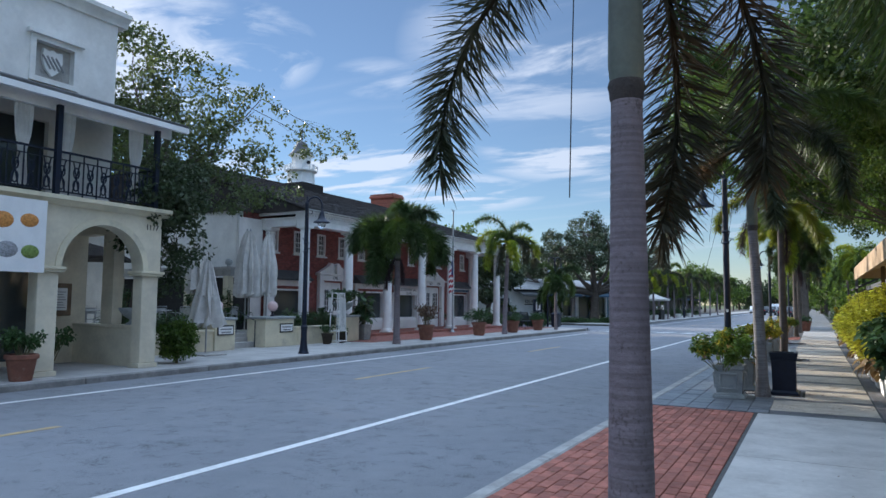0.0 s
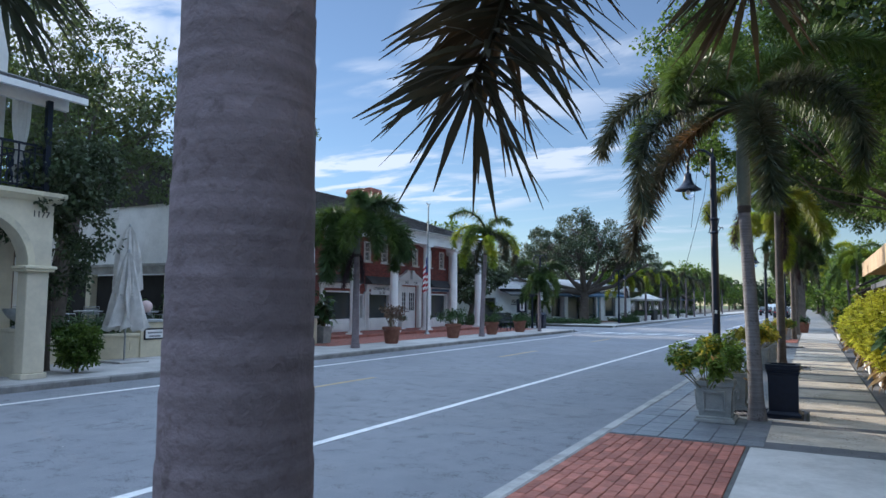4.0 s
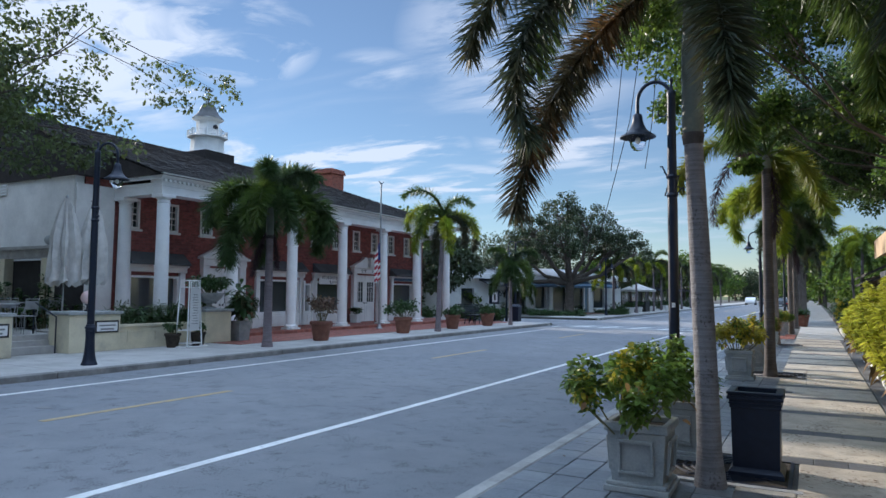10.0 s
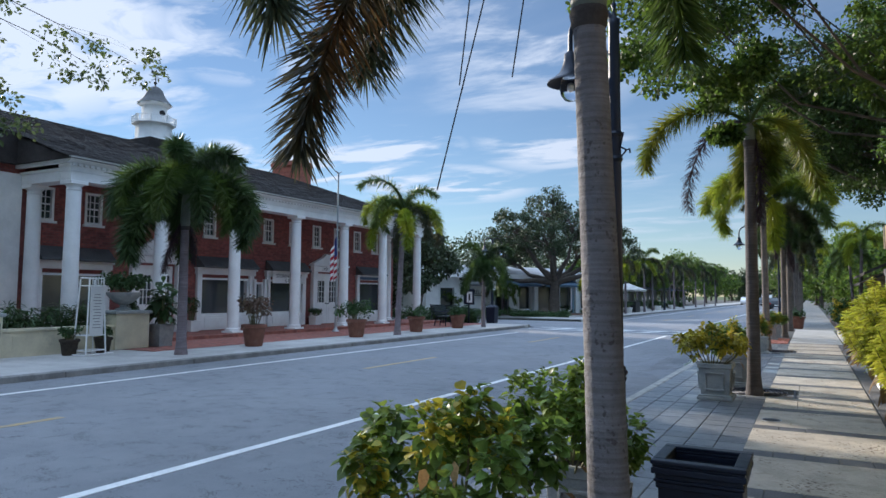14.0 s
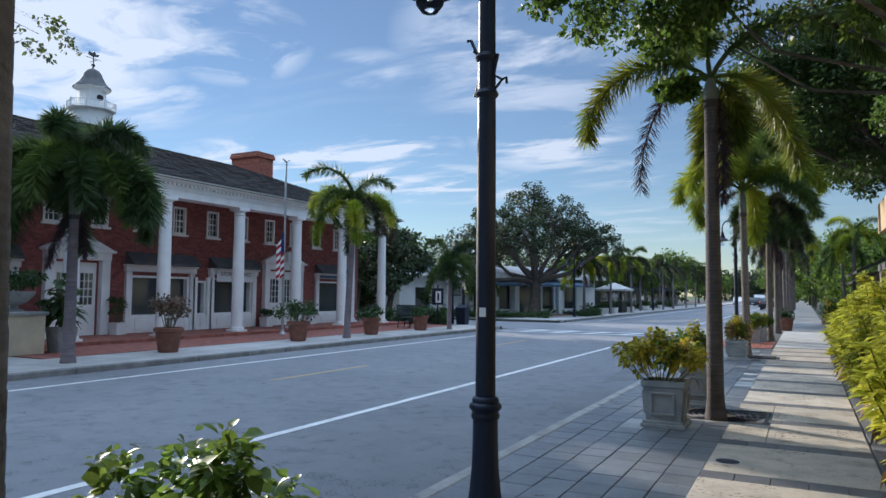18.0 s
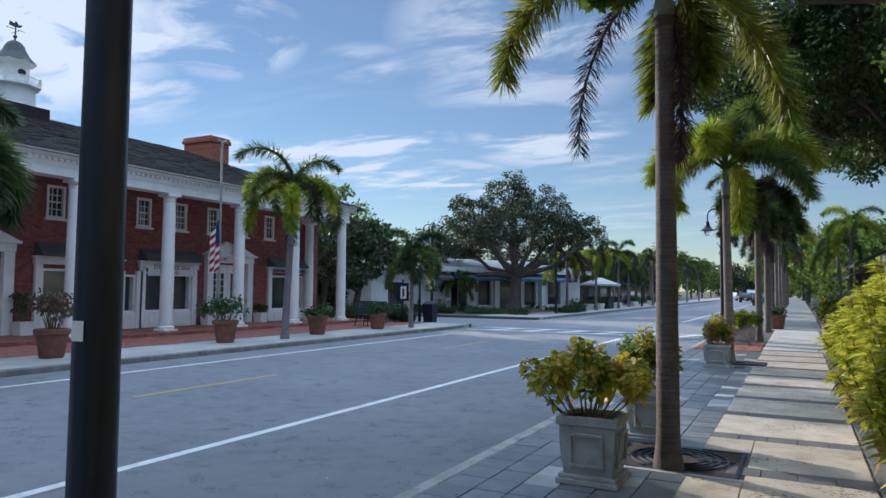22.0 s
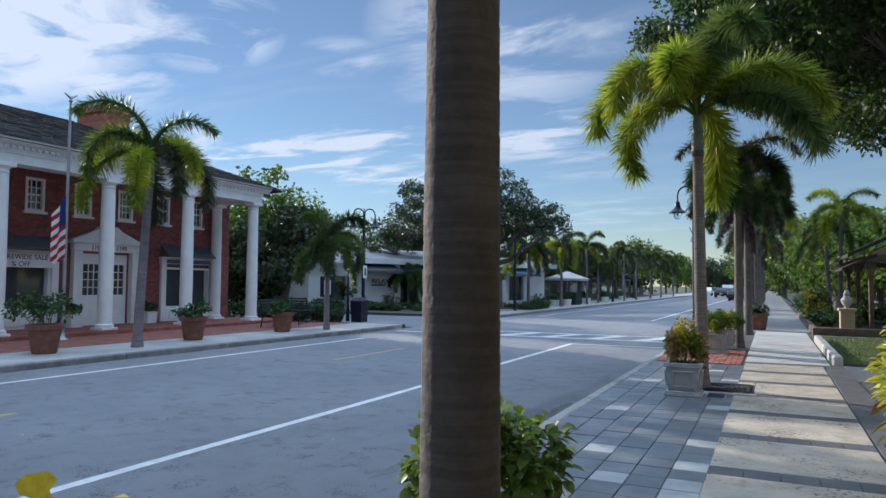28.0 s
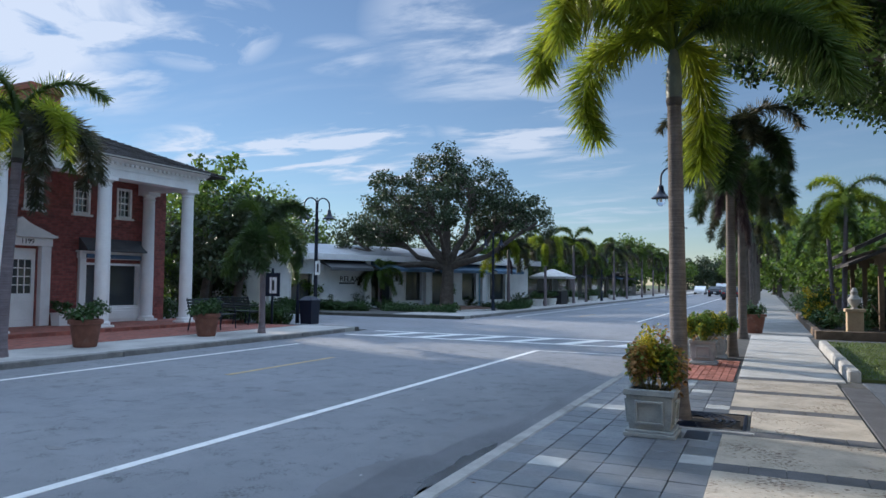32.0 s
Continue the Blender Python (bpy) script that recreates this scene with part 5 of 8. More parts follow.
def leaf_set(base, way, length, width, rng, droop):
    """Broad leaves in four quads-worth of shape: a narrow base, a wide middle, a pointed tip, folded along the rib."""
    n = len(base)
    side = unit(np.cross(way, np.array([0, 0, 1.0]) + rng.normal(0, .35, (n, 3))))
    up = unit(np.cross(side, way))
    L_, W_ = length[:, None], width[:, None]
    g = np.array([0, 0, 1.0])
    a = base + way * L_ * .35 - g * L_ * droop * .12
    b = base + way * L_ * .72 - g * L_ * droop * .5
    c = base + way * L_ * 1.0 - g * L_ * droop
    v = np.stack([base, a - side * W_ * .5 + up * W_ * .18, a, a + side * W_ * .5 + up * W_ * .18, b - side * W_ * .42 + up * W_ * .14, b, b + side * W_ * .42 + up * W_ * .14, c], 1).reshape(-1, 3)
    q = np.array([[1, 2, 5, 4], [2, 3, 6, 5], [0, 3, 2, 1], [4, 5, 6, 7]])
    f = (np.arange(n)[:, None, None] * 8 + q[None]).reshape(-1, 4)
    return v, f


def croton(x, y, z, wide, tall, seed, mats, stems=16, label="leafy croton shrub with mottled leaves in a planter", leaf=.046, head=.092, stretch=1.45, full=1.0, group="crotons along the walk"):
    """Bare stems that each end in a ruffled head of small curled leaves, with smaller tufts lower down."""
    rr, rng = random.Random(seed), np.random.default_rng(seed)
    t = thing("croton_shrub", label, "shrub", (x, y, z), group)
    st = Shape()
    per = {m: ([], []) for m in range(len(mats))}
    for i in range(stems):
        a, d = i * 2.4 + rr.uniform(-.4, .4), ((i + .5) / stems) ** .5
        h = tall * rr.uniform(.72, 1.06) * (1.08 - .42 * d * d)
        top = Vector((wide * d * math.cos(a), wide * d * math.sin(a), h))
        foot = Vector((top.x * .28, top.y * .28, -.03))
        mid_ = foot.lerp(top, .55) + Vector((top.x * .1, top.y * .1, -.03 * d))
        st.tube([foot, mid_, top], [.008, .006, .004], 5)
        tone = rr.random()
        tufts = [(top, head * rr.uniform(.8, 1.2), 260)] + [(mid_.lerp(top, rr.uniform(.1, .75)) + Vector((rr.uniform(-.05, .05), rr.uniform(-.05, .05), 0)), head * rr.uniform(.55, .9), 80) for _ in range(rr.choice((1, 1, 2)))]
        for c, r_, n in tufts:
            for k in range(int(n * full)):
                v = Vector((rr.gauss(0, 1), rr.gauss(0, 1), rr.gauss(.1, 1))).normalized()
                p = c + Vector((v.x * r_, v.y * r_, v.z * r_ * stretch)) * rr.uniform(.35, 1)
                m = min(len(mats) - 1, int((.62 * tone + .38 * rr.random()) * len(mats)))
                per[m][0].append(tuple(p))
                per[m][1].append((v.x + rr.gauss(0, .5), v.y + rr.gauss(0, .5), v.z * .5 + rr.gauss(.1, .5)))
    part("stem", st, STEM, t)["kind"] = "stuff"
    for m, (bs, ws) in per.items():
        if not bs:
            continue
        n = len(bs)
        ln = leaf * rng.uniform(.5, 1.2, n)
        v, f = leaf_set(np.array(bs), unit(np.array(ws)), ln, ln * rng.uniform(.55, .9, n), rng, .3)
        part("foliage", raw_mesh("foliage", v, f, mats[m]), mats[m], t)["kind"] = "stuff"
    n = 8
    a = rng.uniform(0, 6.283, n)
    d = rng.uniform(.5, 1, n) * wide
    c = np.stack([d * np.cos(a), d * np.sin(a), tall * rng.uniform(.15, .85, n)], 1)
    w = unit(np.stack([np.cos(a), np.sin(a), rng.uniform(-1.4, .1, n)], 1))
    v, f = leaf_set(c, w, .085 * rng.uniform(.6, 1.3, n), .055 * rng.uniform(.6, 1.2, n), rng, .4)
    part("withered_leaf", raw_mesh("foliage", v, f, CROTON_R), CROTON_R, t, "withered orange leaves")["kind"] = "stuff"
    return t


PL = [(-.72, 12.78, 1), (-.64, 14.05, .9), (-.71, 20.8, 1), (-.60, 22.55, .9), (-.70, 30.0, 1), (-.74, 36.6, 1), (-.62, 37.9, .9)]
for x, y, k in PL:
    stone_planter(x, y, 0, k * .88, .86 if y > 29 else 1.0)
croton(-.80, 12.62, .46, .46, .50, 1, (CROTON_G, CROTON_G, CROTON_G, CROTON_Y), 11, "dense green croton shrub spilling from a stone planter", .062, .09, 1.6, .6)
croton(-.75, 13.95, .44, .38, .50, 2, (CROTON_G, CROTON_G, CROTON_G), 9, "green croton shrub in a stone planter", .06, .092, 1.6, .6)
croton(-.78, 20.85, .46, .48, .52, 3, (CROTON_G, CROTON_Y, CROTON_Y, CROTON_Y, CROTON_R), 20, "croton shrub with yellow, rust and green leaves in a stone planter", .072, .082, 1.2, .3)
croton(-.63, 22.55, .44, .26, .56, 4, (CROTON_G, CROTON_G, CROTON_G, CROTON_Y), 9, "green and yellow croton shrub in a stone planter", .06, .085, 1.9, .55)
croton(-.70, 30.0, .40, .25, .44, 5, (CROTON_Y, CROTON_G, CROTON_R), 10, "upright croton shrub with yellow and rust leaves in a stone planter", .046, .1, 1.9)
croton(-.74, 36.6, .40, .38, .44, 6, (CROTON_G, CROTON_G, CROTON_Y), 18, "green croton shrub in a stone planter")
croton(-.62, 37.9, .38, .36, .44, 7, (CROTON_G, CROTON_G, CROTON_Y), 14, "green croton shrub in a stone planter")

# litter bin
bin_ = thing("litter_bin", "square black metal litter bin with a stepped rim", "litter bin", (.035, 13.72, 0))
part("body", Shape().square([(.172, .04), (.178, .08), (.186, .58), (.18, .58)]), BLACK, bin_, smooth=20)
part("foot", Shape().square([(.212, 0), (.212, .035), (.2, .05), (.176, .07)]), BLACK, bin_, smooth=20)
rim = Shape()
for r_, z0, z1 in ((.196, .555, .585), (.204, .585, .60), (.198, .60, .625), (.214, .625, .655), (.208, .655, .67), (.216, .67, .69)):
    for a, b, c, d in ((-r_, r_, -r_, -.155), (-r_, r_, .155, r_), (-r_, -.155, -.155, .155), (.155, r_, -.155, .155)):
        rim.box(a, b, c, d, z0, z1, .004)
part("rim", rim, BLACK, bin_, smooth=20)
part("lining", Shape().square([(.15, .3), (.156, .60)]), INK, bin_, "dark inside of the bin")

# tree grates round the palms, with their pale edging
def tree_grate(x, y, label="square cast-iron tree grate with curved slots"):
    g = thing("tree_grate", label, "tree grate", (x, y, 0), "tree grates")
    part("pit", Shape().box(-.55, .52, -.48, .5, -.012, -.004), SOIL, g)
    part("frame", Shape().box(-.55, .52, -.48, -.45, -.01, .004).box(-.55, .52, .47, .5, -.01, .004).box(-.55, -.52, -.45, .47, -.01, .004).box(.49, .52, -.45, .47, -.01, .004), BLACK, g)
    for r_ in (.2, .27, .34, .41):
        pts = [(r_ * math.cos(2 * math.pi * i / 28), r_ * math.sin(2 * math.pi * i / 28), .001) for i in range(29)]
        part("ring", Shape().tube(pts, .014, 4), BLACK, g)
    for i in range(8):
        a = 2 * math.pi * i / 8
        part("spoke", Shape().box(.16, .46, -.016, .016, -.01, .003), BLACK, g, at=pose(0, 0, 0, 0, 0, 45 * i + 10))
    part("edging", Shape().box(-.6, .6, -.57, -.49, -.01, .003), CONCRETE, g, "pale edging strip")


for x, y in ((-.22, 13.75), (-.22, 21.85), (-.4, 30.95)):
    tree_grate(x, y)
for x, y in ((.08, 19.3), (-.3, 30.1)):
    c = thing("access_cover", "small dark metal access cover set in the paving", "access cover", (x, y, 0), "access covers")
    if x == .08:
        part("lid", Shape().lathe([(.1, -.01), (.1, .003), (.09, .005)], 20), BLACK, c)
    else:
        part("lid", Shape().box(-.11, .11, -.2, .2, -.01, .004, .004), BLACK, c)
    part("lid_rim", Shape().lathe([(.115, -.01), (.115, .002)], 20) if x == .08 else Shape().box(-.13, .13, -.22, .22, -.01, .002, .002), STEEL, c)


def bell_shade(parent, m, k=1.0, drop_bracket=True):
    part("shade", Shape().lathe([(.035, .30), (.055, .28), (.06, .22), (.075, .16), (.10, .10), (.15, .05), (.205, .015), (.21, 0), (.195, .01), (.14, .045), (.09, .09), (.05, .15)], 20, cap=False), BLACK, parent, "black bell-shaped lamp shade", 60, m)
    part("globe", Shape().lathe([(.001, -.175), (.05, -.16), (.085, -.11), (.098, -.05), (.095, .0), (.075, .05)], 16), CLEAR, parent, "clear glass globe", 60, m).visible_shadow = False
    part("bulb", Shape().ball(.03, (0, 0, -.04), 8, 6, 1.4), PAPER, parent, at=m)


def lamp_post(x, y, z, h, arms, label, k=1.0, banner=True, group="street lamps"):
    """A black post with a cast base and one gooseneck arm per turn in arms (degrees; 180 reaches to -x)."""
    p = thing("street_lamp", label, "street lamp", pose(x, y, z), group)
    part("base", Shape().lathe([(.155, 0), (.155, .03), (.14, .05), (.125, .10), (.108, .2), (.094, .34), (.088, .5), (.086, .66)], 16, flute=.05), BLACK, p, smooth=50)
    part("collar", Shape().lathe([(.086, .66), (.094, .67), (.096, .69), (.088, .70), (.09, .715), (.106, .73), (.108, .75), (.098, .765), (.088, .77), (.09, .785), (.084, .80), (.07, .81)], 20), BLACK, p, smooth=60)
    part("post", Shape().lathe([(.07, .81), (.066, h * .6), (.055, h - .1), (.06, h - .08), (.06, h - .02), (.03, h), (.012, h + .08), (.03, h + .13), (.002, h + .18)], 12, flute=.045), BLACK, p, smooth=60)
    if banner:
        za, zb = h - 1.44, h - 1.19
        for z in (za, zb):
            part("bracket", Shape().lathe([(.064, z - .03), (.072, z - .02), (.082, z), (.072, z + .02), (.064, z + .03)], 14), BLACK, p)
        part("banner_arm", Shape().tube([(-.04, .02, za), (-.1, .02, za), (-.04, .02, za + .2), (-.13, .02, za + .40), (-.16, .02, za + .40)], .011, 6), BLACK, p)
        part("banner_arm", Shape().tube([(-.11, .02, za + .32), (-.05, .02, zb + .03)], .009, 6), BLACK, p)
        part("banner_arm", Shape().tube([(.05, -.02, zb), (.09, -.02, zb + .01), (.06, -.02, za + .12), (.12, -.02, za + .08), (.15, -.02, za + .09), (.155, -.02, za + .05)], .010, 6).tube([(.12, -.02, za + .08), (.05, -.02, za)], .009, 6), BLACK, p)
    for turn in arms:
        pts = [(0, 0, h - .5)]
        for i in range(13):
            a = math.pi * (1 - i / 12)
            pts.append((.225 + .225 * math.cos(a), 0, h - .12 + .26 * math.sin(a)))
        pts.append((.45, 0, h - .3))
        m = pose(0, 0, 0, 0, 0, turn)
        part("arm", Shape().tube(pts, [.03] * 3 + [.026] * (len(pts) - 3), 8), BLACK, p, smooth=60, at=m)
        sc = []
        for i in range(16):
            a = 4.4 * i / 15
            r_ = .12 * (1 - .75 * i / 15)
            sc.append((.13 + r_ * math.cos(a + 2.4), 0, h - .28 + r_ * math.sin(a + 2.4)))
        part("scroll", Shape().tube(sc, .011, 6), BLACK, p, smooth=60, at=m)
        bell_shade(p, m @ Matrix.Translation((.45, 0, h - .61)) @ Matrix.Diagonal((1.16, 1.16, 1.1, 1)))
    return p


near_lamp = lamp_post(-1.15, 16.745, 0, 4.27, (180,), "tall black street lamp with one gooseneck arm and glass globe")
part("sticker", Shape().box(-.022, .022, -.0015, .0015, -.03, .03), PAPER, near_lamp, "small worn paper sticker", at=pose(.008, -.071, 1.36, 0, 0, 8))
lamp_post(-1.55, 40.5, 0, 4.2, (180,), "tall black street lamp with one gooseneck arm and glass globe")
lamp_post(-1.4, 64, 0, 4.2, (180,), "tall black street lamp with one gooseneck arm and glass globe")
lamp_post(-12.3, 16.03, FZ, 4.35, (20,), "tall black street lamp with one gooseneck arm and glass globe")
lamp_post(-14.35, 43.3, FZ, 4.35, (45, 225), "black street lamp with two gooseneck arms")
lamp_post(-13.0, 57.5, FZ, 4.1, (0, 180), "black street lamp with two gooseneck arms")
lamp_post(-12.9, 84, FZ, 4.1, (0,), "tall black street lamp with one gooseneck arm and glass globe")

# ---------------------------------------------------------------- right of the walk: shrubs in pale boxes, shop with a tan canopy
def strap_shrub(x, y, z, wide, tall, seed, m, label, n=900, group="shrubs beside the walk", leaf=.22, thick=.16):
    rng = np.random.default_rng(seed)
    rr = random.Random(seed)
    t = thing("shrub", label, "shrub", (x, y, z), group)
    st, cs = Shape(), []
    for i in range(18):
        a, d = rr.uniform(0, 6.283), rr.uniform(.0, 1) ** .6
        top = Vector((wide * d * math.cos(a), wide * d * math.sin(a), tall * rr.uniform(.35, 1) * (1.08 - .3 * d)))
        st.tube([(top.x * .25, top.y * .25, 0), (top.x * .6, top.y * .6, top.z * .5), top], [.016, .011, .006], 5)
        cs += [tuple(Vector((top.x * (.25 + .75 * u), top.y * (.25 + .75 * u), top.z * u))) for u in (.35, .55, .7, .85, .95, 1)]
    part("stem", st, STEM, t)["kind"] = "stuff"
    c = np.array(cs)[rng.integers(0, len(cs), n)]
    c = c + rng.normal(0, .04, c.shape)
    w = unit(rng.normal(0, 1, c.shape) * np.array([1, 1, .6]) + np.array([0, 0, .35]) + c * np.array([.5, .5, 0]))
    ln = leaf * rng.uniform(.6, 1.2, n)
    v, f = leaf_set(c, w, ln, ln * thick * rng.uniform(.8, 1.3, n), rng, .45)
    part("foliage", raw_mesh("foliage", v, f, m), m, t)["kind"] = "stuff"
    return t


def whorl_shrub(x, y, z, wide, tall, seed, m, label, stems=60, group="shrubs beside the walk"):
    """Many upright stems, each with a spiral of short arching strap leaves, and broad dying leaves at the foot."""
    rng, rr = np.random.default_rng(seed), random.Random(seed)
    t = thing("shrub", label, "shrub", (x, y, z), group)
    st, bs, ws = Shape(), [], []
    for i in range(stems):
        a, d = i * 2.4 + rr.uniform(-.3, .3), ((i + .5) / stems) ** .5
        h = tall * rr.uniform(.8, 1.05) * (1.05 - .55 * d ** 2.5)
        lean = Vector((math.cos(a), math.sin(a), 0)) * wide * d
        foot, top = lean * .35, lean + Vector((0, 0, h))
        st.tube([foot, foot.lerp(top, .5) + lean * .12, top], [.012, .009, .005], 4)
        for k in range(96):
            u = 1 - .6 * rr.random() ** 1.3
            b_ = k * 2.4 + rr.uniform(-.3, .3)
            p = foot.lerp(top, u) + lean * .12 * (1 - abs(2 * u - 1))
            bs.append(tuple(p))
            ws.append((math.cos(b_), math.sin(b_), .2 + 1.1 * max(0, u - .8) * 5 * rr.random()))
    part("stem", st, STEM, t)["kind"] = "stuff"
    n = len(bs)
    ln = .125 * rng.uniform(.65, 1.25, n)
    v, f = leaf_set(np.array(bs), unit(np.array(ws)), ln, ln * rng.uniform(.19, .29, n), rng, .5)
    part("foliage", raw_mesh("foliage", v, f, m), m, t)["kind"] = "stuff"
    n = 26
    c = np.stack([rng.uniform(-.45, .35, n), rng.uniform(-.6, .6, n), rng.uniform(.0, .38, n)], 1)
    w = unit(np.stack([rng.normal(-.5, .5, n), rng.normal(0, .6, n), rng.uniform(-.9, .1, n)], 1))
    v, f = leaf_set(c, w, .22 * rng.uniform(.6, 1.2, n), .12 * rng.uniform(.6, 1.2, n), rng, .5)
    part("lower_foliage", raw_mesh("foliage", v, f, BROWNLEAF), BROWNLEAF, t, "broad brown drooping lower leaves")["kind"] = "stuff"
    return t


for i in range(13):
    y = 10.6 + i * 1.28
    bx = thing("shrub_box", "low pale concrete plant box beside the walk", "plant box", (1.68, y, 0), "plant boxes beside the walk")
    part("body", Shape().square([(.2, 0), (.235, .34), (.22, .34)], ry=1.6), STUCCO, bx)
    part("lip", Shape().box(-.26, .26, -.4, .4, .34, .38, .008), STUCCO, bx)
    if i < 3:
        strap_shrub(1.66, y, .37, .55, 1.1, 400 + i, LEAF_HEDGE, "dark green leafy shrub in a plant box", 1400, leaf=.14, thick=.5)
    else:
        whorl_shrub(1.66, y, .37, .56 + .06 * (i % 3), 1.12 + .1 * ((i * 7) % 4), 400 + i, YSHRUB, "bright yellow-green narrow-leaved shrub in a plant box")

# shop behind the shrubs
sh_ = thing("corner_shop", "low shop with a deep tan canopy and bronze posts", "building", (5, 10, 0))
def sp(name, shape, m, label=""):
    shape.v = [(x - 5, y - 10, z) for x, y, z in shape.v]
    return part(name, shape, m, sh_, label)
w = Shape()
wall_with_holes(w, 2.9, 3.1, -12, 20.8, 0, 3.4, [(-10 + 3.6 * i, -7 + 3.6 * i, .5, 2.35) for i in range(8)])
w.box(3.1, 9, -12, -11.8, 0, 3.4).box(3.1, 9, 20.6, 20.8, 0, 3.4).box(8.8, 9, -11.8, 20.6, 0, 3.4)
sp("wall", w, CREAM)
sp("roof", Shape().box(2.8, 9.2, -12.1, 20.9, 3.4, 3.6), SHINGLE)
sp("canopy", Shape().extrude([(1.46, 2.42), (2.9, 2.66), (2.9, 2.56), (1.46, 2.34)], "y", -12, 20.95).box(1.42, 1.46, -12, 21.0, 2.14, 2.44).box(1.46, 2.9, 20.95, 21.0, 2.18, 2.43), TAN, "tan canvas canopy with a straight valance")
for i in range(10):
    sp("post", Shape().box(1.9, 1.98, -11 + 3.4 * i, -10.92 + 3.4 * i, 0, 2.5), WOOD)
for i in range(8):
    sp("pane", Shape().box(2.96, 2.98, -10 + 3.6 * i, -7 + 3.6 * i, .5, 2.35), WINDOW)
# near-black wall; the shop's indoor gloom is in its colour
sp("interior", Shape().box(4.2, 4.3, -11.8, 20.6, 0, 3.3), GLOOM, "near-black back wall, coloured for a dim interior")
# second shop bay with a grey awning frame, further on
sp2 = thing("garden_shop", "cream single-storey shop with a grey awning beyond the hedge", "building", (5, 30, 0))
def sq(name, shape, m, label="", par=None):
    shape.v = [(x - 5, y - 30, z) for x, y, z in shape.v]
    return part(name, shape, m, par or sp2, label)
sq("wall", Shape().box(3.4, 9, 22.4, 32.6, 0, 3.2), CREAM)
sq("roof", Shape().box(3.2, 9.2, 22.2, 32.8, 3.2, 3.4), SHINGLE)
sq("awning", Shape().extrude([(3.4, 2.75), (2.3, 2.25), (2.3, 2.1), (2.33, 2.1), (2.33, 2.23), (3.4, 2.6)], "y", 23, 32), AWNGREY, "grey canvas awning")
for y in (23.05, 27.5, 31.9):
    sq("awning_pole", Shape().tube([(2.35, y, 0), (2.35, y, 2.2)], .02, 8), STEEL)

# lawn with its kerb, bed and garden beyond
s = Shape()
s.box(1.62, 30, 35.3, 43.2, -.1, .03)
setting("ground_lawn", s, GRASS_SOIL, "clipped lawn beside the walk", "lawn")
k_ = Shape()
for i in range(4):
    k_.box(1.44, 1.62, 35.2 + i * 1.6, 36.78 + i * 1.6, -.1, .17, .03)
setting("kerb_lawn", k_, CONCRETE, "pale concrete kerb along the lawn", "kerb")
rng = np.random.default_rng(77)
n = 15000
b = np.stack([rng.uniform(1.64, 7, n), rng.uniform(35.3, 43.1, n), np.full(n, .025)], 1)
wv_ = unit(np.stack([rng.normal(0, .4, n), rng.normal(0, .4, n), np.ones(n)], 1))
v, f = blades(b, wv_, unit(np.cross(wv_, rng.normal(0, 1, (n, 3)))), rng.uniform(.03, .075, n), np.full(n, .011), .2)
GRASS = mat("grass_blade", (0.13, 0.20, 0.035), 0.6, var=0.25, scale=1.5, bump=0, trans=.25, island=.4, alt=(0.24, 0.22, 0.07), altfac=.5)
tagged(part("grass", raw_mesh("grass", v, f, GRASS), GRASS), "short green lawn grass with straw patches", "grass", kind="stuff")
setting("pavement_crossing_tiles", Shape().box(1.62, 9, 32.7, 35.1, -.2, -.003), SLATE, "blue-grey tiled path crossing to the shops", "pavement")
s = Shape()
for x in (2.2, 2.9, 3.6):
    s.box(x, x + .35, 32.9, 34.9, -.003, .002)
setting("trim_path_stripes", s, CONCRETE, "pale stripes across the tiled path", "pavement")
bed = Shape().box(1.55, 1.7, 44.6, 58, -.1, .22, .01).box(1.7, 4, 44.6, 44.75, -.1, .22, .01)
setting("kerb_garden_bed", bed, WOOD, "brown edging of the raised garden bed", "garden edging")
setting("ground_garden_bed", Shape().box(1.7, 30, 44.75, 58, -.1, .15), SOIL, "dark soil of the garden bed", "garden bed")
for i, (x, y, wd, tl, m_, lb) in enumerate(((2.05, 47.2, .5, .75, LEAF_HEDGE, "dark green bedding shrub"), (2.7, 46.2, .55, .7, LEAF_HEDGE, "dark green bedding shrub"), (2.2, 53.3, .5, 1.0, LEAF_HEDGE, "dark green bedding shrub"),
                                         (3.4, 48.5, .8, 1.0, LEAF_HEDGE, "dark green bedding shrub"), (4.3, 46.6, .8, 1.1, LEAF_HEDGE, "dark green bedding shrub"), (2.4, 55, .7, 1.1, LEAF_HEDGE, "dark green bedding shrub"), (2.4, 58, .8, 1.2, LEAF_HEDGE, "dark green bedding shrub"), (4.0, 52, 1.0, 1.5, LEAF_HEDGE, "dark green bedding shrub"), (2.6, 62, .9, 1.3, LEAF_HEDGE, "dark green bedding shrub"), (2.2, 67, .9, 1.3, LEAF_HEDGE, "dark green bedding shrub"), (2.2, 74, 1.0, 1.4, LEAF_HEDGE, "dark green bedding shrub"))):
    strap_shrub(x, y, .13 if y < 58 else 0, wd, tl, 460 + i, m_, lb, 620, "garden shrubs", .16, .4)
pt = thing("terracotta_pot", "large round terracotta pot with a clipped green plant", "plant pot", (-.05, 46.2, 0), "terracotta pots")
part("body", Shape().lathe([(.24, 0), (.26, .03), (.34, .5), (.38, .5), (.38, .58), (.33, .58), (.31, .5)], 20), TERRA, pt)
part("soil", Shape().lathe([(.31, .45), (.31, .52)], 16), SOIL, pt)
strap_shrub(-.05, 46.2, .5, .38, .42, 480, LEAF_HEDGE, "clipped green plant in a terracotta pot", 500, "garden shrubs", .14, .4)

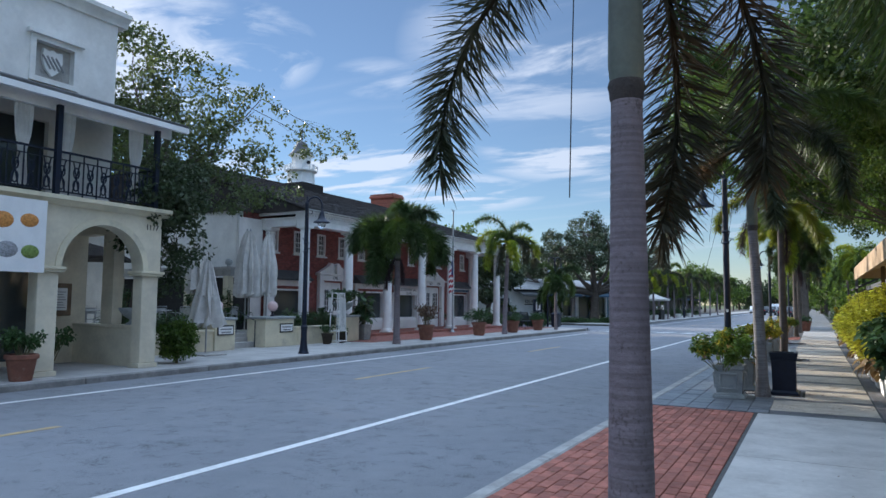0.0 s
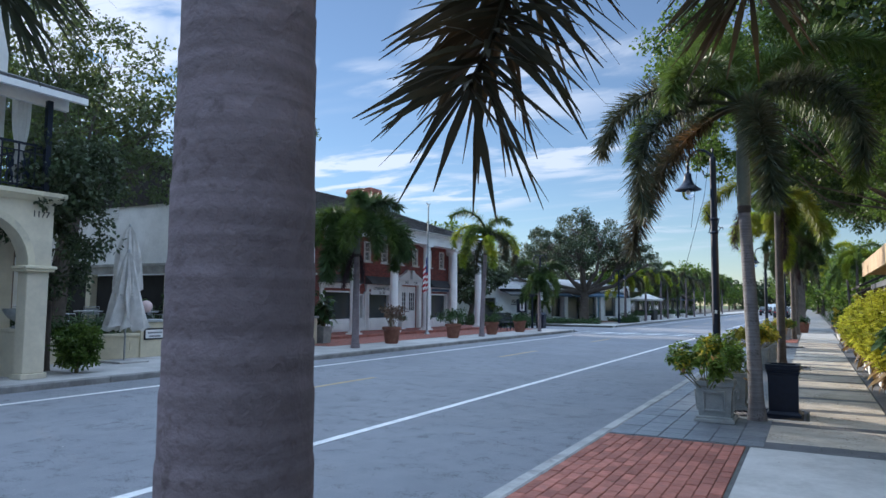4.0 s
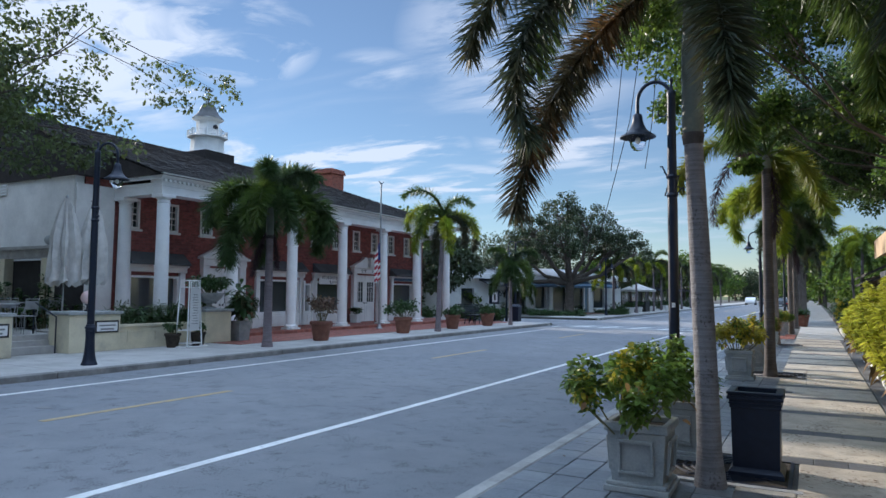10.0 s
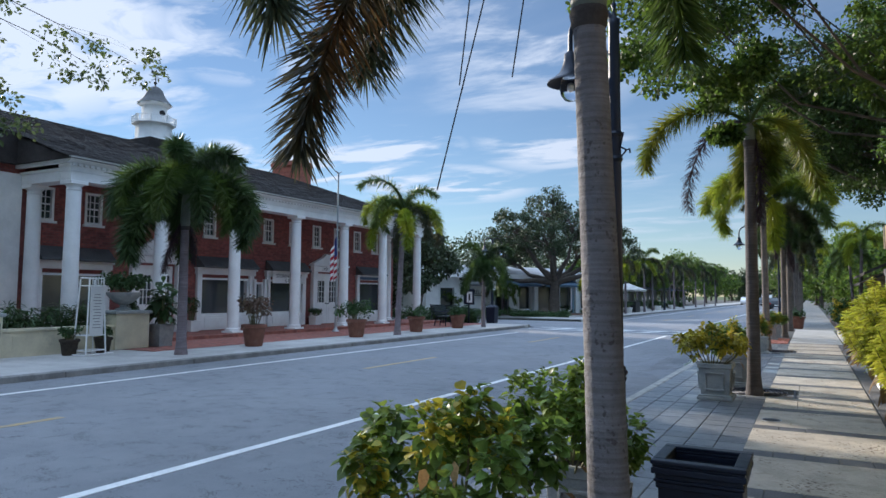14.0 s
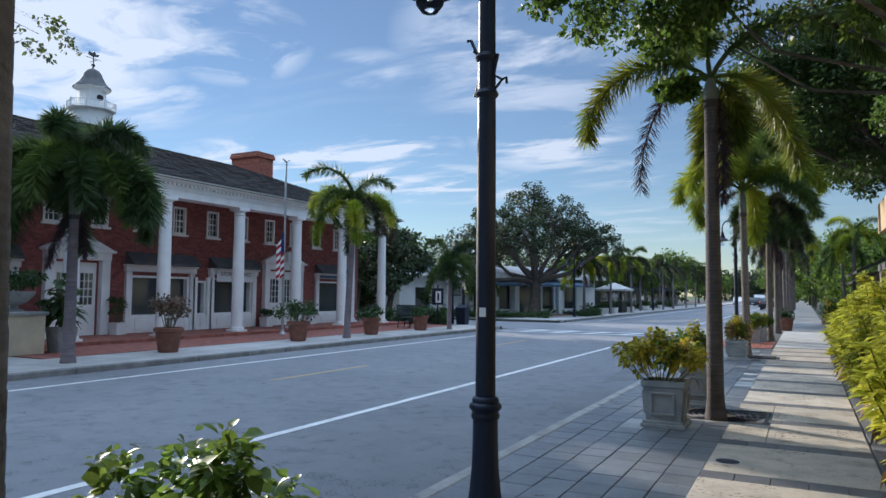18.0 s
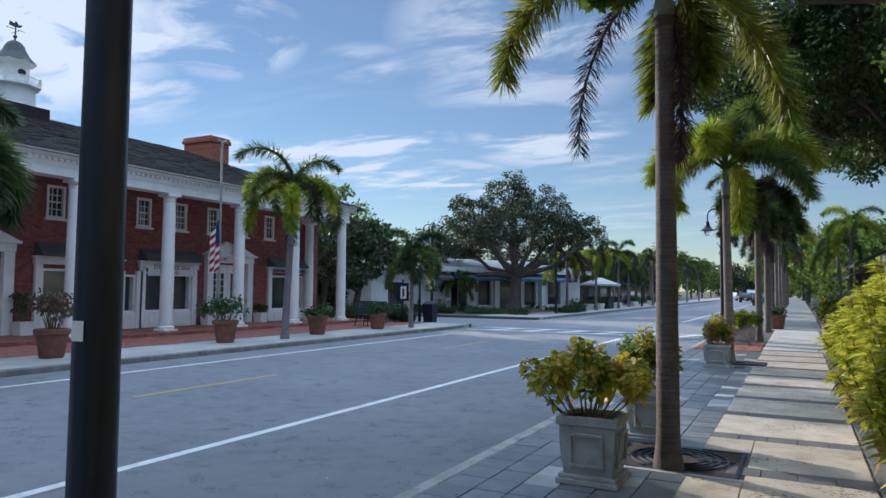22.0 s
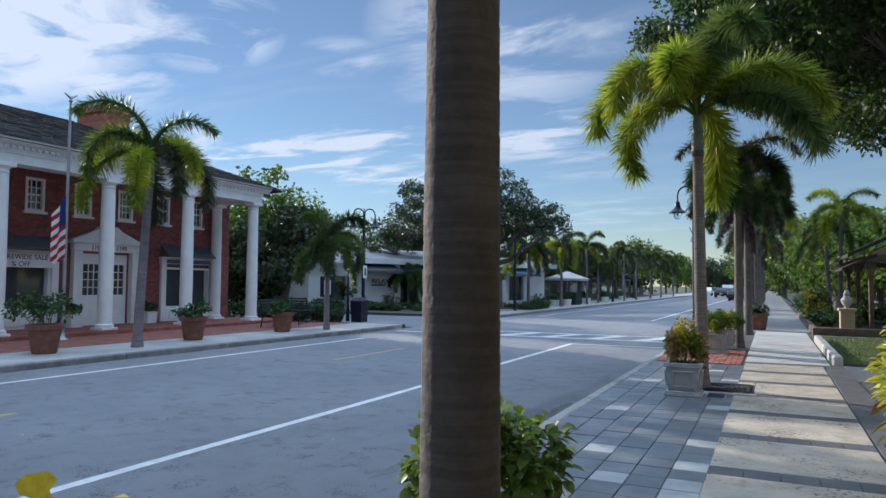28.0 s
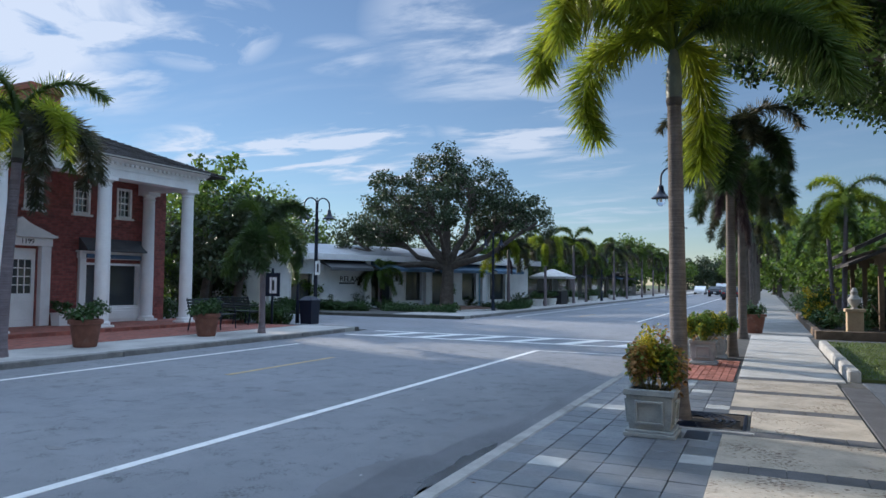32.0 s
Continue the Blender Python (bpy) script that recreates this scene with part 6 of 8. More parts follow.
# garden pavilion with posts, gable and lattice
pv = thing("garden_pavilion", "weathered timber garden pavilion with gabled roofs and lattice rails", "pavilion", (5.5, 49, 0))
for x in (3.4, 5.0, 6.6, 8.2):
    for y in (46.8, 50.5, 54.2):
        part("post", Shape().box(x - 5.5 - .07, x - 5.5 + .07, y - 49 - .07, y - 49 + .07, 0, 2.35, .01), WOOD, pv)
        part("brace", Shape().box(x - 5.5 - .16, x - 5.5 + .16, y - 49 - .05, y - 49 + .05, 2.1, 2.35, .02), WOOD, pv)
part("beam", Shape().box(-2.3, 3.0, -2.35, -2.2, 2.35, 2.55).box(-2.3, 3.0, 5.1, 5.25, 2.35, 2.55).box(-2.3, -2.15, -2.2, 5.1, 2.35, 2.55), WOOD, pv)
part("roof", Shape().extrude([(-2.8, 2.5), (.4, 4.1), (3.4, 2.5), (3.4, 2.62), (.4, 4.25), (-2.8, 2.62)], "y", -2.7, 5.6), SHINGLE, pv, "grey shingled gable roof")
part("gable_board", Shape().extrude([(-2.2, 2.6), (.4, 3.95), (2.9, 2.6)], "y", -2.3, -2.2), TAN, pv)
part("porch_roof", Shape().extrude([(-3.0, 2.05), (-2.0, 2.5), (-2.0, 2.6), (-3.0, 2.13)], "y", -3.0, 5.6), SHINGLE, pv)
for j, y in enumerate((-2.28, 1.5)):
    for z in (.35, .85):
        part("rail", Shape().box(-2.1, 2.7, y - .03, y + .03, z, z + .06), WOOD, pv)
    for i in range(16):
        part("slat", Shape().box(-.018, .018, -.012, .012, 0, .62), WOOD, pv, at=pose(-2.0 + i * .3, y, .37, 0, 32 if i % 2 else -32, 0))
YFLOWER = mat("yellow_blossom", (0.62, 0.44, 0.02), 0.6, var=.2, scale=6, bump=0, trans=.3, island=.3)
yb = thing("flowering_bush", "bush covered in yellow flowers in the garden bed", "bush", (2.05, 51.3, .14))
part("stem", Shape().tube([(0, 0, 0), (.05, 0, .6)], [.03, .01], 6), STEM, yb)
part("foliage", leaf_cloud("foliage", [(R.uniform(-.4, .4), R.uniform(-.8, .8), R.uniform(.15, 1.1)) for _ in range(40)], [.2] * 40, 40, .1, LEAF, np.random.default_rng(91)), LEAF, yb)["kind"] = "stuff"
part("blossom", leaf_cloud("blossom", [(R.uniform(-.48, .45), R.uniform(-.9, .85), R.uniform(.2, 1.2)) for _ in range(70)], [.12] * 70, 22, .08, YFLOWER, np.random.default_rng(92)), YFLOWER, yb, "clustered yellow flowers")["kind"] = "stuff"
gp = thing("garden_pier", "stone garden pier with an urn finial", "pier", (2.55, 45.2, 0))
part("pier", Shape().box(-.2, .2, -.2, .2, 0, .75, .015).box(-.25, .25, -.25, .25, .75, .83, .01), TAN, gp)
part("urn", Shape().lathe([(.1, .83), (.06, .88), (.15, 1.0), (.17, 1.1), (.08, 1.22), (.1, 1.3), (.03, 1.42)], 14), KERB, gp)

# thin wires hanging from the palms and the canopy
def wire(pts, label="thin dark wire hanging from the palm crown"):
    w_ = thing("hanging_wire", label, "wire", pts[0], "hanging wires")
    part("strand", Shape().tube([tuple(Vector(q) - Vector(pts[0])) for q in pts], .0035, 4), INK, w_)


wire([(-.55, 4.16, 3.3), (-.57, 4.16, 2.6), (-.583, 4.156, 2.03)])
wire([(-.70, 13.0, 3.9), (-.84, 13.0, 2.95), (-1.1, 13.0, 2.0)])
wire([(-.62, 13.1, 3.6), (-.68, 13.1, 2.93), (-.74, 13.1, 2.55)])
wire([(-.90, 13.1, 3.7), (-.98, 13.1, 2.95), (-1.03, 13.1, 2.55)])

# ---------------------------------------------------------------- house with the arcade and balcony
HX, UX = -12.4, -14.3
house = thing("arcade_house", "cream stucco house with an arcade, iron balcony and tall parapet", "building", (-16, 5, 0))


def hp(name, shape, material, label="", parent=None, smooth=40):
    shape.v = [(x + 16, y - 5, z) for x, y, z in shape.v]
    return part(name, shape, material, parent or house, label, smooth)


ARCHES = [(8.85, 10.7), (6.55, 8.4), (4.25, 6.1), (1.95, 3.8), (-.35, 1.5), (-2.65, -.8)]
aw = Shape()
SPR = 2.1


def arch_wall(s, x0, x1, a, b, top):
    """The wall over one arch between a and b, from the springing up to top."""
    c, r = (a + b) / 2, (b - a) / 2
    pts = [(c + r * math.cos(math.pi * i / 16), SPR + r * math.sin(math.pi * i / 16)) for i in range(17)]
    n = len(s.v)
    s.v += [(x, y, z) for x in (x0, x1) for y, z0 in pts for z in (z0, top)]
    for i in range(16):
        p, q = n + 2 * i, n + 34 + 2 * i
        s.f += [(p, p + 2, p + 3, p + 1), (q, q + 1, q + 3, q + 2), (p, q, q + 2, p + 2), (p + 1, p + 3, q + 3, q + 1)]
    s.f += [(n, n + 1, n + 35, n + 34), (n + 32, n + 66, n + 67, n + 33)]


for a, b in ARCHES:
    aw = Shape()
    arch_wall(aw, HX - .35, HX, a, b, 3.32)
    hp("arch", aw, CREAM, "round arch of cream stucco")
edges = [11.15] + [v for a, b in ARCHES for v in (b, a)] + [-3.2]
for hi, lo in zip(edges[::2], edges[1::2]):
    hp("spandrel", Shape().box(HX - .35, HX, lo, hi, SPR, 3.32), CREAM)
for hi, lo in zip(edges[::2], edges[1::2]):
    hp("pillar", Shape().box(HX - .36, HX + .01, lo - .02, hi + .02, FZ, .1, .01).box(HX - .33, HX - .02, lo + .02, hi - .02, .1, 2.0, .012), CREAM)
    hp("capital", Shape().box(HX - .38, HX + .05, lo - .05, hi + .05, 2.0, 2.05, .01).box(HX - .40, HX + .08, lo - .08, hi + .08, 2.05, 2.11, .01), BUFF)
for a, b in ARCHES:
    c, r = (a + b) / 2, (b - a) / 2
    s = Shape()
    pr = [[(HX + .0, c + (r + d) * math.cos(math.pi * i / 16), SPR + (r + d) * math.sin(math.pi * i / 16)) for i in range(17)] for d in (0, .13)]
    pf_ = [[(HX + .03, y, z) for _, y, z in q] for q in pr]
    for i in range(16):
        s.rings([[pr[0][i], pr[0][i + 1], pr[1][i + 1], pr[1][i]], [pf_[0][i], pf_[0][i + 1], pf_[1][i + 1], pf_[1][i]]])
    hp("arch_moulding", s, BUFF)
hp("cornice", Shape().extrude([(HX - .35, 3.32), (HX + .05, 3.32), (HX + .1, 3.38), (HX + .18, 3.42), (HX + .18, 3.5), (HX - .35, 3.5)], "y", -3.2, 11.3), BUFF, "moulded cream cornice")
hp("balcony_floor", Shape().box(-15.0, HX - .35, -3.2, 11.15, 3.34, 3.5), CREAM)
hp("side_wall", Shape().box(-15.0, HX - .36, 10.86, 11.12, 0, .85).box(-15.0, HX - .36, 10.83, 11.14, .85, .92, .01), CREAM, "low cream wall closing the arcade end")
hp("side_pier", Shape().box(-14.0, -13.6, 10.86, 11.12, .92, 3.0), CREAM)
hp("side_return", Shape().box(-15.0, HX - .36, 10.8, 11.14, 3.0, 3.33), CREAM)
# ground floor wall within the arcade
gw = Shape()
wall_with_holes(gw, -15.3, -15.0, -3.2, 11.15, 0, 3.34, [(8.3, 10.2, .1, 2.5), (5.4, 7.9, .1, 2.5), (2.6, 5.0, .1, 2.5), (-.2, 2.2, .1, 2.5)])
gw.box(-24, -15.3, 10.85, 11.15, 0, 8.2).box(-24, -15.3, -3.2, -2.9, 0, 8.2).box(-24, -23.7, -2.9, 10.85, 0, 8.2)
hp("inner_wall", gw, CREAM)
for a, b, z0 in ((8.3, 10.2, .1), (5.4, 7.9, .1), (2.6, 5.0, .1), (-.2, 2.2, .1)):
    wn = hp("window", Shape().box(-15.2, -14.96, a - .08, a, z0, 2.58).box(-15.2, -14.96, b, b + .08, z0, 2.58).box(-15.2, -14.96, a, b, 2.5, 2.58), WOOD, "dark framed opening")
    hp("pane", Shape().box(-15.18, -15.16, a, b, z0, 2.5), WINDOW, "", wn)
mb = hp("menu_board", Shape().box(-14.99, -14.94, 10.25, 10.75, 1.1, 1.85, .008), WOOD, "framed menu on the wall")
hp("menu_sheet", Shape().box(-14.94, -14.936, 10.36, 10.64, 1.22, 1.74), PAPER, "", mb)
for k in range(7):
    hp("menu_line", Shape().box(-14.936, -14.934, 10.4, 10.6 - .03 * (k % 3), 1.28 + k * .06, 1.295 + k * .06), GREYINK, "", mb)
# upper wall with cornice and crest
uw = Shape()
wall_with_holes(uw, UX - .3, UX, -3.2, 11.17, 3.5, 8.15, [(9.2, 10.08, 6.35, 7.15), (8.3, 9.6, 3.5, 5.4), (5.2, 6.5, 3.5, 5.4), (2.0, 3.3, 3.5, 5.4)])
hp("upper_wall", uw, STUCCO, "pale stucco upper wall")
hp("upper_side_wall", Shape().box(-24, UX - .3, 11.16, 11.17, 3.5, 8.15), STUCCO)
hp("parapet_cornice", Shape().extrude([(UX - .3, 8.15), (UX + .06, 8.15), (UX + .1, 8.28), (UX + .22, 8.36), (UX + .22, 8.46), (UX - .3, 8.46)], "y", -3.4, 11.4), STUCCO, "moulded parapet cornice")
hp("flat_roof", Shape().box(-24, UX - .3, -3.2, 11.3, 8.1, 8.2), SHINGLE)
for a, b in ((8.3, 9.6), (5.2, 6.5), (2.0, 3.3)):
    hp("balcony_door", Shape().box(UX - .2, UX - .15, a, b, 3.5, 5.4), WINDOW, "dark glazed balcony door")
cr = hp("crest_panel", Shape().box(UX - .2, UX - .12, 9.2, 10.08, 6.35, 7.15), KERB, "recessed stone panel with a shield relief")
hp("crest_frame", Shape().box(UX - .02, UX + .06, 9.08, 9.2, 6.23, 7.27).box(UX - .02, UX + .06, 10.08, 10.2, 6.23, 7.27).box(UX - .02, UX + .06, 9.2, 10.08, 7.15, 7.27).box(UX - .02, UX + .06, 9.2, 10.08, 6.23, 6.35).box(UX - .02, UX + .14, 9.0, 10.28, 7.27, 7.36), STUCCO, "", cr)
shd = [(9.64 + .27 * x, 6.75 + .3 * z) for x, z in ((-.8, 1), (-.3, .85), (0, 1.05), (.3, .85), (.8, 1), (.85, .2), (.6, -.5), (0, -1), (-.6, -.5), (-.85, .2))]
hp("shield", Shape().extrude(shd, "x", UX - .12, UX - .05), PAPER, "pale shield relief", cr)
for k in range(4):
    sl = Shape().box(0, .012, -.022, .022, -.17, .17)
    sl.v = [tuple(pose(UX - .05, 9.5 + k * .1, 6.75, 35, 0, 0) @ Vector(p)) for p in sl.v]
    hp("shield_band", sl, GREYINK, "", cr)
# balcony roof, posts, rails, curtains
hp("balcony_roof", Shape().extrude([(UX, 6.22), (UX, 6.1), (-12.05, 5.4), (-12.05, 5.48)], "y", -3.3, 11.5), COPPER, "thin sloping balcony roof")
hp("fascia", Shape().box(-12.12, -12.04, -3.3, 11.5, 5.3, 5.42).box(-12.6, -12.5, -3.3, 11.4, 5.2, 5.42), WHITE)
for k in range(24):
    hp("rafter", Shape().extrude([(UX, 6.08), (UX, 5.98), (-12.14, 5.3), (-12.14, 5.38)], "y", -3.0 + k * .62, -2.94 + k * .62), WHITE)
for y in (10.98, 8.7, 6.3, 3.9, 1.5, -.9):
    hp("post", Shape().box(HX - .1, HX, y - .05, y + .05, 3.5, 5.3), BLACK)
rail = Shape().box(HX - .07, HX - .02, -3.0, 10.93, 4.36, 4.4).box(HX - .06, HX - .03, -3.0, 10.93, 3.58, 3.61).box(HX - .06, HX - .03, -3.0, 10.93, 4.22, 4.24)
hp("handrail", rail, BLACK, "black iron balcony rail")
for k in range(92):
    y = -2.9 + k * .15
    if k % 2:
        b_ = Shape().box(HX - .053, HX - .037, y - .013, y + .013, 3.5, 4.36)
    else:
        b_ = Shape()
        for z in (3.75, 4.0):
            pts = [(HX - .045, y + .06 * math.sin(i * .62), z + .11 * math.cos(i * .62)) for i in range(11)]
            b_.tube(pts, .016, 5)
        b_.tube([(HX - .045, y - .07, 3.6), (HX - .045, y + .07, 4.22)], .014, 5).tube([(HX - .045, y + .07, 3.6), (HX - .045, y - .07, 4.22)], .014, 5)
    hp("baluster", b_, BLACK)
hp("side_rail", Shape().box(UX, HX - .07, 10.92, 10.96, 4.36, 4.4).box(UX, HX - .07, 10.92, 10.96, 3.58, 3.61), BLACK)


def curtain(y, w=.3):
    s = Shape()
    rings = []
    for j in range(6):
        z = 5.25 - j * .32
        pinch = 1 - .55 * math.exp(-((j - 3.3) ** 2) / 1.2)
        rings.append([(HX - .22 + .035 * math.sin(i * 1.9 + j * .3), y + w * pinch * (i / 14 - .5), z) for i in range(15)])
    back = [[(x - .012, yy, z) for x, yy, z in r] for r in rings]
    for r0, r1 in ((rings, back),):
        s.rings(r0, False, False, closed=False)
        s.rings(r1, False, False, closed=False)
    hp("curtain", s, CURTAIN, "white tied-back curtain", smooth="all")


for y in (10.55, 8.95, 8.1, 6.6, 5.9, 4.2, 3.5):
    curtain(y, .34)
text_part("1177", .17, INK, house, Matrix.Translation((HX + 16 + .006, 10.9 - 5, 3.08)) @ pose(0, 0, 0, 90, 0, 90), label="small dark house number")
bn = thing("food_banner", "white vinyl banner with pictures of dishes on the arcade", "banner", (HX + .2, 7.5, 2.65))
part("sheet", Shape().box(-.006, .006, -.9, .9, -.68, .68), PAPER, bn)
FOOD = (mat("food_orange", (.55, .24, .06), .6, var=.3, scale=30, bump=0), mat("food_green", (.18, .25, .06), .6, var=.35, scale=30, bump=0), mat("food_grey", (.32, .32, .33), .6, var=.4, scale=30, bump=0))
for y, z, r_, m_ in ((.58, .28, .17, 0), (.62, -.3, .17, 1), (.2, -.28, .2, 2), (.1, .25, .2, 0), (-.4, .2, .2, 1), (-.45, -.3, .2, 0)):
    part("dish_picture", Shape().lathe([(r_, 0), (r_ * .96, .004)], 14, m=pose(.006, y, z, 0, 90, 0) @ Matrix.Diagonal((.75, 1, 1, 1))), FOOD[m_], bn)


def clay_pot(x, y, z, k=1.0, label="large tapered terracotta pot on the far pavement", group="terracotta pots", m_=None):
    m_ = m_ or TERRA
    p = thing("terracotta_pot", label, "plant pot", (x, y, z), group)
    part("body", Shape().lathe([(.22 * k, 0), (.235 * k, .02), (.31 * k, .5 * k), (.30 * k, .5 * k)], 20), m_, p)
    part("lip", Shape().lathe([(.30 * k, .48 * k), (.35 * k, .5 * k), (.355 * k, .58 * k), (.33 * k, .6 * k), (.29 * k, .59 * k), (.28 * k, .5 * k)], 20), m_, p)
    part("soil", Shape().lathe([(.28 * k, .44 * k), (.28 * k, .53 * k)], 16), SOIL, p)


def bushy(x, y, z, r_, h, seed, m_, label, n=700, leaf=.1, group="pot plants"):
    rng, rr = np.random.default_rng(seed), random.Random(seed)
    t = thing("pot_plant", label, "plant", (x, y, z), group)
    st, cs = Shape(), []
    for i in range(16):
        a, d = rr.uniform(0, 6.283), rr.random() ** .6
        top = Vector((r_ * d * math.cos(a), r_ * d * math.sin(a), h * rr.uniform(.45, 1)))
        st.tube([(top.x * .2, top.y * .2, -.05), (top.x * .6, top.y * .6, top.z * .55), top], [.012, .008, .004], 5)
        cs.append(top)
    part("stem", st, STEM, t)["kind"] = "stuff"
    part("foliage", leaf_cloud("foliage", cs, [r_ * .34] * len(cs), n // 16, leaf, m_, rng), m_, t)["kind"] = "stuff"
    return t


REDDISH = mat("reddish_leaf", (0.16, 0.10, 0.07), .5, var=.25, scale=4, bump=0, trans=.25, island=.4, alt=(.10, .12, .05), altfac=.5)
PALEFLOWER = mat("pale_blossom", (0.55, 0.50, 0.46), .6, var=.2, scale=6, bump=0, trans=.2, island=.3)
for i, (y, m_, lb, h, r_) in enumerate(((24.3, REDDISH, "bushy plant with reddish leaves in a terracotta pot", .75, .5), (29.15, LEAF_HEDGE, "spreading green plant with pale flowers in a terracotta pot", .6, .62), (33.15, LEAF_HEDGE, "low green plant in a terracotta pot", .4, .42), (36.7, LEAF_HEDGE, "low green plant in a terracotta pot", .36, .42))):
    clay_pot(-13.05, y, FZ, 1.0)
    p_ = bushy(-13.05, y, FZ + .52, r_, h, 500 + i, m_, lb)
    if i in (1, 2):
        part("blossom", leaf_cloud("blossom", [(R.uniform(-.45, .45), R.uniform(-.45, .45), R.uniform(.25, .6) * h / .6) for _ in range(14)], [.06] * 14, 6, .05, PALEFLOWER, np.random.default_rng(9 + i)), PALEFLOWER, p_, "small pale flowers")["kind"] = "stuff"
bushy(-13.2, 9.1, .0, .42, 1.0, 511, LEAF_HEDGE, "dark green bush standing inside the arcade", 900, .09)
ur_ = thing("urn", "wide stone bowl on the low arcade wall", "urn", (-13.05, 10.99, .92))
part("foot", Shape().lathe([(.14, 0), (.14, .03), (.07, .07), (.06, .12)], 14), STONE, ur_)
part("bowl", Shape().lathe([(.06, .12), (.2, .2), (.29, .33), (.3, .38), (.26, .38)], 18), STONE, ur_)
clay_pot(-12.15, 8.05, FZ, .8, "terracotta pot beside the arcade pillar")
bushy(-12.15, 8.05, FZ + .42, .34, .5, 510, LEAF_HEDGE, "rounded dark green bush in a terracotta pot", 900, .08)
gb = thing("round_bush", "clipped rounded green bush beside the house corner", "bush", (-12.75, 12.0, FZ), "")
part("stem", Shape().tube([(0, 0, 0), (.05, .05, .5)], [.04, .02], 6).tube([(0, 0, 0), (-.1, .1, .45)], [.03, .015], 6), STEM, gb)
rng = np.random.default_rng(44)
cs = unit(rng.normal(0, 1, (130, 3))) * rng.uniform(.55, 1, (130, 1)) * np.array([.42, .42, .48]) + np.array([0, 0, .55])
part("foliage", leaf_cloud("foliage", cs, [.13] * 130, 42, .07, LEAF, rng), LEAF, gb)["kind"] = "stuff"

# vine and tree between the houses
broad_tree("street_tree", "tall spreading tree with airy crown beside the arcade house", (-17.0, 14.0, 0), 10, .26,
           [(.2, -.6, 8.1, 1.5, 1.7, 1.5), (-.2, 1.6, 8.3, 1.5, 1.6, 1.2), (.3, .4, 6.3, 1.6, 2.0, 1.3), (.4, 3.0, 6.6, 1.4, 1.5, 1.2), (.6, 4.6, 5.6, 1.2, 1.2, .9), (.6, 2.2, 5.0, 1.5, 1.5, .8), (.2, 4.4, 8.2, 1.0, 1.2, .8), (.6, 7.2, 7.6, .7, 1.2, .7), (.6, 8.8, 8.0, .6, .9, .6), (-2.5, -.5, 7.0, 1.8, 1.8, 1.6), (-2.5, 3, 7.0, 1.8, 1.8, 1.4)],
           600, 30, .14, LEAF_AIRY, 210, .36, .40, (.2, .4), stout=.2, arch=.16)
broad_tree("vine", "leafy vine climbing the corner of the balcony", (-13.6, 11.9, FZ), 5, .06,
           [(.7, -.4, 3.7, .5, .7, .8), (.3, .1, 2.4, .4, .5, 1.1), (.1, .6, 4.3, .7, .9, .7), (.3, -.9, 3.1, .35, .6, .4), (1.1, -.7, 3.9, .35, .8, .8), (.9, .1, 3.0, .45, .5, .9)], 190, 44, .11, LEAF_OAK, 211, .3, .3, category="climbing plant")

# ---------------------------------------------------------------- patio
PX = -15.0
patio = thing("patio_wall", "low cream garden wall with square piers and cap stones", "garden wall", (PX, 17.5, 0))


def pp(name, shape, m_, label="", par=None):
    shape.v = [(x - PX, y - 17.5, z) for x, y, z in shape.v]
    return part(name, shape, m_, par or patio, label)


for y0, y1 in ((11.9, 15.2), (18.65, 21.4)):
    pp("wall_panel", Shape().box(PX - .25, PX, y0, y1, FZ, .56), BUFF)
    pp("wall_cap", Shape().box(PX - .29, PX + .04, y0, y1, .56, .63, .01), BUFF)
    for k in range(2):
        a, b = y0 + .25 + k * (y1 - y0) / 2, y0 - .25 + (k + 1) * (y1 - y0) / 2
        pp("panel_border", Shape().box(PX, PX + .012, a, b, .42, .45).box(PX, PX + .012, a, b, .18, .21).box(PX, PX + .012, a, a + .03, .21, .42).box(PX, PX + .012, b - .03, b, .21, .42), BUFF)
for y0, y1 in ((15.2, 16.0), (17.3, 18.65), (21.4, 22.4)):
    pp("pier", Shape().box(PX - .75, PX + .06, y0, y1, FZ, .9, .01), BUFF)
    pp("pier_cap", Shape().box(PX - .8, PX + .11, y0 - .05, y1 + .05, .9, .98, .012), STONE)
for y0 in (15.28, 17.95):
    sgn = pp("wall_sign", Shape().box(PX + .06, PX + .085, y0, y0 + .64, .45, .75, .004), INK, "dark framed name plate")
    pp("sign_face", Shape().box(PX + .085, PX + .09, y0 + .04, y0 + .6, .49, .71), PAPER, "", sgn)
    for k in range(2):
        pp("sign_bar", Shape().box(PX + .09, PX + .093, y0 + .1 + .04 * k, y0 + .54 - .04 * k, .61 - .09 * k, .65 - .09 * k), GREYINK, "", sgn)
for y0, k in ((15.6, 0), (17.99, 1)):
    gl = thing("globe_lamp", "pale frosted globe lamp on the garden pier", "lamp", (PX - .3, y0, .98), "globe lamps")
    part("stand", Shape().lathe([(.08, 0), (.08, .03), (.035, .06), (.035, .14), (.08, .17)], 12), BLACK, gl)
    part("globe", Shape().ball(.17, (0, 0, .33), 18, 12), PINKGLOBE, gl, smooth=60)
for k in range(3):
    pp("step", Shape().box(PX - .75 - .3 * k, PX - .4 - .3 * k, 16.0, 17.3, FZ, .17 + .13 * k, .008), CONCRETE)
for y0 in (16.1, 17.2):
    pp("handrail", Shape().tube([(PX - .3, y0, FZ), (PX - .3, y0, .85), (PX - 1.2, y0, 1.2), (PX - 1.2, y0, .4)], .018, 8), BLACK)
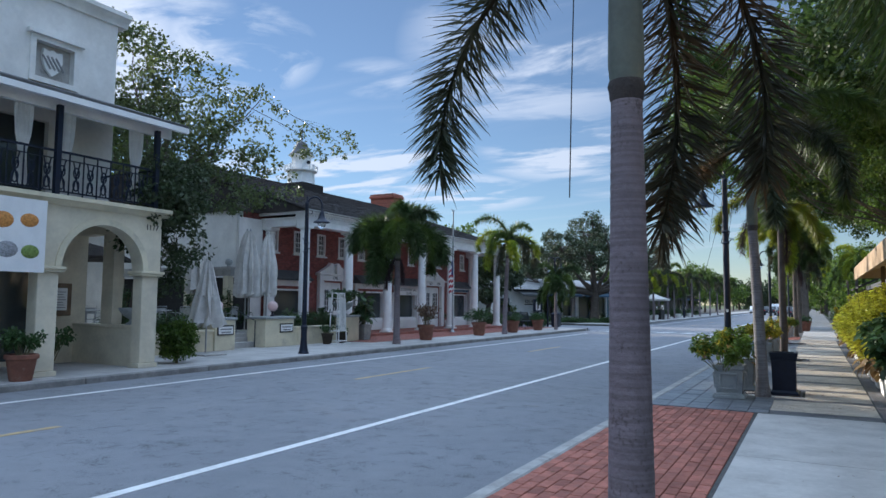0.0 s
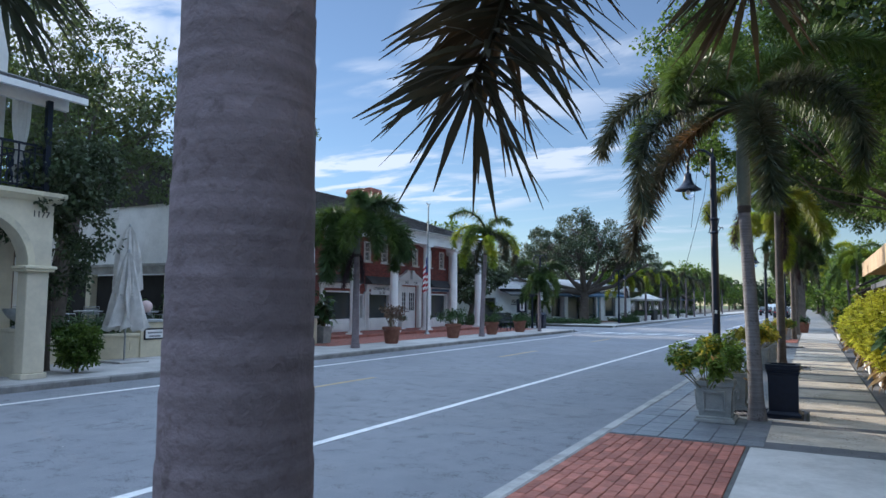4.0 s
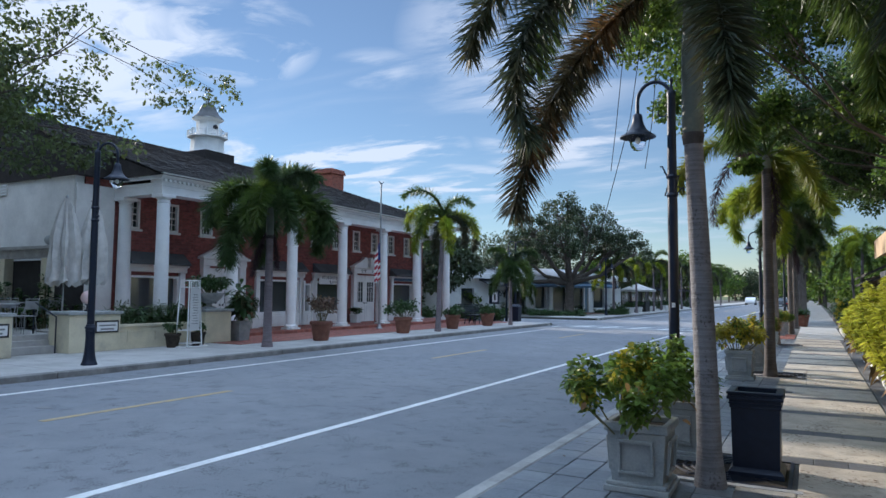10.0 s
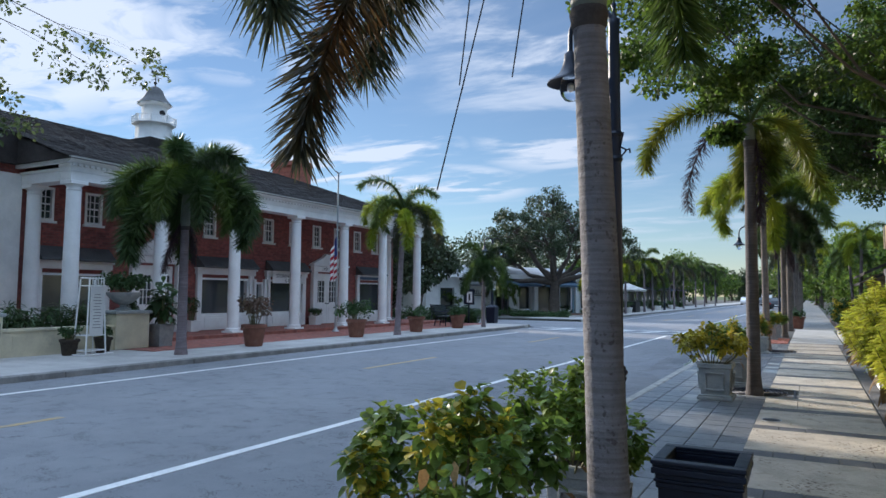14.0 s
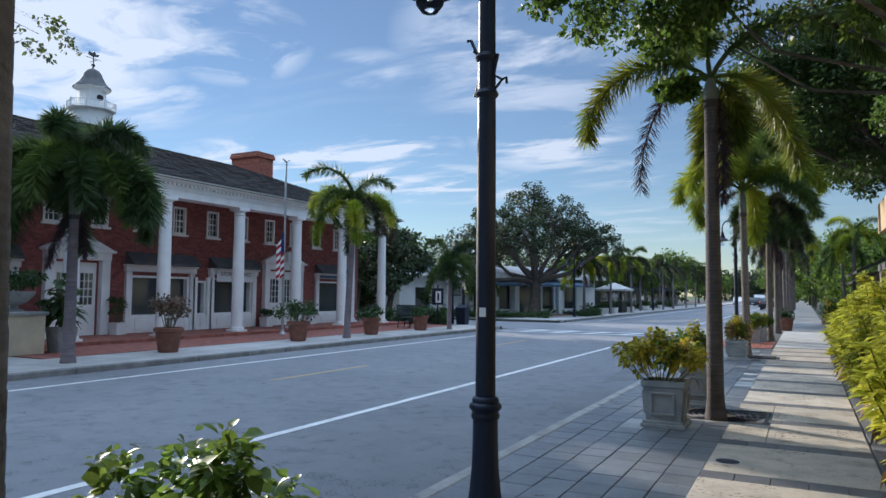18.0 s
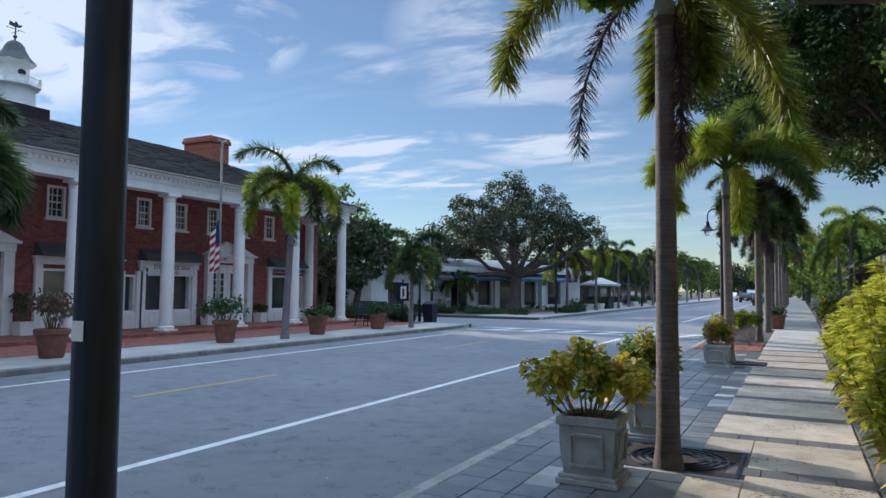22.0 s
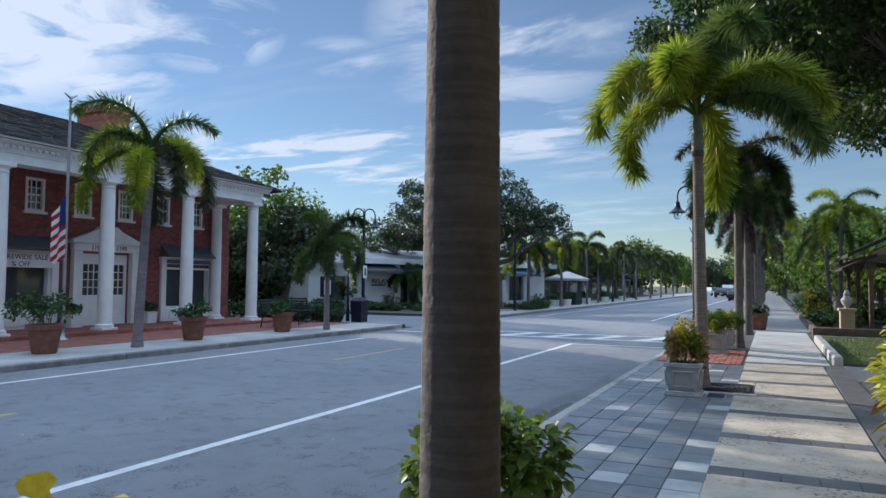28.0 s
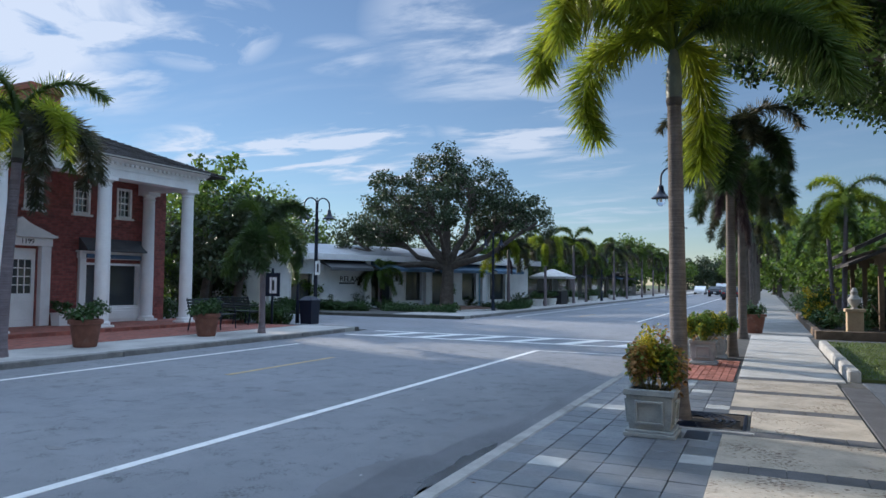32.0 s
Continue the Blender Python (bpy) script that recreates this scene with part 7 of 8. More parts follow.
setting("pavement_patio", Shape().box(-24, PX - .8, 11.9, 19.8, -.1, .42), CONCRETE, "raised patio floor", "pavement")
setting("pavement_patio_front", Shape().box(PX - .8, PX - .25, 11.9, 15.2, -.1, .4).box(PX - .8, PX - .25, 18.65, 21.4, -.1, .4), SOIL, "soil of the wall planting", "garden bed")
for i, y in enumerate((12.4, 13.2, 14.0, 14.7, 19.0, 19.7, 20.4, 21.0)):
    strap_shrub(PX - .5, y, .38, .42, .8, 520 + i, LEAF_HEDGE, "spiky green bedding plant behind the garden wall", 620, "wall planting", .3, .1)
ur = thing("urn", "wide stone urn with a leafy plant on the pier", "urn", (PX - .35, 21.9, .98))
part("foot", Shape().lathe([(.2, 0), (.2, .04), (.09, .08), (.08, .14)], 16), STONE, ur)
part("bowl", Shape().lathe([(.08, .14), (.25, .22), (.38, .36), (.42, .42), (.42, .47), (.36, .47)], 20), STONE, ur)
bushy(PX - .35, 21.9, 1.42, .5, .45, 530, LEAF_HEDGE, "leafy flowering plant in the stone urn", 800, .11)
bx = thing("square_pot", "tall grey square pot with a broad-leaved plant", "plant pot", (-15.1, 22.9, FZ))
part("body", Shape().square([(.2, 0), (.25, .6), (.23, .6)]), STONE, bx)
part("soil", Shape().square([(.2, .5), (.22, .56)]), SOIL, bx)
strap_shrub(-15.1, 22.9, FZ + .55, .45, 1.25, 531, LEAF_HEDGE, "tall broad-leaved plant in a square pot", 130, "pot plants", .42, .34)


def folded_umbrella(x, y, z, top, low, seed, r_=.32, label="tall folded canvas parasol tied round its pole"):
    rr = random.Random(seed)
    u = thing("parasol", label, "parasol", (x, y, z), "folded parasols")
    part("pole", Shape().tube([(0, 0, 0), (0, 0, top + .06)], .022, 8), STEEL, u)
    part("foot", Shape().box(-.4, .4, -.4, .4, 0, .05, .01), CONCRETE, u)
    n, rows = 64, 12
    rings = []
    for j in range(rows):
        t_ = j / (rows - 1)
        rad = .05 + (r_ - .05) * (t_ ** .75 if r_ > .3 else min(1, t_ * 2.2) ** .6)
        rings.append([((rad * (1 + (.42 * math.sin(i * 2 * math.pi / n * 8 + .5 * math.sin(j)) + .12 * math.sin(i * 2 * math.pi / n * 21 + seed + j * .4)) * t_ ** .6) + .02 * math.sin(i * 3.1 + seed)) * math.cos(2 * math.pi * i / n), (rad * (1 + (.42 * math.sin(i * 2 * math.pi / n * 8 + .4 * math.sin(j * 1.3)) + .12 * math.sin(i * 2 * math.pi / n * 21 + seed + j * .4)) * t_ ** .6)) * math.sin(2 * math.pi * i / n),
                       top - (top - low) * t_ + (.16 * abs(math.sin(i * math.pi / n * 8)) if j == rows - 1 else 0)) for i in range(n)])
    part("canopy", Shape().rings(rings, True, False), CANVAS, u, "pale grey canvas in loose folds", 70)
    part("tie", Shape().lathe([(r_ * .72, top - (top - low) * .55), (r_ * .74, top - (top - low) * .55 + .05)], 20, cap=False), CANVAS, u)
    part("finial", Shape().lathe([(.03, top), (.035, top + .04), (.01, top + .09)], 8), STEEL, u)


folded_umbrella(-14.1, 14.1, FZ, 2.62, .72, 1, .38)
folded_umbrella(-16.3, 15.75, .42, 3.1, 1.25, 2, .27)
folded_umbrella(-16.6, 15.95, .42, 3.05, 1.25, 3, .27)
folded_umbrella(-16.5, 18.1, .42, 3.45, 1.15, 4, .29)
folded_umbrella(-16.9, 18.35, .42, 3.5, 1.15, 5, .29)
folded_umbrella(-16.3, 18.75, .42, 3.4, 1.2, 6, .27)


def cafe_chair(x, y, z, turn):
    c = thing("cafe_chair", "light metal cafe chair on the patio", "chair", pose(x, y, z, 0, 0, turn), "chairs on the patio")
    part("seat", Shape().box(-.2, .2, -.2, .2, .42, .45, .01), STEEL, c)
    part("backrest", Shape().tube([(-.2, .2, .42), (-.21, .24, .85), (.21, .24, .85), (.2, .2, .42)], .014, 6).box(-.18, .18, .215, .23, .6, .8), STEEL, c)
    for sx in (-1, 1):
        for sy in (-1, 1):
            part("leg", Shape().tube([(sx * .18, sy * .18, .43), (sx * .21, sy * .21, 0)], .012, 6), STEEL, c)
        part("arm_rest", Shape().tube([(sx * .2, .22, .65), (sx * .22, -.15, .65), (sx * .21, -.2, .42)], .012, 6), STEEL, c)


def cafe_table(x, y, z):
    t = thing("cafe_table", "round metal cafe table on the patio", "table", (x, y, z), "tables on the patio")
    part("tabletop", Shape().lathe([(.38, .70), (.4, .71), (.4, .73), (.38, .74)], 20), STEEL, t)
    part("leg", Shape().lathe([(.2, 0), (.2, .02), (.03, .05), (.03, .7)], 12), STEEL, t)


for x, y in ((-16.9, 16.8), (-18.6, 16.2), (-18.6, 18.4), (-19.5, 14.2)):
    cafe_table(x, y, .42)
    for a in (20, 140, 260):
        cafe_chair(x + .62 * math.cos(radians(a)), y + .62 * math.sin(radians(a)), .42, a - 90)
pg = thing("pergola", "flat-roofed dark pergola with cream piers at the back of the patio", "pergola", (-20, 18.6, .42))
part("beam", Shape().box(-4.2, 2.2, -.1, .1, 1.95, 2.2).box(-4.2, 2.3, -.2, .2, 2.2, 2.28), KERB, pg)
for x in (-4.0, -2.0, 0, 2.0):
    part("pier", Shape().box(x - .13, x + .13, -.13, .13, 0, 1.95, .01), BUFF, pg)
for x in (-3, 2.0):
    part("ball_finial", Shape().ball(.13, (x, 0, 2.45), 14, 10).lathe([(.07, 2.28), (.05, 2.34)], 10, (x, 0, 0)), STONE, pg)
# black block put where the pergola's back lies in shade
part("painted_shade_block", Shape().box(-4.1, 2.1, .12, 1.0, 0.0, 1.9), GLOOM, pg, "near-black block standing in for deep shade behind the pergola")
for i, (x, y) in enumerate(((-19.3, 19.3), (-17.9, 19.4), (-22, 18.2), (-18.2, 20.0))):
    strap_shrub(x, y - .9, .42, .55, 1.5 if i != 3 else 1.0, 540 + i, LEAF_HEDGE, "dark green shrub on the patio", 420, "patio shrubs", .18, .4)
hut = thing("patio_canopy", "small dark hipped canopy beside the tree", "canopy", (-17.2, 12.6, .42))
part("roof", Shape().lathe([(1.5, 2.15), (1.5, 2.22), (.9, 2.45), (.1, 2.62)], 4), SHINGLE, hut, smooth=20)
for a in range(4):
    part("post", Shape().tube([(.95 * math.cos(a * 1.571), .95 * math.sin(a * 1.571), 0), (.95 * math.cos(a * 1.571), .95 * math.sin(a * 1.571), 2.2)], .04, 8), WOOD, hut)
ob_ = thing("trellis_sign", "white tapering trellis stand holding a printed sign", "sign", pose(-14.35, 20.3, FZ, 0, 0, 8))
for sx in (-1, 1):
    for sy in (-1, 1):
        part("upright", Shape().tube([(sx * .2, sy * .28, 0), (sx * .14, sy * .2, 1.75)], .018, 6), WHITE, ob_)
for z in (.1, .45, 1.6, 1.78):
    k = 1 - .3 * z / 1.8
    part("hoop", Shape().tube([(-.2 * k, -.28 * k, z), (.2 * k, -.28 * k, z), (.2 * k, .28 * k, z), (-.2 * k, .28 * k, z), (-.2 * k, -.28 * k, z)], .014, 6), WHITE, ob_)
for k in range(6):
    part("crown_bar", Shape().tube([(.15, -.2 + k * .08, 1.62), (.15, -.2 + k * .08, 1.8)], .012, 5), WHITE, ob_)
bd = part("board", Shape().box(.17, .19, -.19, .19, .45, 1.58, .004), PAPER, ob_)
for k in range(12):
    part("text_bar", Shape().box(.19, .193, -.12 + .02 * (k % 3), .12 - .015 * (k % 4), .62 + k * .07, .635 + k * .07), GREYINK, bd)
part("ground_rail", Shape().tube([(-.25, -.4, .02), (.3, -.4, .02), (.3, .4, .02), (-.25, .4, .02)], .016, 6), WHITE, ob_)
for y in (19.9, 20.75):
    clay_pot(-14.5, y, FZ, .62, "small dark clay pot beside the trellis sign", m_=SOIL)
    bushy(-14.5, y, FZ + .32, .24, .28, int(y * 10), LEAF_HEDGE, "small flowering plant in a clay pot", 320, .07)

# window boxes, flag, bench
fp = thing("flagpole", "grey steel flagpole with a limp striped flag", "flagpole", (-15.55, 31.3, FZ))
part("pole", Shape().tube([(0, 0, 0), (0, 0, 6.0)], [.05, .03], 12), STEEL, fp)
part("base", Shape().lathe([(.14, 0), (.14, .03), (.07, .1), (.055, .2)], 14), STEEL, fp)
part("eagle", Shape().ball(.05, (0, 0, 6.05), 10, 6).tube([(-.02, -.16, 6.22), (0, 0, 6.12), (.02, .16, 6.22)], [.015, .04, .015], 6), STEEL, fp)
fl = part("flag", Shape().tube([(0, 0, 3.8), (0, 0, 1.9)], .012, 6), STEEL, fp, "limp striped flag")
def flag_point(w, z):
    """Cloth point w out from the pole, kept between the hanging top and bottom edges, with folds."""
    z = min(3.65 - 1.6 * w, max(2.02 - .3 * w + .04 * math.sin(w * 40), z))
    return (.04 * math.sin(w * 26 + z * .8), -.03 - w, z)


for k in range(-5, 8):
    s = Shape()
    ws = [.17 + .17 * j / 6 for j in range(7)] if k < 0 else [.34 * j / 12 for j in range(13)]
    s.rings([[flag_point(w, 2.92 - .125 * k - 1.1 * w) for w in ws], [flag_point(w, 2.92 - .125 * (k + 1) - 1.1 * w) for w in ws]], False, False, closed=False)
    part("stripe", s, PAPER if k % 2 else FLAGRED, fl)
cn = Shape()
ws = [.17 * j / 6 for j in range(7)]
cn.rings([[flag_point(w, 3.7) for w in ws], [flag_point(w, 2.92 - 1.1 * w) for w in ws]], False, False, closed=False)
part("canton", cn, FLAGBLUE, fl)
for i, (y, w_) in enumerate(((33.7, .34), (36.45, .34), (24.6, .34), (26.95, .3))):
    b_ = thing("door_planter", "white wooden planter beside the shop door", "plant box", (BX + .42, y, .1), "door planters")
    part("body", Shape().square([(.18, 0), (.2, .36), (.18, .36)]), WHITE, b_)
    part("rim", Shape().box(-.22, .22, -.22, .22, .34, .38, .006), WHITE, b_)
    part("soil", Shape().box(-.16, .16, -.16, .16, .3, .37), SOIL, b_)
    bushy(BX + .42, y, .1 + .36, .26, .3 if y > 30 else .75, 560 + i, LEAF_HEDGE, "green plant in a white door planter", 420, .08)


def bench(x, y, z, turn, label="dark green slatted park bench with iron ends"):
    b_ = thing("park_bench", label, "bench", pose(x, y, z, 0, 0, turn), "benches")
    for k in range(5):
        part("seat_slat", Shape().box(-.85, .85, -.22 + k * .095, -.145 + k * .095, .43, .455, .004), DARKGREEN, b_)
    for k in range(5):
        part("back_slat", Shape().box(-.85, .85, .27 + .02 * k, .295 + .02 * k, .52 + k * .085, .585 + k * .085, .004), DARKGREEN, b_)
    for sx in (-.8, 0, .8):
        part("end_frame", Shape().tube([(sx, -.22, 0), (sx, -.2, .42), (sx, .25, .42), (sx, .38, .95)], .02, 6).tube([(sx, .25, .42), (sx, .33, 0)], .02, 6).tube([(sx, .3, .66), (sx, -.18, .66), (sx, -.22, .42)], .016, 6), BLACK, b_)


bench(-14.6, 38.6, FZ, 100)
bench(-16.0, 41.3, FZ, 170)
# low hedge, signs and bin at the corner
for i, (x, y, wx_, wy_, h) in enumerate(((-19.4, 42.2, 1.6, .5, .75), (-16.6, 42.0, 1.2, .5, .7), (-22.5, 42.3, 1.5, .5, .8), (-15.2, 42.1, .5, .4, .6))):
    hd = thing("hedge", "low clipped dark green hedge", "hedge", (x, y, FZ), "clipped hedges")
    rng = np.random.default_rng(600 + i)
    cs = rng.uniform(-1, 1, (90, 3)) * np.array([wx_, wy_, h * .42]) + np.array([0, 0, h * .5])
    part("stem", Shape().tube([(0, 0, 0), (0, 0, h * .5)], .03, 6).tube([(wx_ * .6, 0, 0), (wx_ * .6, 0, h * .5)], .03, 6), STEM, hd)
    part("foliage", leaf_cloud("foliage", cs, [.2] * 90, 36, .1, LEAF_HEDGE, rng), LEAF_HEDGE, hd)["kind"] = "stuff"
sg_ = thing("corner_sign", "dark information board with a white panel on a post", "sign", (-14.9, 41.6, FZ))
part("post", Shape().tube([(0, 0, 0), (0, 0, 1.9)], .04, 8), BLACK, sg_)
part("panel", Shape().box(-.3, .3, -.03, .03, .95, 1.75, .01), BLACK, sg_)
part("sheet", Shape().box(-.1, .2, -.036, -.03, 1.05, 1.6), PAPER, sg_)
part("bar", Shape().box(0, .1, -.04, -.036, 1.15, 1.5), INK, sg_)
ps = thing("post_sign", "small white sign fixed to the lamp post", "sign", (-14.22, 43.2, 1.7 + FZ))
part("plate", Shape().box(.0, .02, -.14, .14, 0, .5, .004), PAPER, ps)
part("arrow", Shape().box(.02, .024, -.05, .05, .1, .4), INK, ps)
part("band", Shape().lathe([(.075, .2), (.075, .24)], 12, (-.13, .1, 0), cap=False), STEEL, ps)
for x, y, lb in ((-14.0, 42.5, "black litter bin at the corner"),):
    b_ = thing("litter_bin", lb, "litter bin", (x, y, FZ))
    part("body", Shape().square([(.22, 0), (.25, .75), (.22, .75)]), BLACK, b_)
    part("lid", Shape().square([(.27, .75), (.27, .82), (.12, .95)]), BLACK, b_)
bell = thing("bell_post", "dark cast bell-shaped sign post", "post", (-14.6, 42.6, FZ))
part("post", Shape().lathe([(.08, 0), (.06, .4), (.04, 1.9), (.16, 2.0), (.2, 2.3), (.1, 2.55), (.03, 2.7)], 12), BLACK, bell)

# ---------------------------------------------------------------- shop on the far corner, oak island
relax = thing("corner_store", "long white single-storey shop with a pale metal roof and blue awnings", "building", pose(-22.8, 51.0, 0, 0, 0, -25.8))
RL = 19.0
w_ = Shape()
rh = [(1.2, 2.4, .5, 1.9), (6.2, 7.6, .1, 2.2), (8.6, 9.8, .4, 2.1), (10.6, 12.2, .1, 2.2), (13.0, 14.2, .4, 2.1), (15.4, 16.8, .4, 2.1)]
wall_with_holes(w_, -.3, 0, 0, RL, 0, 2.75, rh)
w_.box(-9, -.3, 0, .3, 0, 2.75).box(-9, -.3, RL - .3, RL, 0, 2.75).box(-9, -8.7, .3, RL - .3, 0, 2.75)
part("wall", w_, WHITE, relax, "white rendered wall")
part("roof", Shape().extrude([(.7, 2.72), (.7, 2.95), (-3.5, 3.75), (-9.3, 3.75), (-9.3, 2.72)], "y", -.5, RL + .5), STEEL, relax, "pale ribbed metal roof")
part("fascia", Shape().box(.68, .76, -.5, RL + .5, 2.66, 2.98), WHITE, relax)
for y0, y1, z0, z1 in rh:
    part("pane", Shape().box(-.2, -.18, y0, y1, z0, z1), WINDOW, relax)
    part("window_frame", Shape().box(-.1, .05, y0 - .07, y0, z0, z1).box(-.1, .05, y1, y1 + .07, z0, z1).box(-.1, .05, y0, y1, z1, z1 + .07), WHITE, relax)
for y0, y1 in ((2.9, 5.6), (6.0, 9.9), (10.3, 14.4), (15.0, 17.4)):
    part("awning", Shape().extrude([(0, 2.66), (1.2, 2.25), (1.2, 2.08), (1.17, 2.08), (1.17, 2.2), (0, 2.5)], "y", y0, y1), AWNBLUE if y0 > 5 else AWNGREY, relax, "sloping canvas awning")
for y in (5.8, 10.1, 14.7):
    part("pier", Shape().box(0, .3, y - .18, y + .18, 0, 2.72, .01), WHITE, relax)
part("blue_door", Shape().box(.01, .06, 14.45, 15.1, .05, 2.2), TEAL, relax, "bright blue shop door panel")
text_part("RELAX", .42, INK, relax, Matrix.Translation((.02, 4.75, 1.62)) @ pose(0, 0, 0, 90, 0, 90), label="black painted word", depth=.01)
part("small_lettering", Shape().box(.0, .012, 4.1, 5.1, 1.36, 1.44), INK, relax, "small dark lettering")
isl = Shape()
isl.lathe([(3.2, -.2), (3.2, .06), (3.0, .08)], 28, (-16.2, 57.6, 0))
setting("kerb_tree_island", isl, KERB, "raised kerb of the planted corner island", "kerb")
setting("ground_tree_island", Shape().lathe([(2.98, .0), (2.98, .1), (1.2, .2), (.02, .24)], 24, (-16.2, 57.6, 0)), mat("bark_mulch", (.13, .075, .05), .95, var=.25, scale=9, bump=.8, bscale=50), "reddish bark mulch under the oak", "garden bed")
broad_tree("oak_tree", "broad old oak with a wide dark crown on the corner", (-16.0, 58.0, .1), 9.6, .38,
           [(-4.6, 1.2, 4.6, 2.1, 2.2, 1.3), (-2.6, -1, 6.2, 2.2, 2.2, 1.5), (-.8, 1, 7.6, 2.0, 2.0, 1.3), (1.6, 0, 6.9, 2.0, 2.2, 1.4), (3.6, 1, 5.6, 1.9, 2, 1.2), (5.2, .2, 4.6, 1.2, 1.5, .8), (.3, -2.6, 5.4, 2.2, 1.8, 1.2), (-3.4, 3, 5.6, 2.2, 2, 1.3), (1.8, 3, 5.4, 2, 2, 1.3), (-.2, .2, 8.9, .8, .9, .5), (-6.0, -.3, 3.8, 1.0, 1.2, .9)],
           520, 72, .15, LEAF_OAK, 220, .40, .25, (.1, 0), stout=.62)
for i, (x, y, h) in enumerate(((-18.4, 55.4, .5), (-14.6, 55.6, .35), (-17.4, 54.7, .4), (-13.8, 59.5, .35), (-21.6, 54.3, .9), (-20.5, 56.0, .9), (-19.8, 57.2, .8), (-13.4, 64, .6), (-14.5, 66, .9), (-17.0, 63.2, .6))):
    strap_shrub(x, y, .04, .7, h, 620 + i, LEAF_HEDGE, "low green shrub in the corner planting", 420, "corner shrubs", .16, .4)
# trees behind the corner of the brick building
for i, (x, y, h, k) in enumerate(((-24, 47.6, 7.6, 1.15), (-20.5, 45.9, 5.4, .8), (-28, 52, 7.5, 1.3), (-33, 46, 7, 1.3), (-38, 56, 8, 1.6), (-27, 70, 8, 1.5), (-32, 62, 8, 1.6), (-24, 80, 8, 1.4), (-27, 44.5, 4.5, 1.0), (-31, 50, 5, 1.2), (-36, 49, 6, 1.4), (-42, 47, 7, 1.6), (-30, 57, 6, 1.4), (-35, 66, 7, 1.6))):
    broad_tree("garden_tree", "dense dark green tree on the side street", (x, y, 0), h, .2, [(-1.3 * k, -.8, h * .62, 1.7 * k, 1.7 * k, 1.3 * k), (1.3 * k, .4, h * .60, 1.7 * k, 1.7 * k, 1.3 * k), (0, .8, h * .82, 1.5 * k, 1.6 * k, 1.1 * k), (.2, -1.2, h * .42, 1.6 * k, 1.5 * k, 1.0 * k)],
               120, 44, .26, LEAF_OAK if i % 2 else LEAF, 640 + i, .6 * k, .26, (.2, .1), group="trees of the side street")
# unseen trees added behind the houses to keep low sun off the road
for i, (x, y) in enumerate(((-28.5, 8.5), (-29, 13.5), (-30, 18), (-33, 23))):
    broad_tree("garden_tree", "unseen dense green tree added behind the houses to shade the road", (x, y, 0), 11, .25, [(-1.3, -1, 8.2, 2.6, 2.6, 2.2), (1.3, 1, 8.6, 2.6, 2.6, 2.2), (0, 0, 10.4, 2.2, 2.4, 1.6), (0, 0, 6.2, 2.8, 2.8, 1.8), (.3, -1, 3.6, 2.6, 2.6, 1.6)], 150, 46, .34, LEAF, 660 + i, .8, .26, group="trees behind the houses")
# row of shops further on
row = thing("shop_row", "long low row of shops with awnings, walls coloured dark for shade", "building", (-19, 98, 0))
# wall colour is dimmed to stand for the shade on this row
part("wall", Shape().box(-6, 0, -28, 40, 0, 2.9), mat("shade_dark_wall", (.16, .15, .135), .9, var=.12, scale=1.5, bump=.3, stain=(.10, .095, .085)), row)
part("roof", Shape().extrude([(1.4, 2.8), (1.4, 3.0), (-3, 3.9), (-6.4, 3.0), (-6.4, 2.8)], "y", -28.4, 40.4), SHINGLE, row)
for k in range(13):
    y = -26.5 + k * 5
    part("shop_window", Shape().box(.002, .03, y, y + 3, .5, 2.3), WINDOW, row)
    part("awning", Shape().extrude([(0, 2.8), (1.3, 2.35), (1.3, 2.2), (0, 2.62)], "y", y - .3, y + 3.3), AWNGREY if k % 3 else AWNBLUE, row)
for i, y in enumerate((66.8, 70, 76, 83, 91)):
    cp = thing("concrete_planter", "round pale concrete planter on the far pavement", "planter", (-13.4, y, FZ), "concrete planters")
    part("body", Shape().lathe([(.3, 0), (.38, .45), (.35, .45), (.34, .38)], 16), STUCCO, cp)
    part("soil", Shape().lathe([(.34, .34), (.34, .4)], 12), SOIL, cp)
    bushy(-13.4, y, FZ + .38, .4, .5, 680 + i, LEAF_HEDGE, "green plant in a concrete planter", 420, .12)
ks = thing("market_umbrella", "open white square umbrella over a pavement stand", "umbrella", (-13.9, 72.0, FZ))
part("pole", Shape().tube([(0, 0, 0), (0, 0, 2.4)], .03, 8), STEEL, ks)
part("canopy", Shape().square([(1.35, 1.85), (1.4, 2.0), (.1, 2.55)]), CANVAS, ks, smooth=20)
part("stand", Shape().box(-.9, .9, -.9, .9, 0, .95, .02), INK, ks, "dark serving stand")
for i in range(10):
    s_, y = (-1 if i % 2 else 1), 120 + i * 9
    broad_tree("far_tree", "leafy tree closing the end of the street", (-7 + s_ * (9 + (i * 3) % 6), y, 0), 9, .2, [(-1.5, 0, 5, 2.6, 2.6, 1.9), (1.5, 0, 5.6, 2.6, 2.6, 2), (0, 0, 7.4, 2.2, 2.2, 1.6), (0, 0, 3.2, 2.6, 2.6, 1.3)], 60, 40, .5, LEAF, 700 + i, 1.1, .3, group="trees at the end of the street")
for i in range(9):
    broad_tree("far_tree", "leafy tree closing the end of the street", (-26 + i * 5, 232 + (i * 7) % 13, 0), 10, .25, [(-1.8, 0, 5, 3, 3, 2.4), (1.8, 0, 6, 3, 3, 2.4), (0, 0, 8, 2.6, 2.6, 1.8), (0, 0, 2.8, 3, 3, 1.6)], 50, 40, .7, LEAF_OAK, 720 + i, 1.4, .3, group="trees at the end of the street")

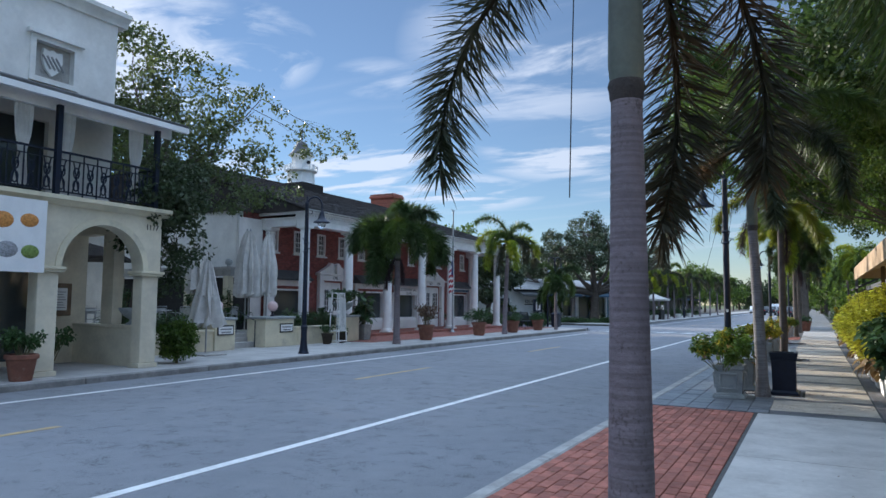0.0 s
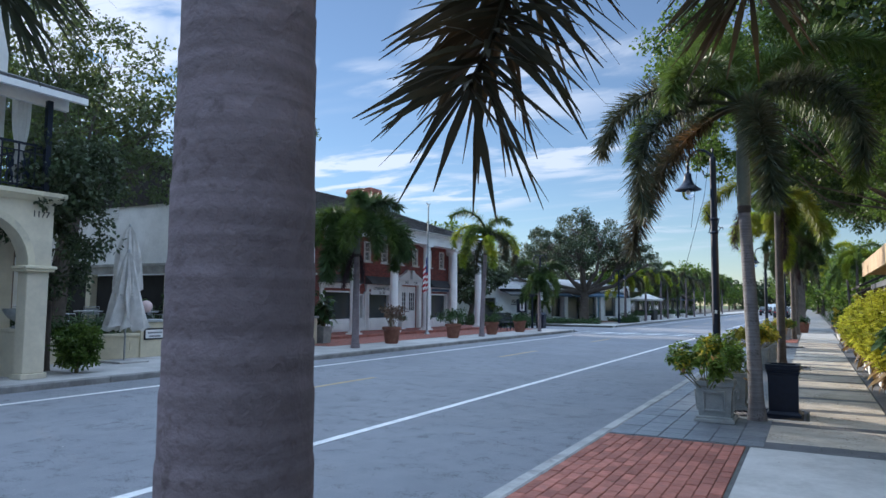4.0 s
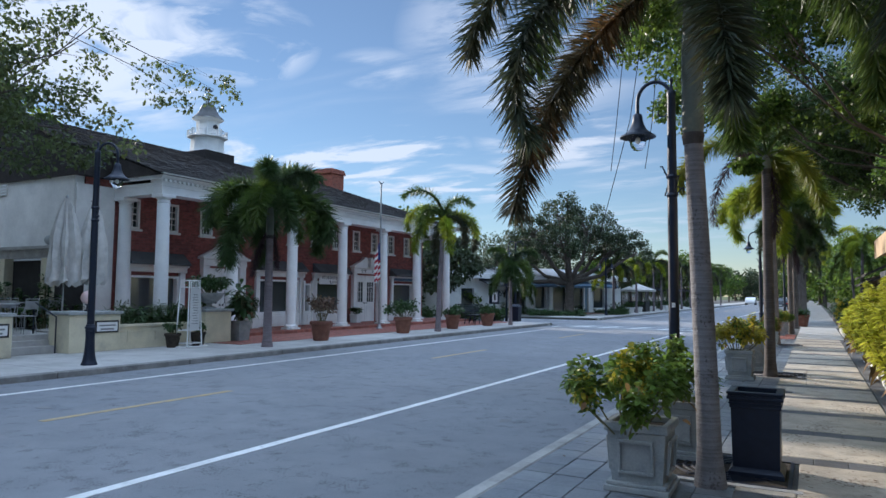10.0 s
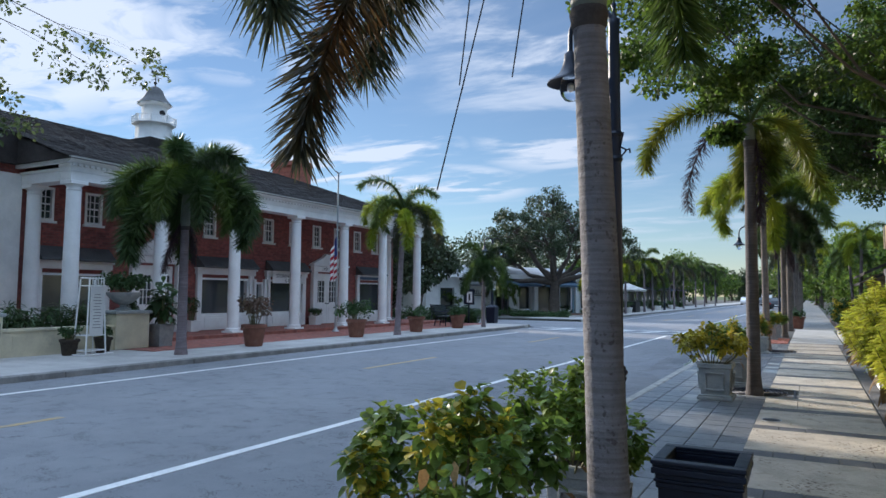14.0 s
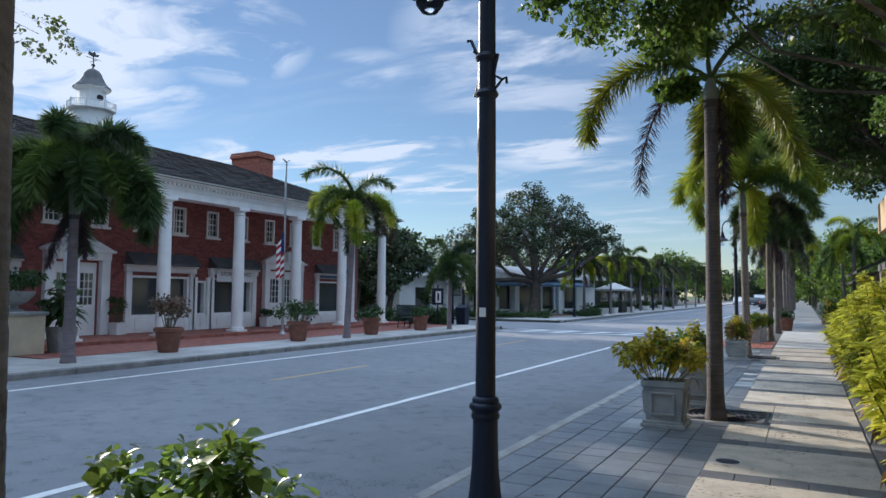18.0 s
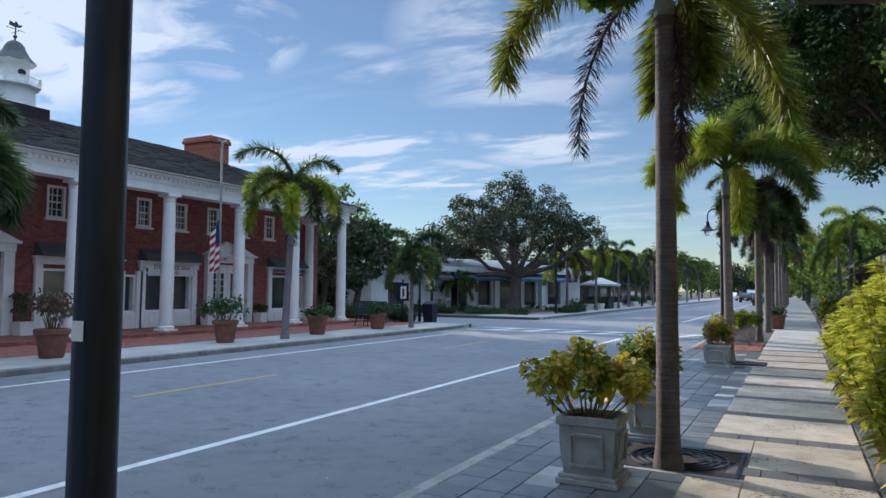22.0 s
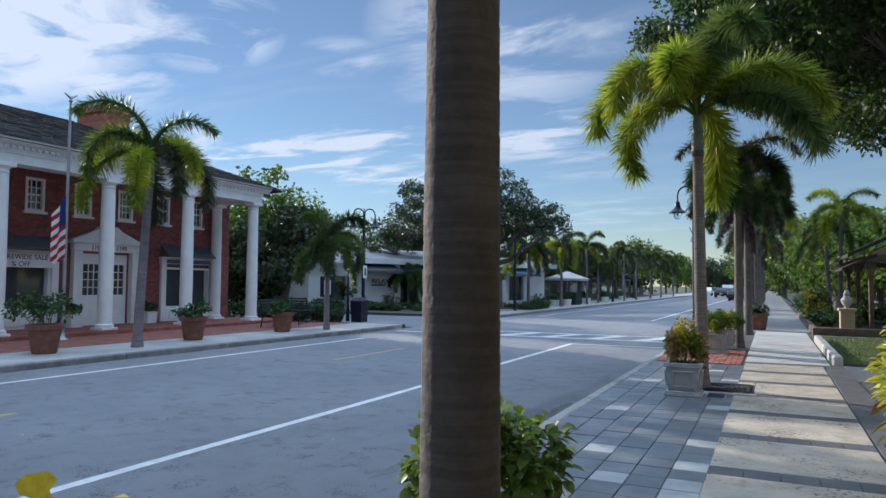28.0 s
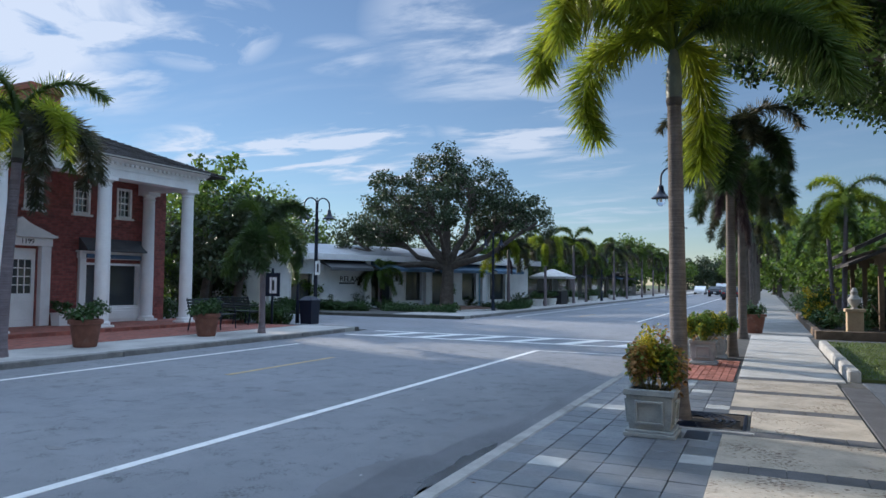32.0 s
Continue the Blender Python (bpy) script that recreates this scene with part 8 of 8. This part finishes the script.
for i, (x, y, h, k) in enumerate(((-16.6, 68.5, 5.0, .8), (-16.9, 74, 5.6, .9), (-16.4, 80, 5.4, .9), (-16.8, 87, 6.2, 1.0), (-16.5, 95, 6.0, 1.0), (-16.8, 104, 6.6, 1.1), (-16.5, 115, 7, 1.2))):
    broad_tree("street_tree", "rounded dark green tree on the far pavement", (x, y, FZ), h, .13, [(-.9 * k, -.8, h * .6, 1.4 * k, 1.5 * k, 1.1 * k), (.9 * k, .6, h * .58, 1.4 * k, 1.5 * k, 1.1 * k), (0, .3, h * .82, 1.2 * k, 1.3 * k, .9 * k)], 80, 44, .26, LEAF_OAK if i % 2 else LEAF, 760 + i, .5 * k, .3, group="trees on the far pavement")
for i in range(9):
    strap_shrub(-14.3 - .5 * (i % 2), 68.6 + i * 4.3, FZ, .8, .9 + .2 * (i % 3), 780 + i, LEAF_HEDGE, "low green shrub on the far pavement", 420, "far pavement shrubs", .2, .4)

for i, (x, y) in enumerate(((1.5, 150), (5, 165), (3, 185), (8, 140), (9, 175), (-1, 205), (6, 210), (12, 120), (11, 95))):
    broad_tree("far_tree", "leafy tree closing the end of the street", (x, y, 0), 9, .2, [(-1.5, 0, 5, 2.6, 2.6, 1.9), (1.5, 0, 5.6, 2.6, 2.6, 2), (0, 0, 7.4, 2.2, 2.2, 1.6), (0, 0, 2.4, 2.8, 2.6, 1.6)], 60, 40, .5, LEAF, 800 + i, 1.1, .3, group="trees at the end of the street")

for i, (x, y) in enumerate(((-28, 52.6), (-32.5, 54.5), (-37, 58), (-42, 62), (-46, 52), (-24.5, 53.2))):
    broad_tree("bush", "tall dense green bush on the side street", (x, y, 0), 3, .08, [(-1.6, 0, 1.1, 1.5, 1.2, 1.0), (1.5, .3, 1.2, 1.5, 1.2, 1.1), (0, .4, 2.1, 1.8, 1.3, 1.0)], 90, 44, .2, LEAF if i % 2 else LEAF_OAK, 820 + i, .45, .2, category="bush", group="bushes of the side street")

# woods that close the distance
rng = np.random.default_rng(850)
cs = np.concatenate([np.stack([rng.uniform(-120, -24, 260), rng.uniform(118, 190, 260), rng.uniform(.5, 6.5, 260)], 1), np.stack([rng.uniform(6, 90, 160), rng.uniform(120, 190, 160), rng.uniform(.5, 6.5, 160)], 1), np.stack([rng.uniform(-24, 8, 70), rng.uniform(262, 280, 70), rng.uniform(.5, 8, 70)], 1),
                     np.stack([rng.uniform(-110, -44, 160), rng.uniform(62, 84, 160), rng.uniform(.4, 5.5, 160)], 1)])
tagged(part("far_woods", leaf_cloud("far_woods", cs, [2.4] * len(cs), 60, .95, LEAF_OAK, rng), LEAF_OAK), "dark green woods far behind the houses", "woods", kind="stuff")
# clipped hedges before the corner store and its island
for i, (x, y, wx_, wy_, h) in enumerate(((-19.6, 53.0, 1.5, .45, .45), (-15.6, 53.9, 2.0, .45, .34), (-12.9, 60.6, .4, 2.0, .36), (-21.3, 50.9, .9, .4, .6))):
    hd = thing("hedge", "low clipped green hedge before the corner store", "hedge", (x, y, FZ), "clipped hedges")
    rng = np.random.default_rng(870 + i)
    cs = rng.uniform(-1, 1, (110, 3)) * np.array([wx_, wy_, h * .42]) + np.array([0, 0, h * .5])
    part("stem", Shape().tube([(-wx_ * .5, 0, 0), (-wx_ * .5, 0, h * .5)], .03, 6).tube([(wx_ * .6, 0, 0), (wx_ * .6, 0, h * .5)], .03, 6), STEM, hd)
    part("foliage", leaf_cloud("foliage", cs, [.2] * 110, 36, .1, LEAF_HEDGE, rng), LEAF_HEDGE, hd)["kind"] = "stuff"

# ---------------------------------------------------------------- vehicles
def wheel(parent, x, y, r_, w_, side):
    m = pose(x, y, r_, 0, 90 * side, 0)
    t = part("wheel", Shape().lathe([(r_ * .62, -w_ / 2), (r_ * .9, -w_ / 2), (r_, -w_ * .32), (r_, w_ * .32), (r_ * .9, w_ / 2), (r_ * .62, w_ / 2)], 24), RUBBER, parent, "black tyre on an alloy rim", 60, m)
    part("rim", Shape().lathe([(r_ * .62, w_ * .1), (r_ * .62, w_ * .46), (r_ * .56, w_ * .5), (r_ * .5, w_ * .36), (r_ * .2, w_ * .38), (r_ * .16, w_ * .46), (.01, w_ * .46)], 20), CHROME, t, smooth=60)
    for k in range(6):
        part("spoke", Shape().box(r_ * .18, r_ * .56, -.045, .045, w_ * .36, w_ * .47, .01), CHROME, t, at=pose(0, 0, 0, 0, 0, 60 * k))


def pickup(x, y, z):
    """A crew-cab pickup seen from behind; its tail is at y and it faces along the street."""
    p = thing("pickup_truck", "white crew-cab pickup truck with a chrome rear bumper", "pickup truck", (x, y, z))
    W = .98

    def arch(cy, r0=.5):
        return [(cy + r0 * math.cos(math.pi * i / 8), .48 + r0 * math.sin(math.pi * i / 8) * .98) for i in range(9)]
    low = [(.12, .55), (.12, 1.28), (2.0, 1.30), (2.02, 1.30), (4.75, 1.28), (5.75, 1.22), (5.98, 1.05), (6.0, .5), (5.45, .46)] + [(a, b) for a, b in arch(4.95)] + [(4.4, .42), (1.75, .42)] + [(a, b) for a, b in arch(1.2)] + [(.6, .5)]
    part("body", Shape().extrude(low, "x", -W, W), CARWHITE, p, "glossy white bodywork", 30)
    part("underbody", Shape().box(-.85, .85, .3, 5.8, .42, .62), INK, p)
    cab = Shape()
    prof = [(2.02, 1.29), (2.1, 1.55), (2.3, 1.9), (2.6, 1.94), (3.7, 1.93), (4.0, 1.85), (4.7, 1.29)]
    cab.extrude(prof, "x", -W + .14, W - .14)
    part("cab", cab, CARWHITE, p, smooth=30)
    for sx in (-1, 1):
        for a, b in (((2.4, 1.36), (3.1, 1.82)), ((3.2, 1.36), (4.15, 1.82))):
            part("side_window", Shape().extrude([(a[0], a[1]), (b[0] + (.2 if b[0] > 4 else 0), a[1]), (b[0] - (.1 if b[0] > 4 else 0), b[1]), (a[0] + .05, b[1])], "x", sx * (W - .14) - .004, sx * (W - .14) + .004), WINDOW, p)
        part("mirror", Shape().box(sx * (W + .05) - .1, sx * (W + .05) + .1, 4.1, 4.22, 1.25, 1.52, .03), INK, p)
        part("tail_light", Shape().box(sx * (W - .07) - .08, sx * (W - .07) + .08, .08, .26, .82, 1.2, .015), REDLENS, p, "red tail light")
        part("running_board", Shape().box(sx * W - .12, sx * W + .08, 1.85, 4.3, .36, .42, .01), INK, p)
        for k in range(2):
            part("door_handle", Shape().box(sx * W - .02, sx * W + .03, 2.45 + k * 1.0, 2.68 + k * 1.0, 1.12, 1.16, .008), INK, p)
        part("wheel_well", Shape().lathe([(.5, -.15), (.5, .12)], 20, m=pose(sx * (W - .2), 1.2, .5, 0, 90, 0)), INK, p)
        part("wheel_well", Shape().lathe([(.5, -.15), (.5, .12)], 20, m=pose(sx * (W - .2), 4.95, .5, 0, 90, 0)), INK, p)
        for cy in (1.2, 4.95):
            wheel(p, sx * (W - .12), cy, .41, .27, sx)
    part("rear_window", Shape().rings([[(-.74, 2.08, 1.36), (.74, 2.08, 1.36), (.66, 2.25, 1.8), (-.66, 2.25, 1.8)], [(-.74, 2.07, 1.36), (.74, 2.07, 1.36), (.66, 2.24, 1.8), (-.66, 2.24, 1.8)]]), WINDOW, p)
    part("brake_light", Shape().box(-.16, .16, 2.26, 2.34, 1.9, 1.96), REDLENS, p)
    tg = part("tailgate", Shape().box(-W + .15, W - .15, .06, .14, .72, 1.29, .012), CARWHITE, p)
    part("gate_handle", Shape().box(-.16, .16, .05, .07, 1.08, 1.2, .006), INK, tg)
    part("badge", Shape().box(-.2, .2, .05, .065, .93, 1.0, .006), CHROME, tg, "plain chrome badge")
    bm = part("bumper", Shape().box(-W, W, -.1, .14, .52, .70, .03), CHROME, p, "chrome rear bumper")
    part("number_plate", Shape().box(-.16, .16, -.112, -.1, .54, .68), PAPER, bm)
    part("hitch", Shape().box(-.05, .05, -.3, .1, .40, .5, .01).ball(.035, (0, -.28, .54), 10, 6), CHROME, bm)
    part("bed_rim", Shape().box(-W + .02, -W + .12, .15, 2.0, 1.28, 1.33, .01).box(W - .12, W - .02, .15, 2.0, 1.28, 1.33, .01), INK, p)
    return p


pickup(-6.25, 142.0, -0.12)


def car(x, y, m_, label, turn=0.0):
    p = thing("car", label, "car", pose(x, y, -.12, 0, 0, turn), "cars far down the street")
    body = [(-2.2, .35), (-2.25, .75), (-2.1, .95), (-1.3, 1.0), (-.9, 1.42), (.5, 1.45), (1.1, 1.02), (2.1, .9), (2.25, .6), (2.2, .35)]
    part("body", Shape().extrude(body, "x", -.88, .88), m_, p, smooth=35)
    part("rear_window", Shape().rings([[(-.66, -1.27, 1.04), (.66, -1.27, 1.04), (.6, -.95, 1.38), (-.6, -.95, 1.38)], [(-.66, -1.3, 1.05), (.66, -1.3, 1.05), (.6, -.98, 1.39), (-.6, -.98, 1.39)]]), WINDOW, p)
    for sx in (-1, 1):
        part("side_window", Shape().extrude([(-.95, 1.03), (.8, 1.05), (.4, 1.38), (-.75, 1.36)], "x", sx * .885 - .004, sx * .885 + .004), WINDOW, p)
        part("tail_light", Shape().box(sx * .7 - .12, sx * .7 + .12, -2.26, -2.2, .7, .85), REDLENS, p)
        for cy in (-1.35, 1.4):
            wheel(p, sx * .8, cy, .32, .2, sx)
    part("number_plate", Shape().box(-.2, .2, -2.27, -2.25, .5, .62), PAPER, p)


car(-3.1, 104, CARDARK, "dark saloon car parked far along the kerb")
car(-3.2, 112, CARSILVER, "silver car parked far along the kerb")
car(-6.2, 128, CARDARK, "dark car far down the street")
car(-10.0, 150, CARWHITE, "white car far down the street", 180)
car(-3.2, 136, CARWHITE, "white car parked far along the kerb")

# ---------------------------------------------------------------- paving, piece by piece
def piece_mesh(name, w_, l_, t_, m_, c=.004):
    return Shape().box(-w_ / 2, w_ / 2, -l_ / 2, l_ / 2, -t_, 0, c).mesh(name, m_, False)


GRATES = [(-.77, .30, 13.27, 14.25), (-.77, .30, 21.37, 22.35), (-.95, .12, 30.47, 31.45)]


def on_grate(x, y):
    return any(a - .05 < x < b + .05 and c - .06 < y < d + .06 for a, b, c, d in GRATES)


near_walk = setting("pavement_walk", Shape().box(-1.72, 1.26, -2, 45.2, -.2, -.014), JOINT, "tiled and slabbed pavement of the near walk", "pavement")
rp = random.Random(3)
# slate tiles beside the kerb
TW, TL = 1.64 / 6, .305
tiles = [piece_mesh("tile", TW - .007, TL - .007, .03, SLATE) for _ in range(1)]
light_tile = piece_mesh("tile", TW - .007, TL - .007, .03, mat("pale_tile", (.42, .43, .42), .6, var=.1, scale=5, bump=.3, bscale=50, objrand=.1, shift=1))
rest = Shape()
ny = int((34.3 - 11.28) / TL)
for j in range(ny):
    y = 11.28 + TL * (j + .5)
    for i in range(6):
        x = KX + .01 + TW * (i + .5)
        if on_grate(x, y):
            continue
        dz = rp.uniform(-.003, .002)
        if y > 20.2:
            me = light_tile if rp.random() < .10 else tiles[0]
            part("tile", me, None, near_walk, at=pose(x, y, dz, rp.uniform(-.3, .3), rp.uniform(-.3, .3), rp.uniform(-.4, .4)))
        else:
            rest.box(x - TW / 2 + .0035, x + TW / 2 - .0035, y - TL / 2 + .0035, y + TL / 2 - .0035, -.03, dz, .004)
SLATE_I = mat("slate_tile_joined", (0.165, 0.178, 0.196), 0.38, var=0.2, scale=4, bump=0.3, bscale=50, alt=(0.25, 0.255, 0.25), island=0.16, stain=(0.17, 0.18, 0.19), stain_scale=2.2, shift=1)
part("tiles", rest, SLATE_I, near_walk, "blue-grey slate tiles", False)["kind"] = "stuff"
# cream slabs with dark bands between
PER = 1.459
for k in range(-6, 10):
    y = 20.22 + PER * k
    for i in range(5):
        a, b = -.09 + .27 * i, -.09 + .27 * (i + 1)
        part("band_tile", Shape().box(a + .003, b - .003, y - .135, y + .135, -.03, -.002 - .002 * ((i * 7 + k) % 3 == 0), .004), BAND, near_walk)
    y0, y1 = y + .14, y + PER - .14
    cut = [g for g in GRATES if g[2] < y1 and g[3] > y0 and g[1] > -.09]
    x0 = max([-.085] + [g[1] + .04 for g in cut])
    dz = rp.uniform(-.003, .003)
    part("slab", Shape().box(x0, 1.255, y0, y1, -.03, dz, .006), SLAB, near_walk)
    if cut and x0 > 0 and y1 - cut[0][3] > .1:
        part("slab", Shape().box(-.085, x0 - .006, cut[0][3] + .04, y1, -.03, dz, .005), SLAB, near_walk)
    if cut and x0 > 0 and cut[0][2] - y0 > .1:
        part("slab", Shape().box(-.085, x0 - .006, y0, cut[0][2] - .04, -.03, dz, .005), SLAB, near_walk)
# plain concrete slabs before and after
CSLAB = mat("concrete_slab", (0.50, 0.485, 0.45), .85, var=.09, scale=2, bump=.3, bscale=80, objrand=.05, stain=(.36, .34, .31), stain_scale=1.3, shift=1)
for k in range(-4, 4):
    y0 = 11.2 - 3.05 * (4 - k)
    if y0 < -2.2 or y0 > 11:
        continue
    part("slab", Shape().box(-.21, 1.27, y0 + .01, min(y0 + 3.04, 11.18), -.03, 0.0, .008), CSLAB, near_walk)
for k in range(5):
    y0 = 35.0 + 2.05 * k
    part("slab", Shape().box(-.09, 1.4, y0 + .008, y0 + 2.04, -.03, 0, .008), CSLAB, near_walk)
part("band", Shape().box(-.09, 1.26, 34.55, 34.99, -.03, -.002, .004), BAND, near_walk)
part("band", Shape().box(-.22, 1.26, 11.2, 11.34, -.03, -.003, .003), BAND, near_walk)
# red pavers
BW, BL = .1045, .207
pv_me = piece_mesh("paver", BW - .006, BL - .006, .04, PAVER, .005)
PAVER_I = mat("red_paver_joined", (0.36, 0.135, 0.095), 0.8, var=0.15, scale=12, bump=0.4, bscale=80, island=0.28, stain=(0.20, 0.10, 0.085), stain_scale=6, shift=1)
rest = Shape()
cols = int(1.5 / BW)
for y_lo, y_hi, x_lo, n_c in ((-2.0, 11.19, KX + .015, cols), (34.35, 37.4, KX + .02, 15)):
    for i in range(n_c):
        x = x_lo + BW * (i + .5)
        y = y_lo - (BL / 2 if i % 2 else 0)
        while y < y_hi - .02:
            a, b = max(y, y_lo), min(y + BL, y_hi)
            dz = rp.uniform(-.004, .003)
            if b - a > BL * .98 and 7.3 < y < 11.1 and y_lo < 0:
                part("paver", pv_me, None, near_walk, at=pose(x, (a + b) / 2, dz, rp.uniform(-.6, .6), rp.uniform(-.6, .6), rp.uniform(-.6, .6)))
            elif b - a > .03:
                rest.box(x - BW / 2 + .003, x + BW / 2 - .003, a + .003, b - .003, -.04, dz, .004)
            y += BL
part("pavers", rest, PAVER_I, near_walk, "red brick pavers", False)["kind"] = "stuff"
# fallen leaves and litter on the walk
LITTER = mat("fallen_leaf", (.16, .10, .05), .8, var=.3, scale=9, bump=0, island=.4)
rng = np.random.default_rng(5)
n = 170
b = np.stack([rng.uniform(-1.7, 1.25, n), rng.uniform(4, 40, n), np.full(n, .004)], 1)
a_ = rng.uniform(0, 6.283, n)
w = np.stack([np.cos(a_), np.sin(a_), np.full(n, .06)], 1)
v, f = blades(b, unit(w), unit(np.cross(w, [0, 0, 1.0])), rng.uniform(.02, .06, n), rng.uniform(.012, .028, n), .0)
tagged(part("fallen_leaves", raw_mesh("fallen_leaves", v, f, LITTER), LITTER), "small dry leaves scattered on the walk", "leaves", kind="stuff")
GRIT = mat("pale_grit", (.5, .49, .47), .8, var=.3, scale=9, bump=0, island=.5)
n = 90
b = np.stack([rng.uniform(-8.5, -1.9, n), rng.uniform(5, 34, n), np.full(n, -.112)], 1)
a_ = rng.uniform(0, 6.283, n)
w = np.stack([np.cos(a_), np.sin(a_), np.full(n, .1)], 1)
v, f = blades(b, unit(w), unit(np.cross(w, [0, 0, 1.0])), rng.uniform(.012, .035, n), rng.uniform(.008, .02, n), .0)
tagged(part("road_grit", raw_mesh("road_grit", v, f, GRIT), GRIT), "pale grit and scraps scattered on the asphalt", "grit", kind="stuff")
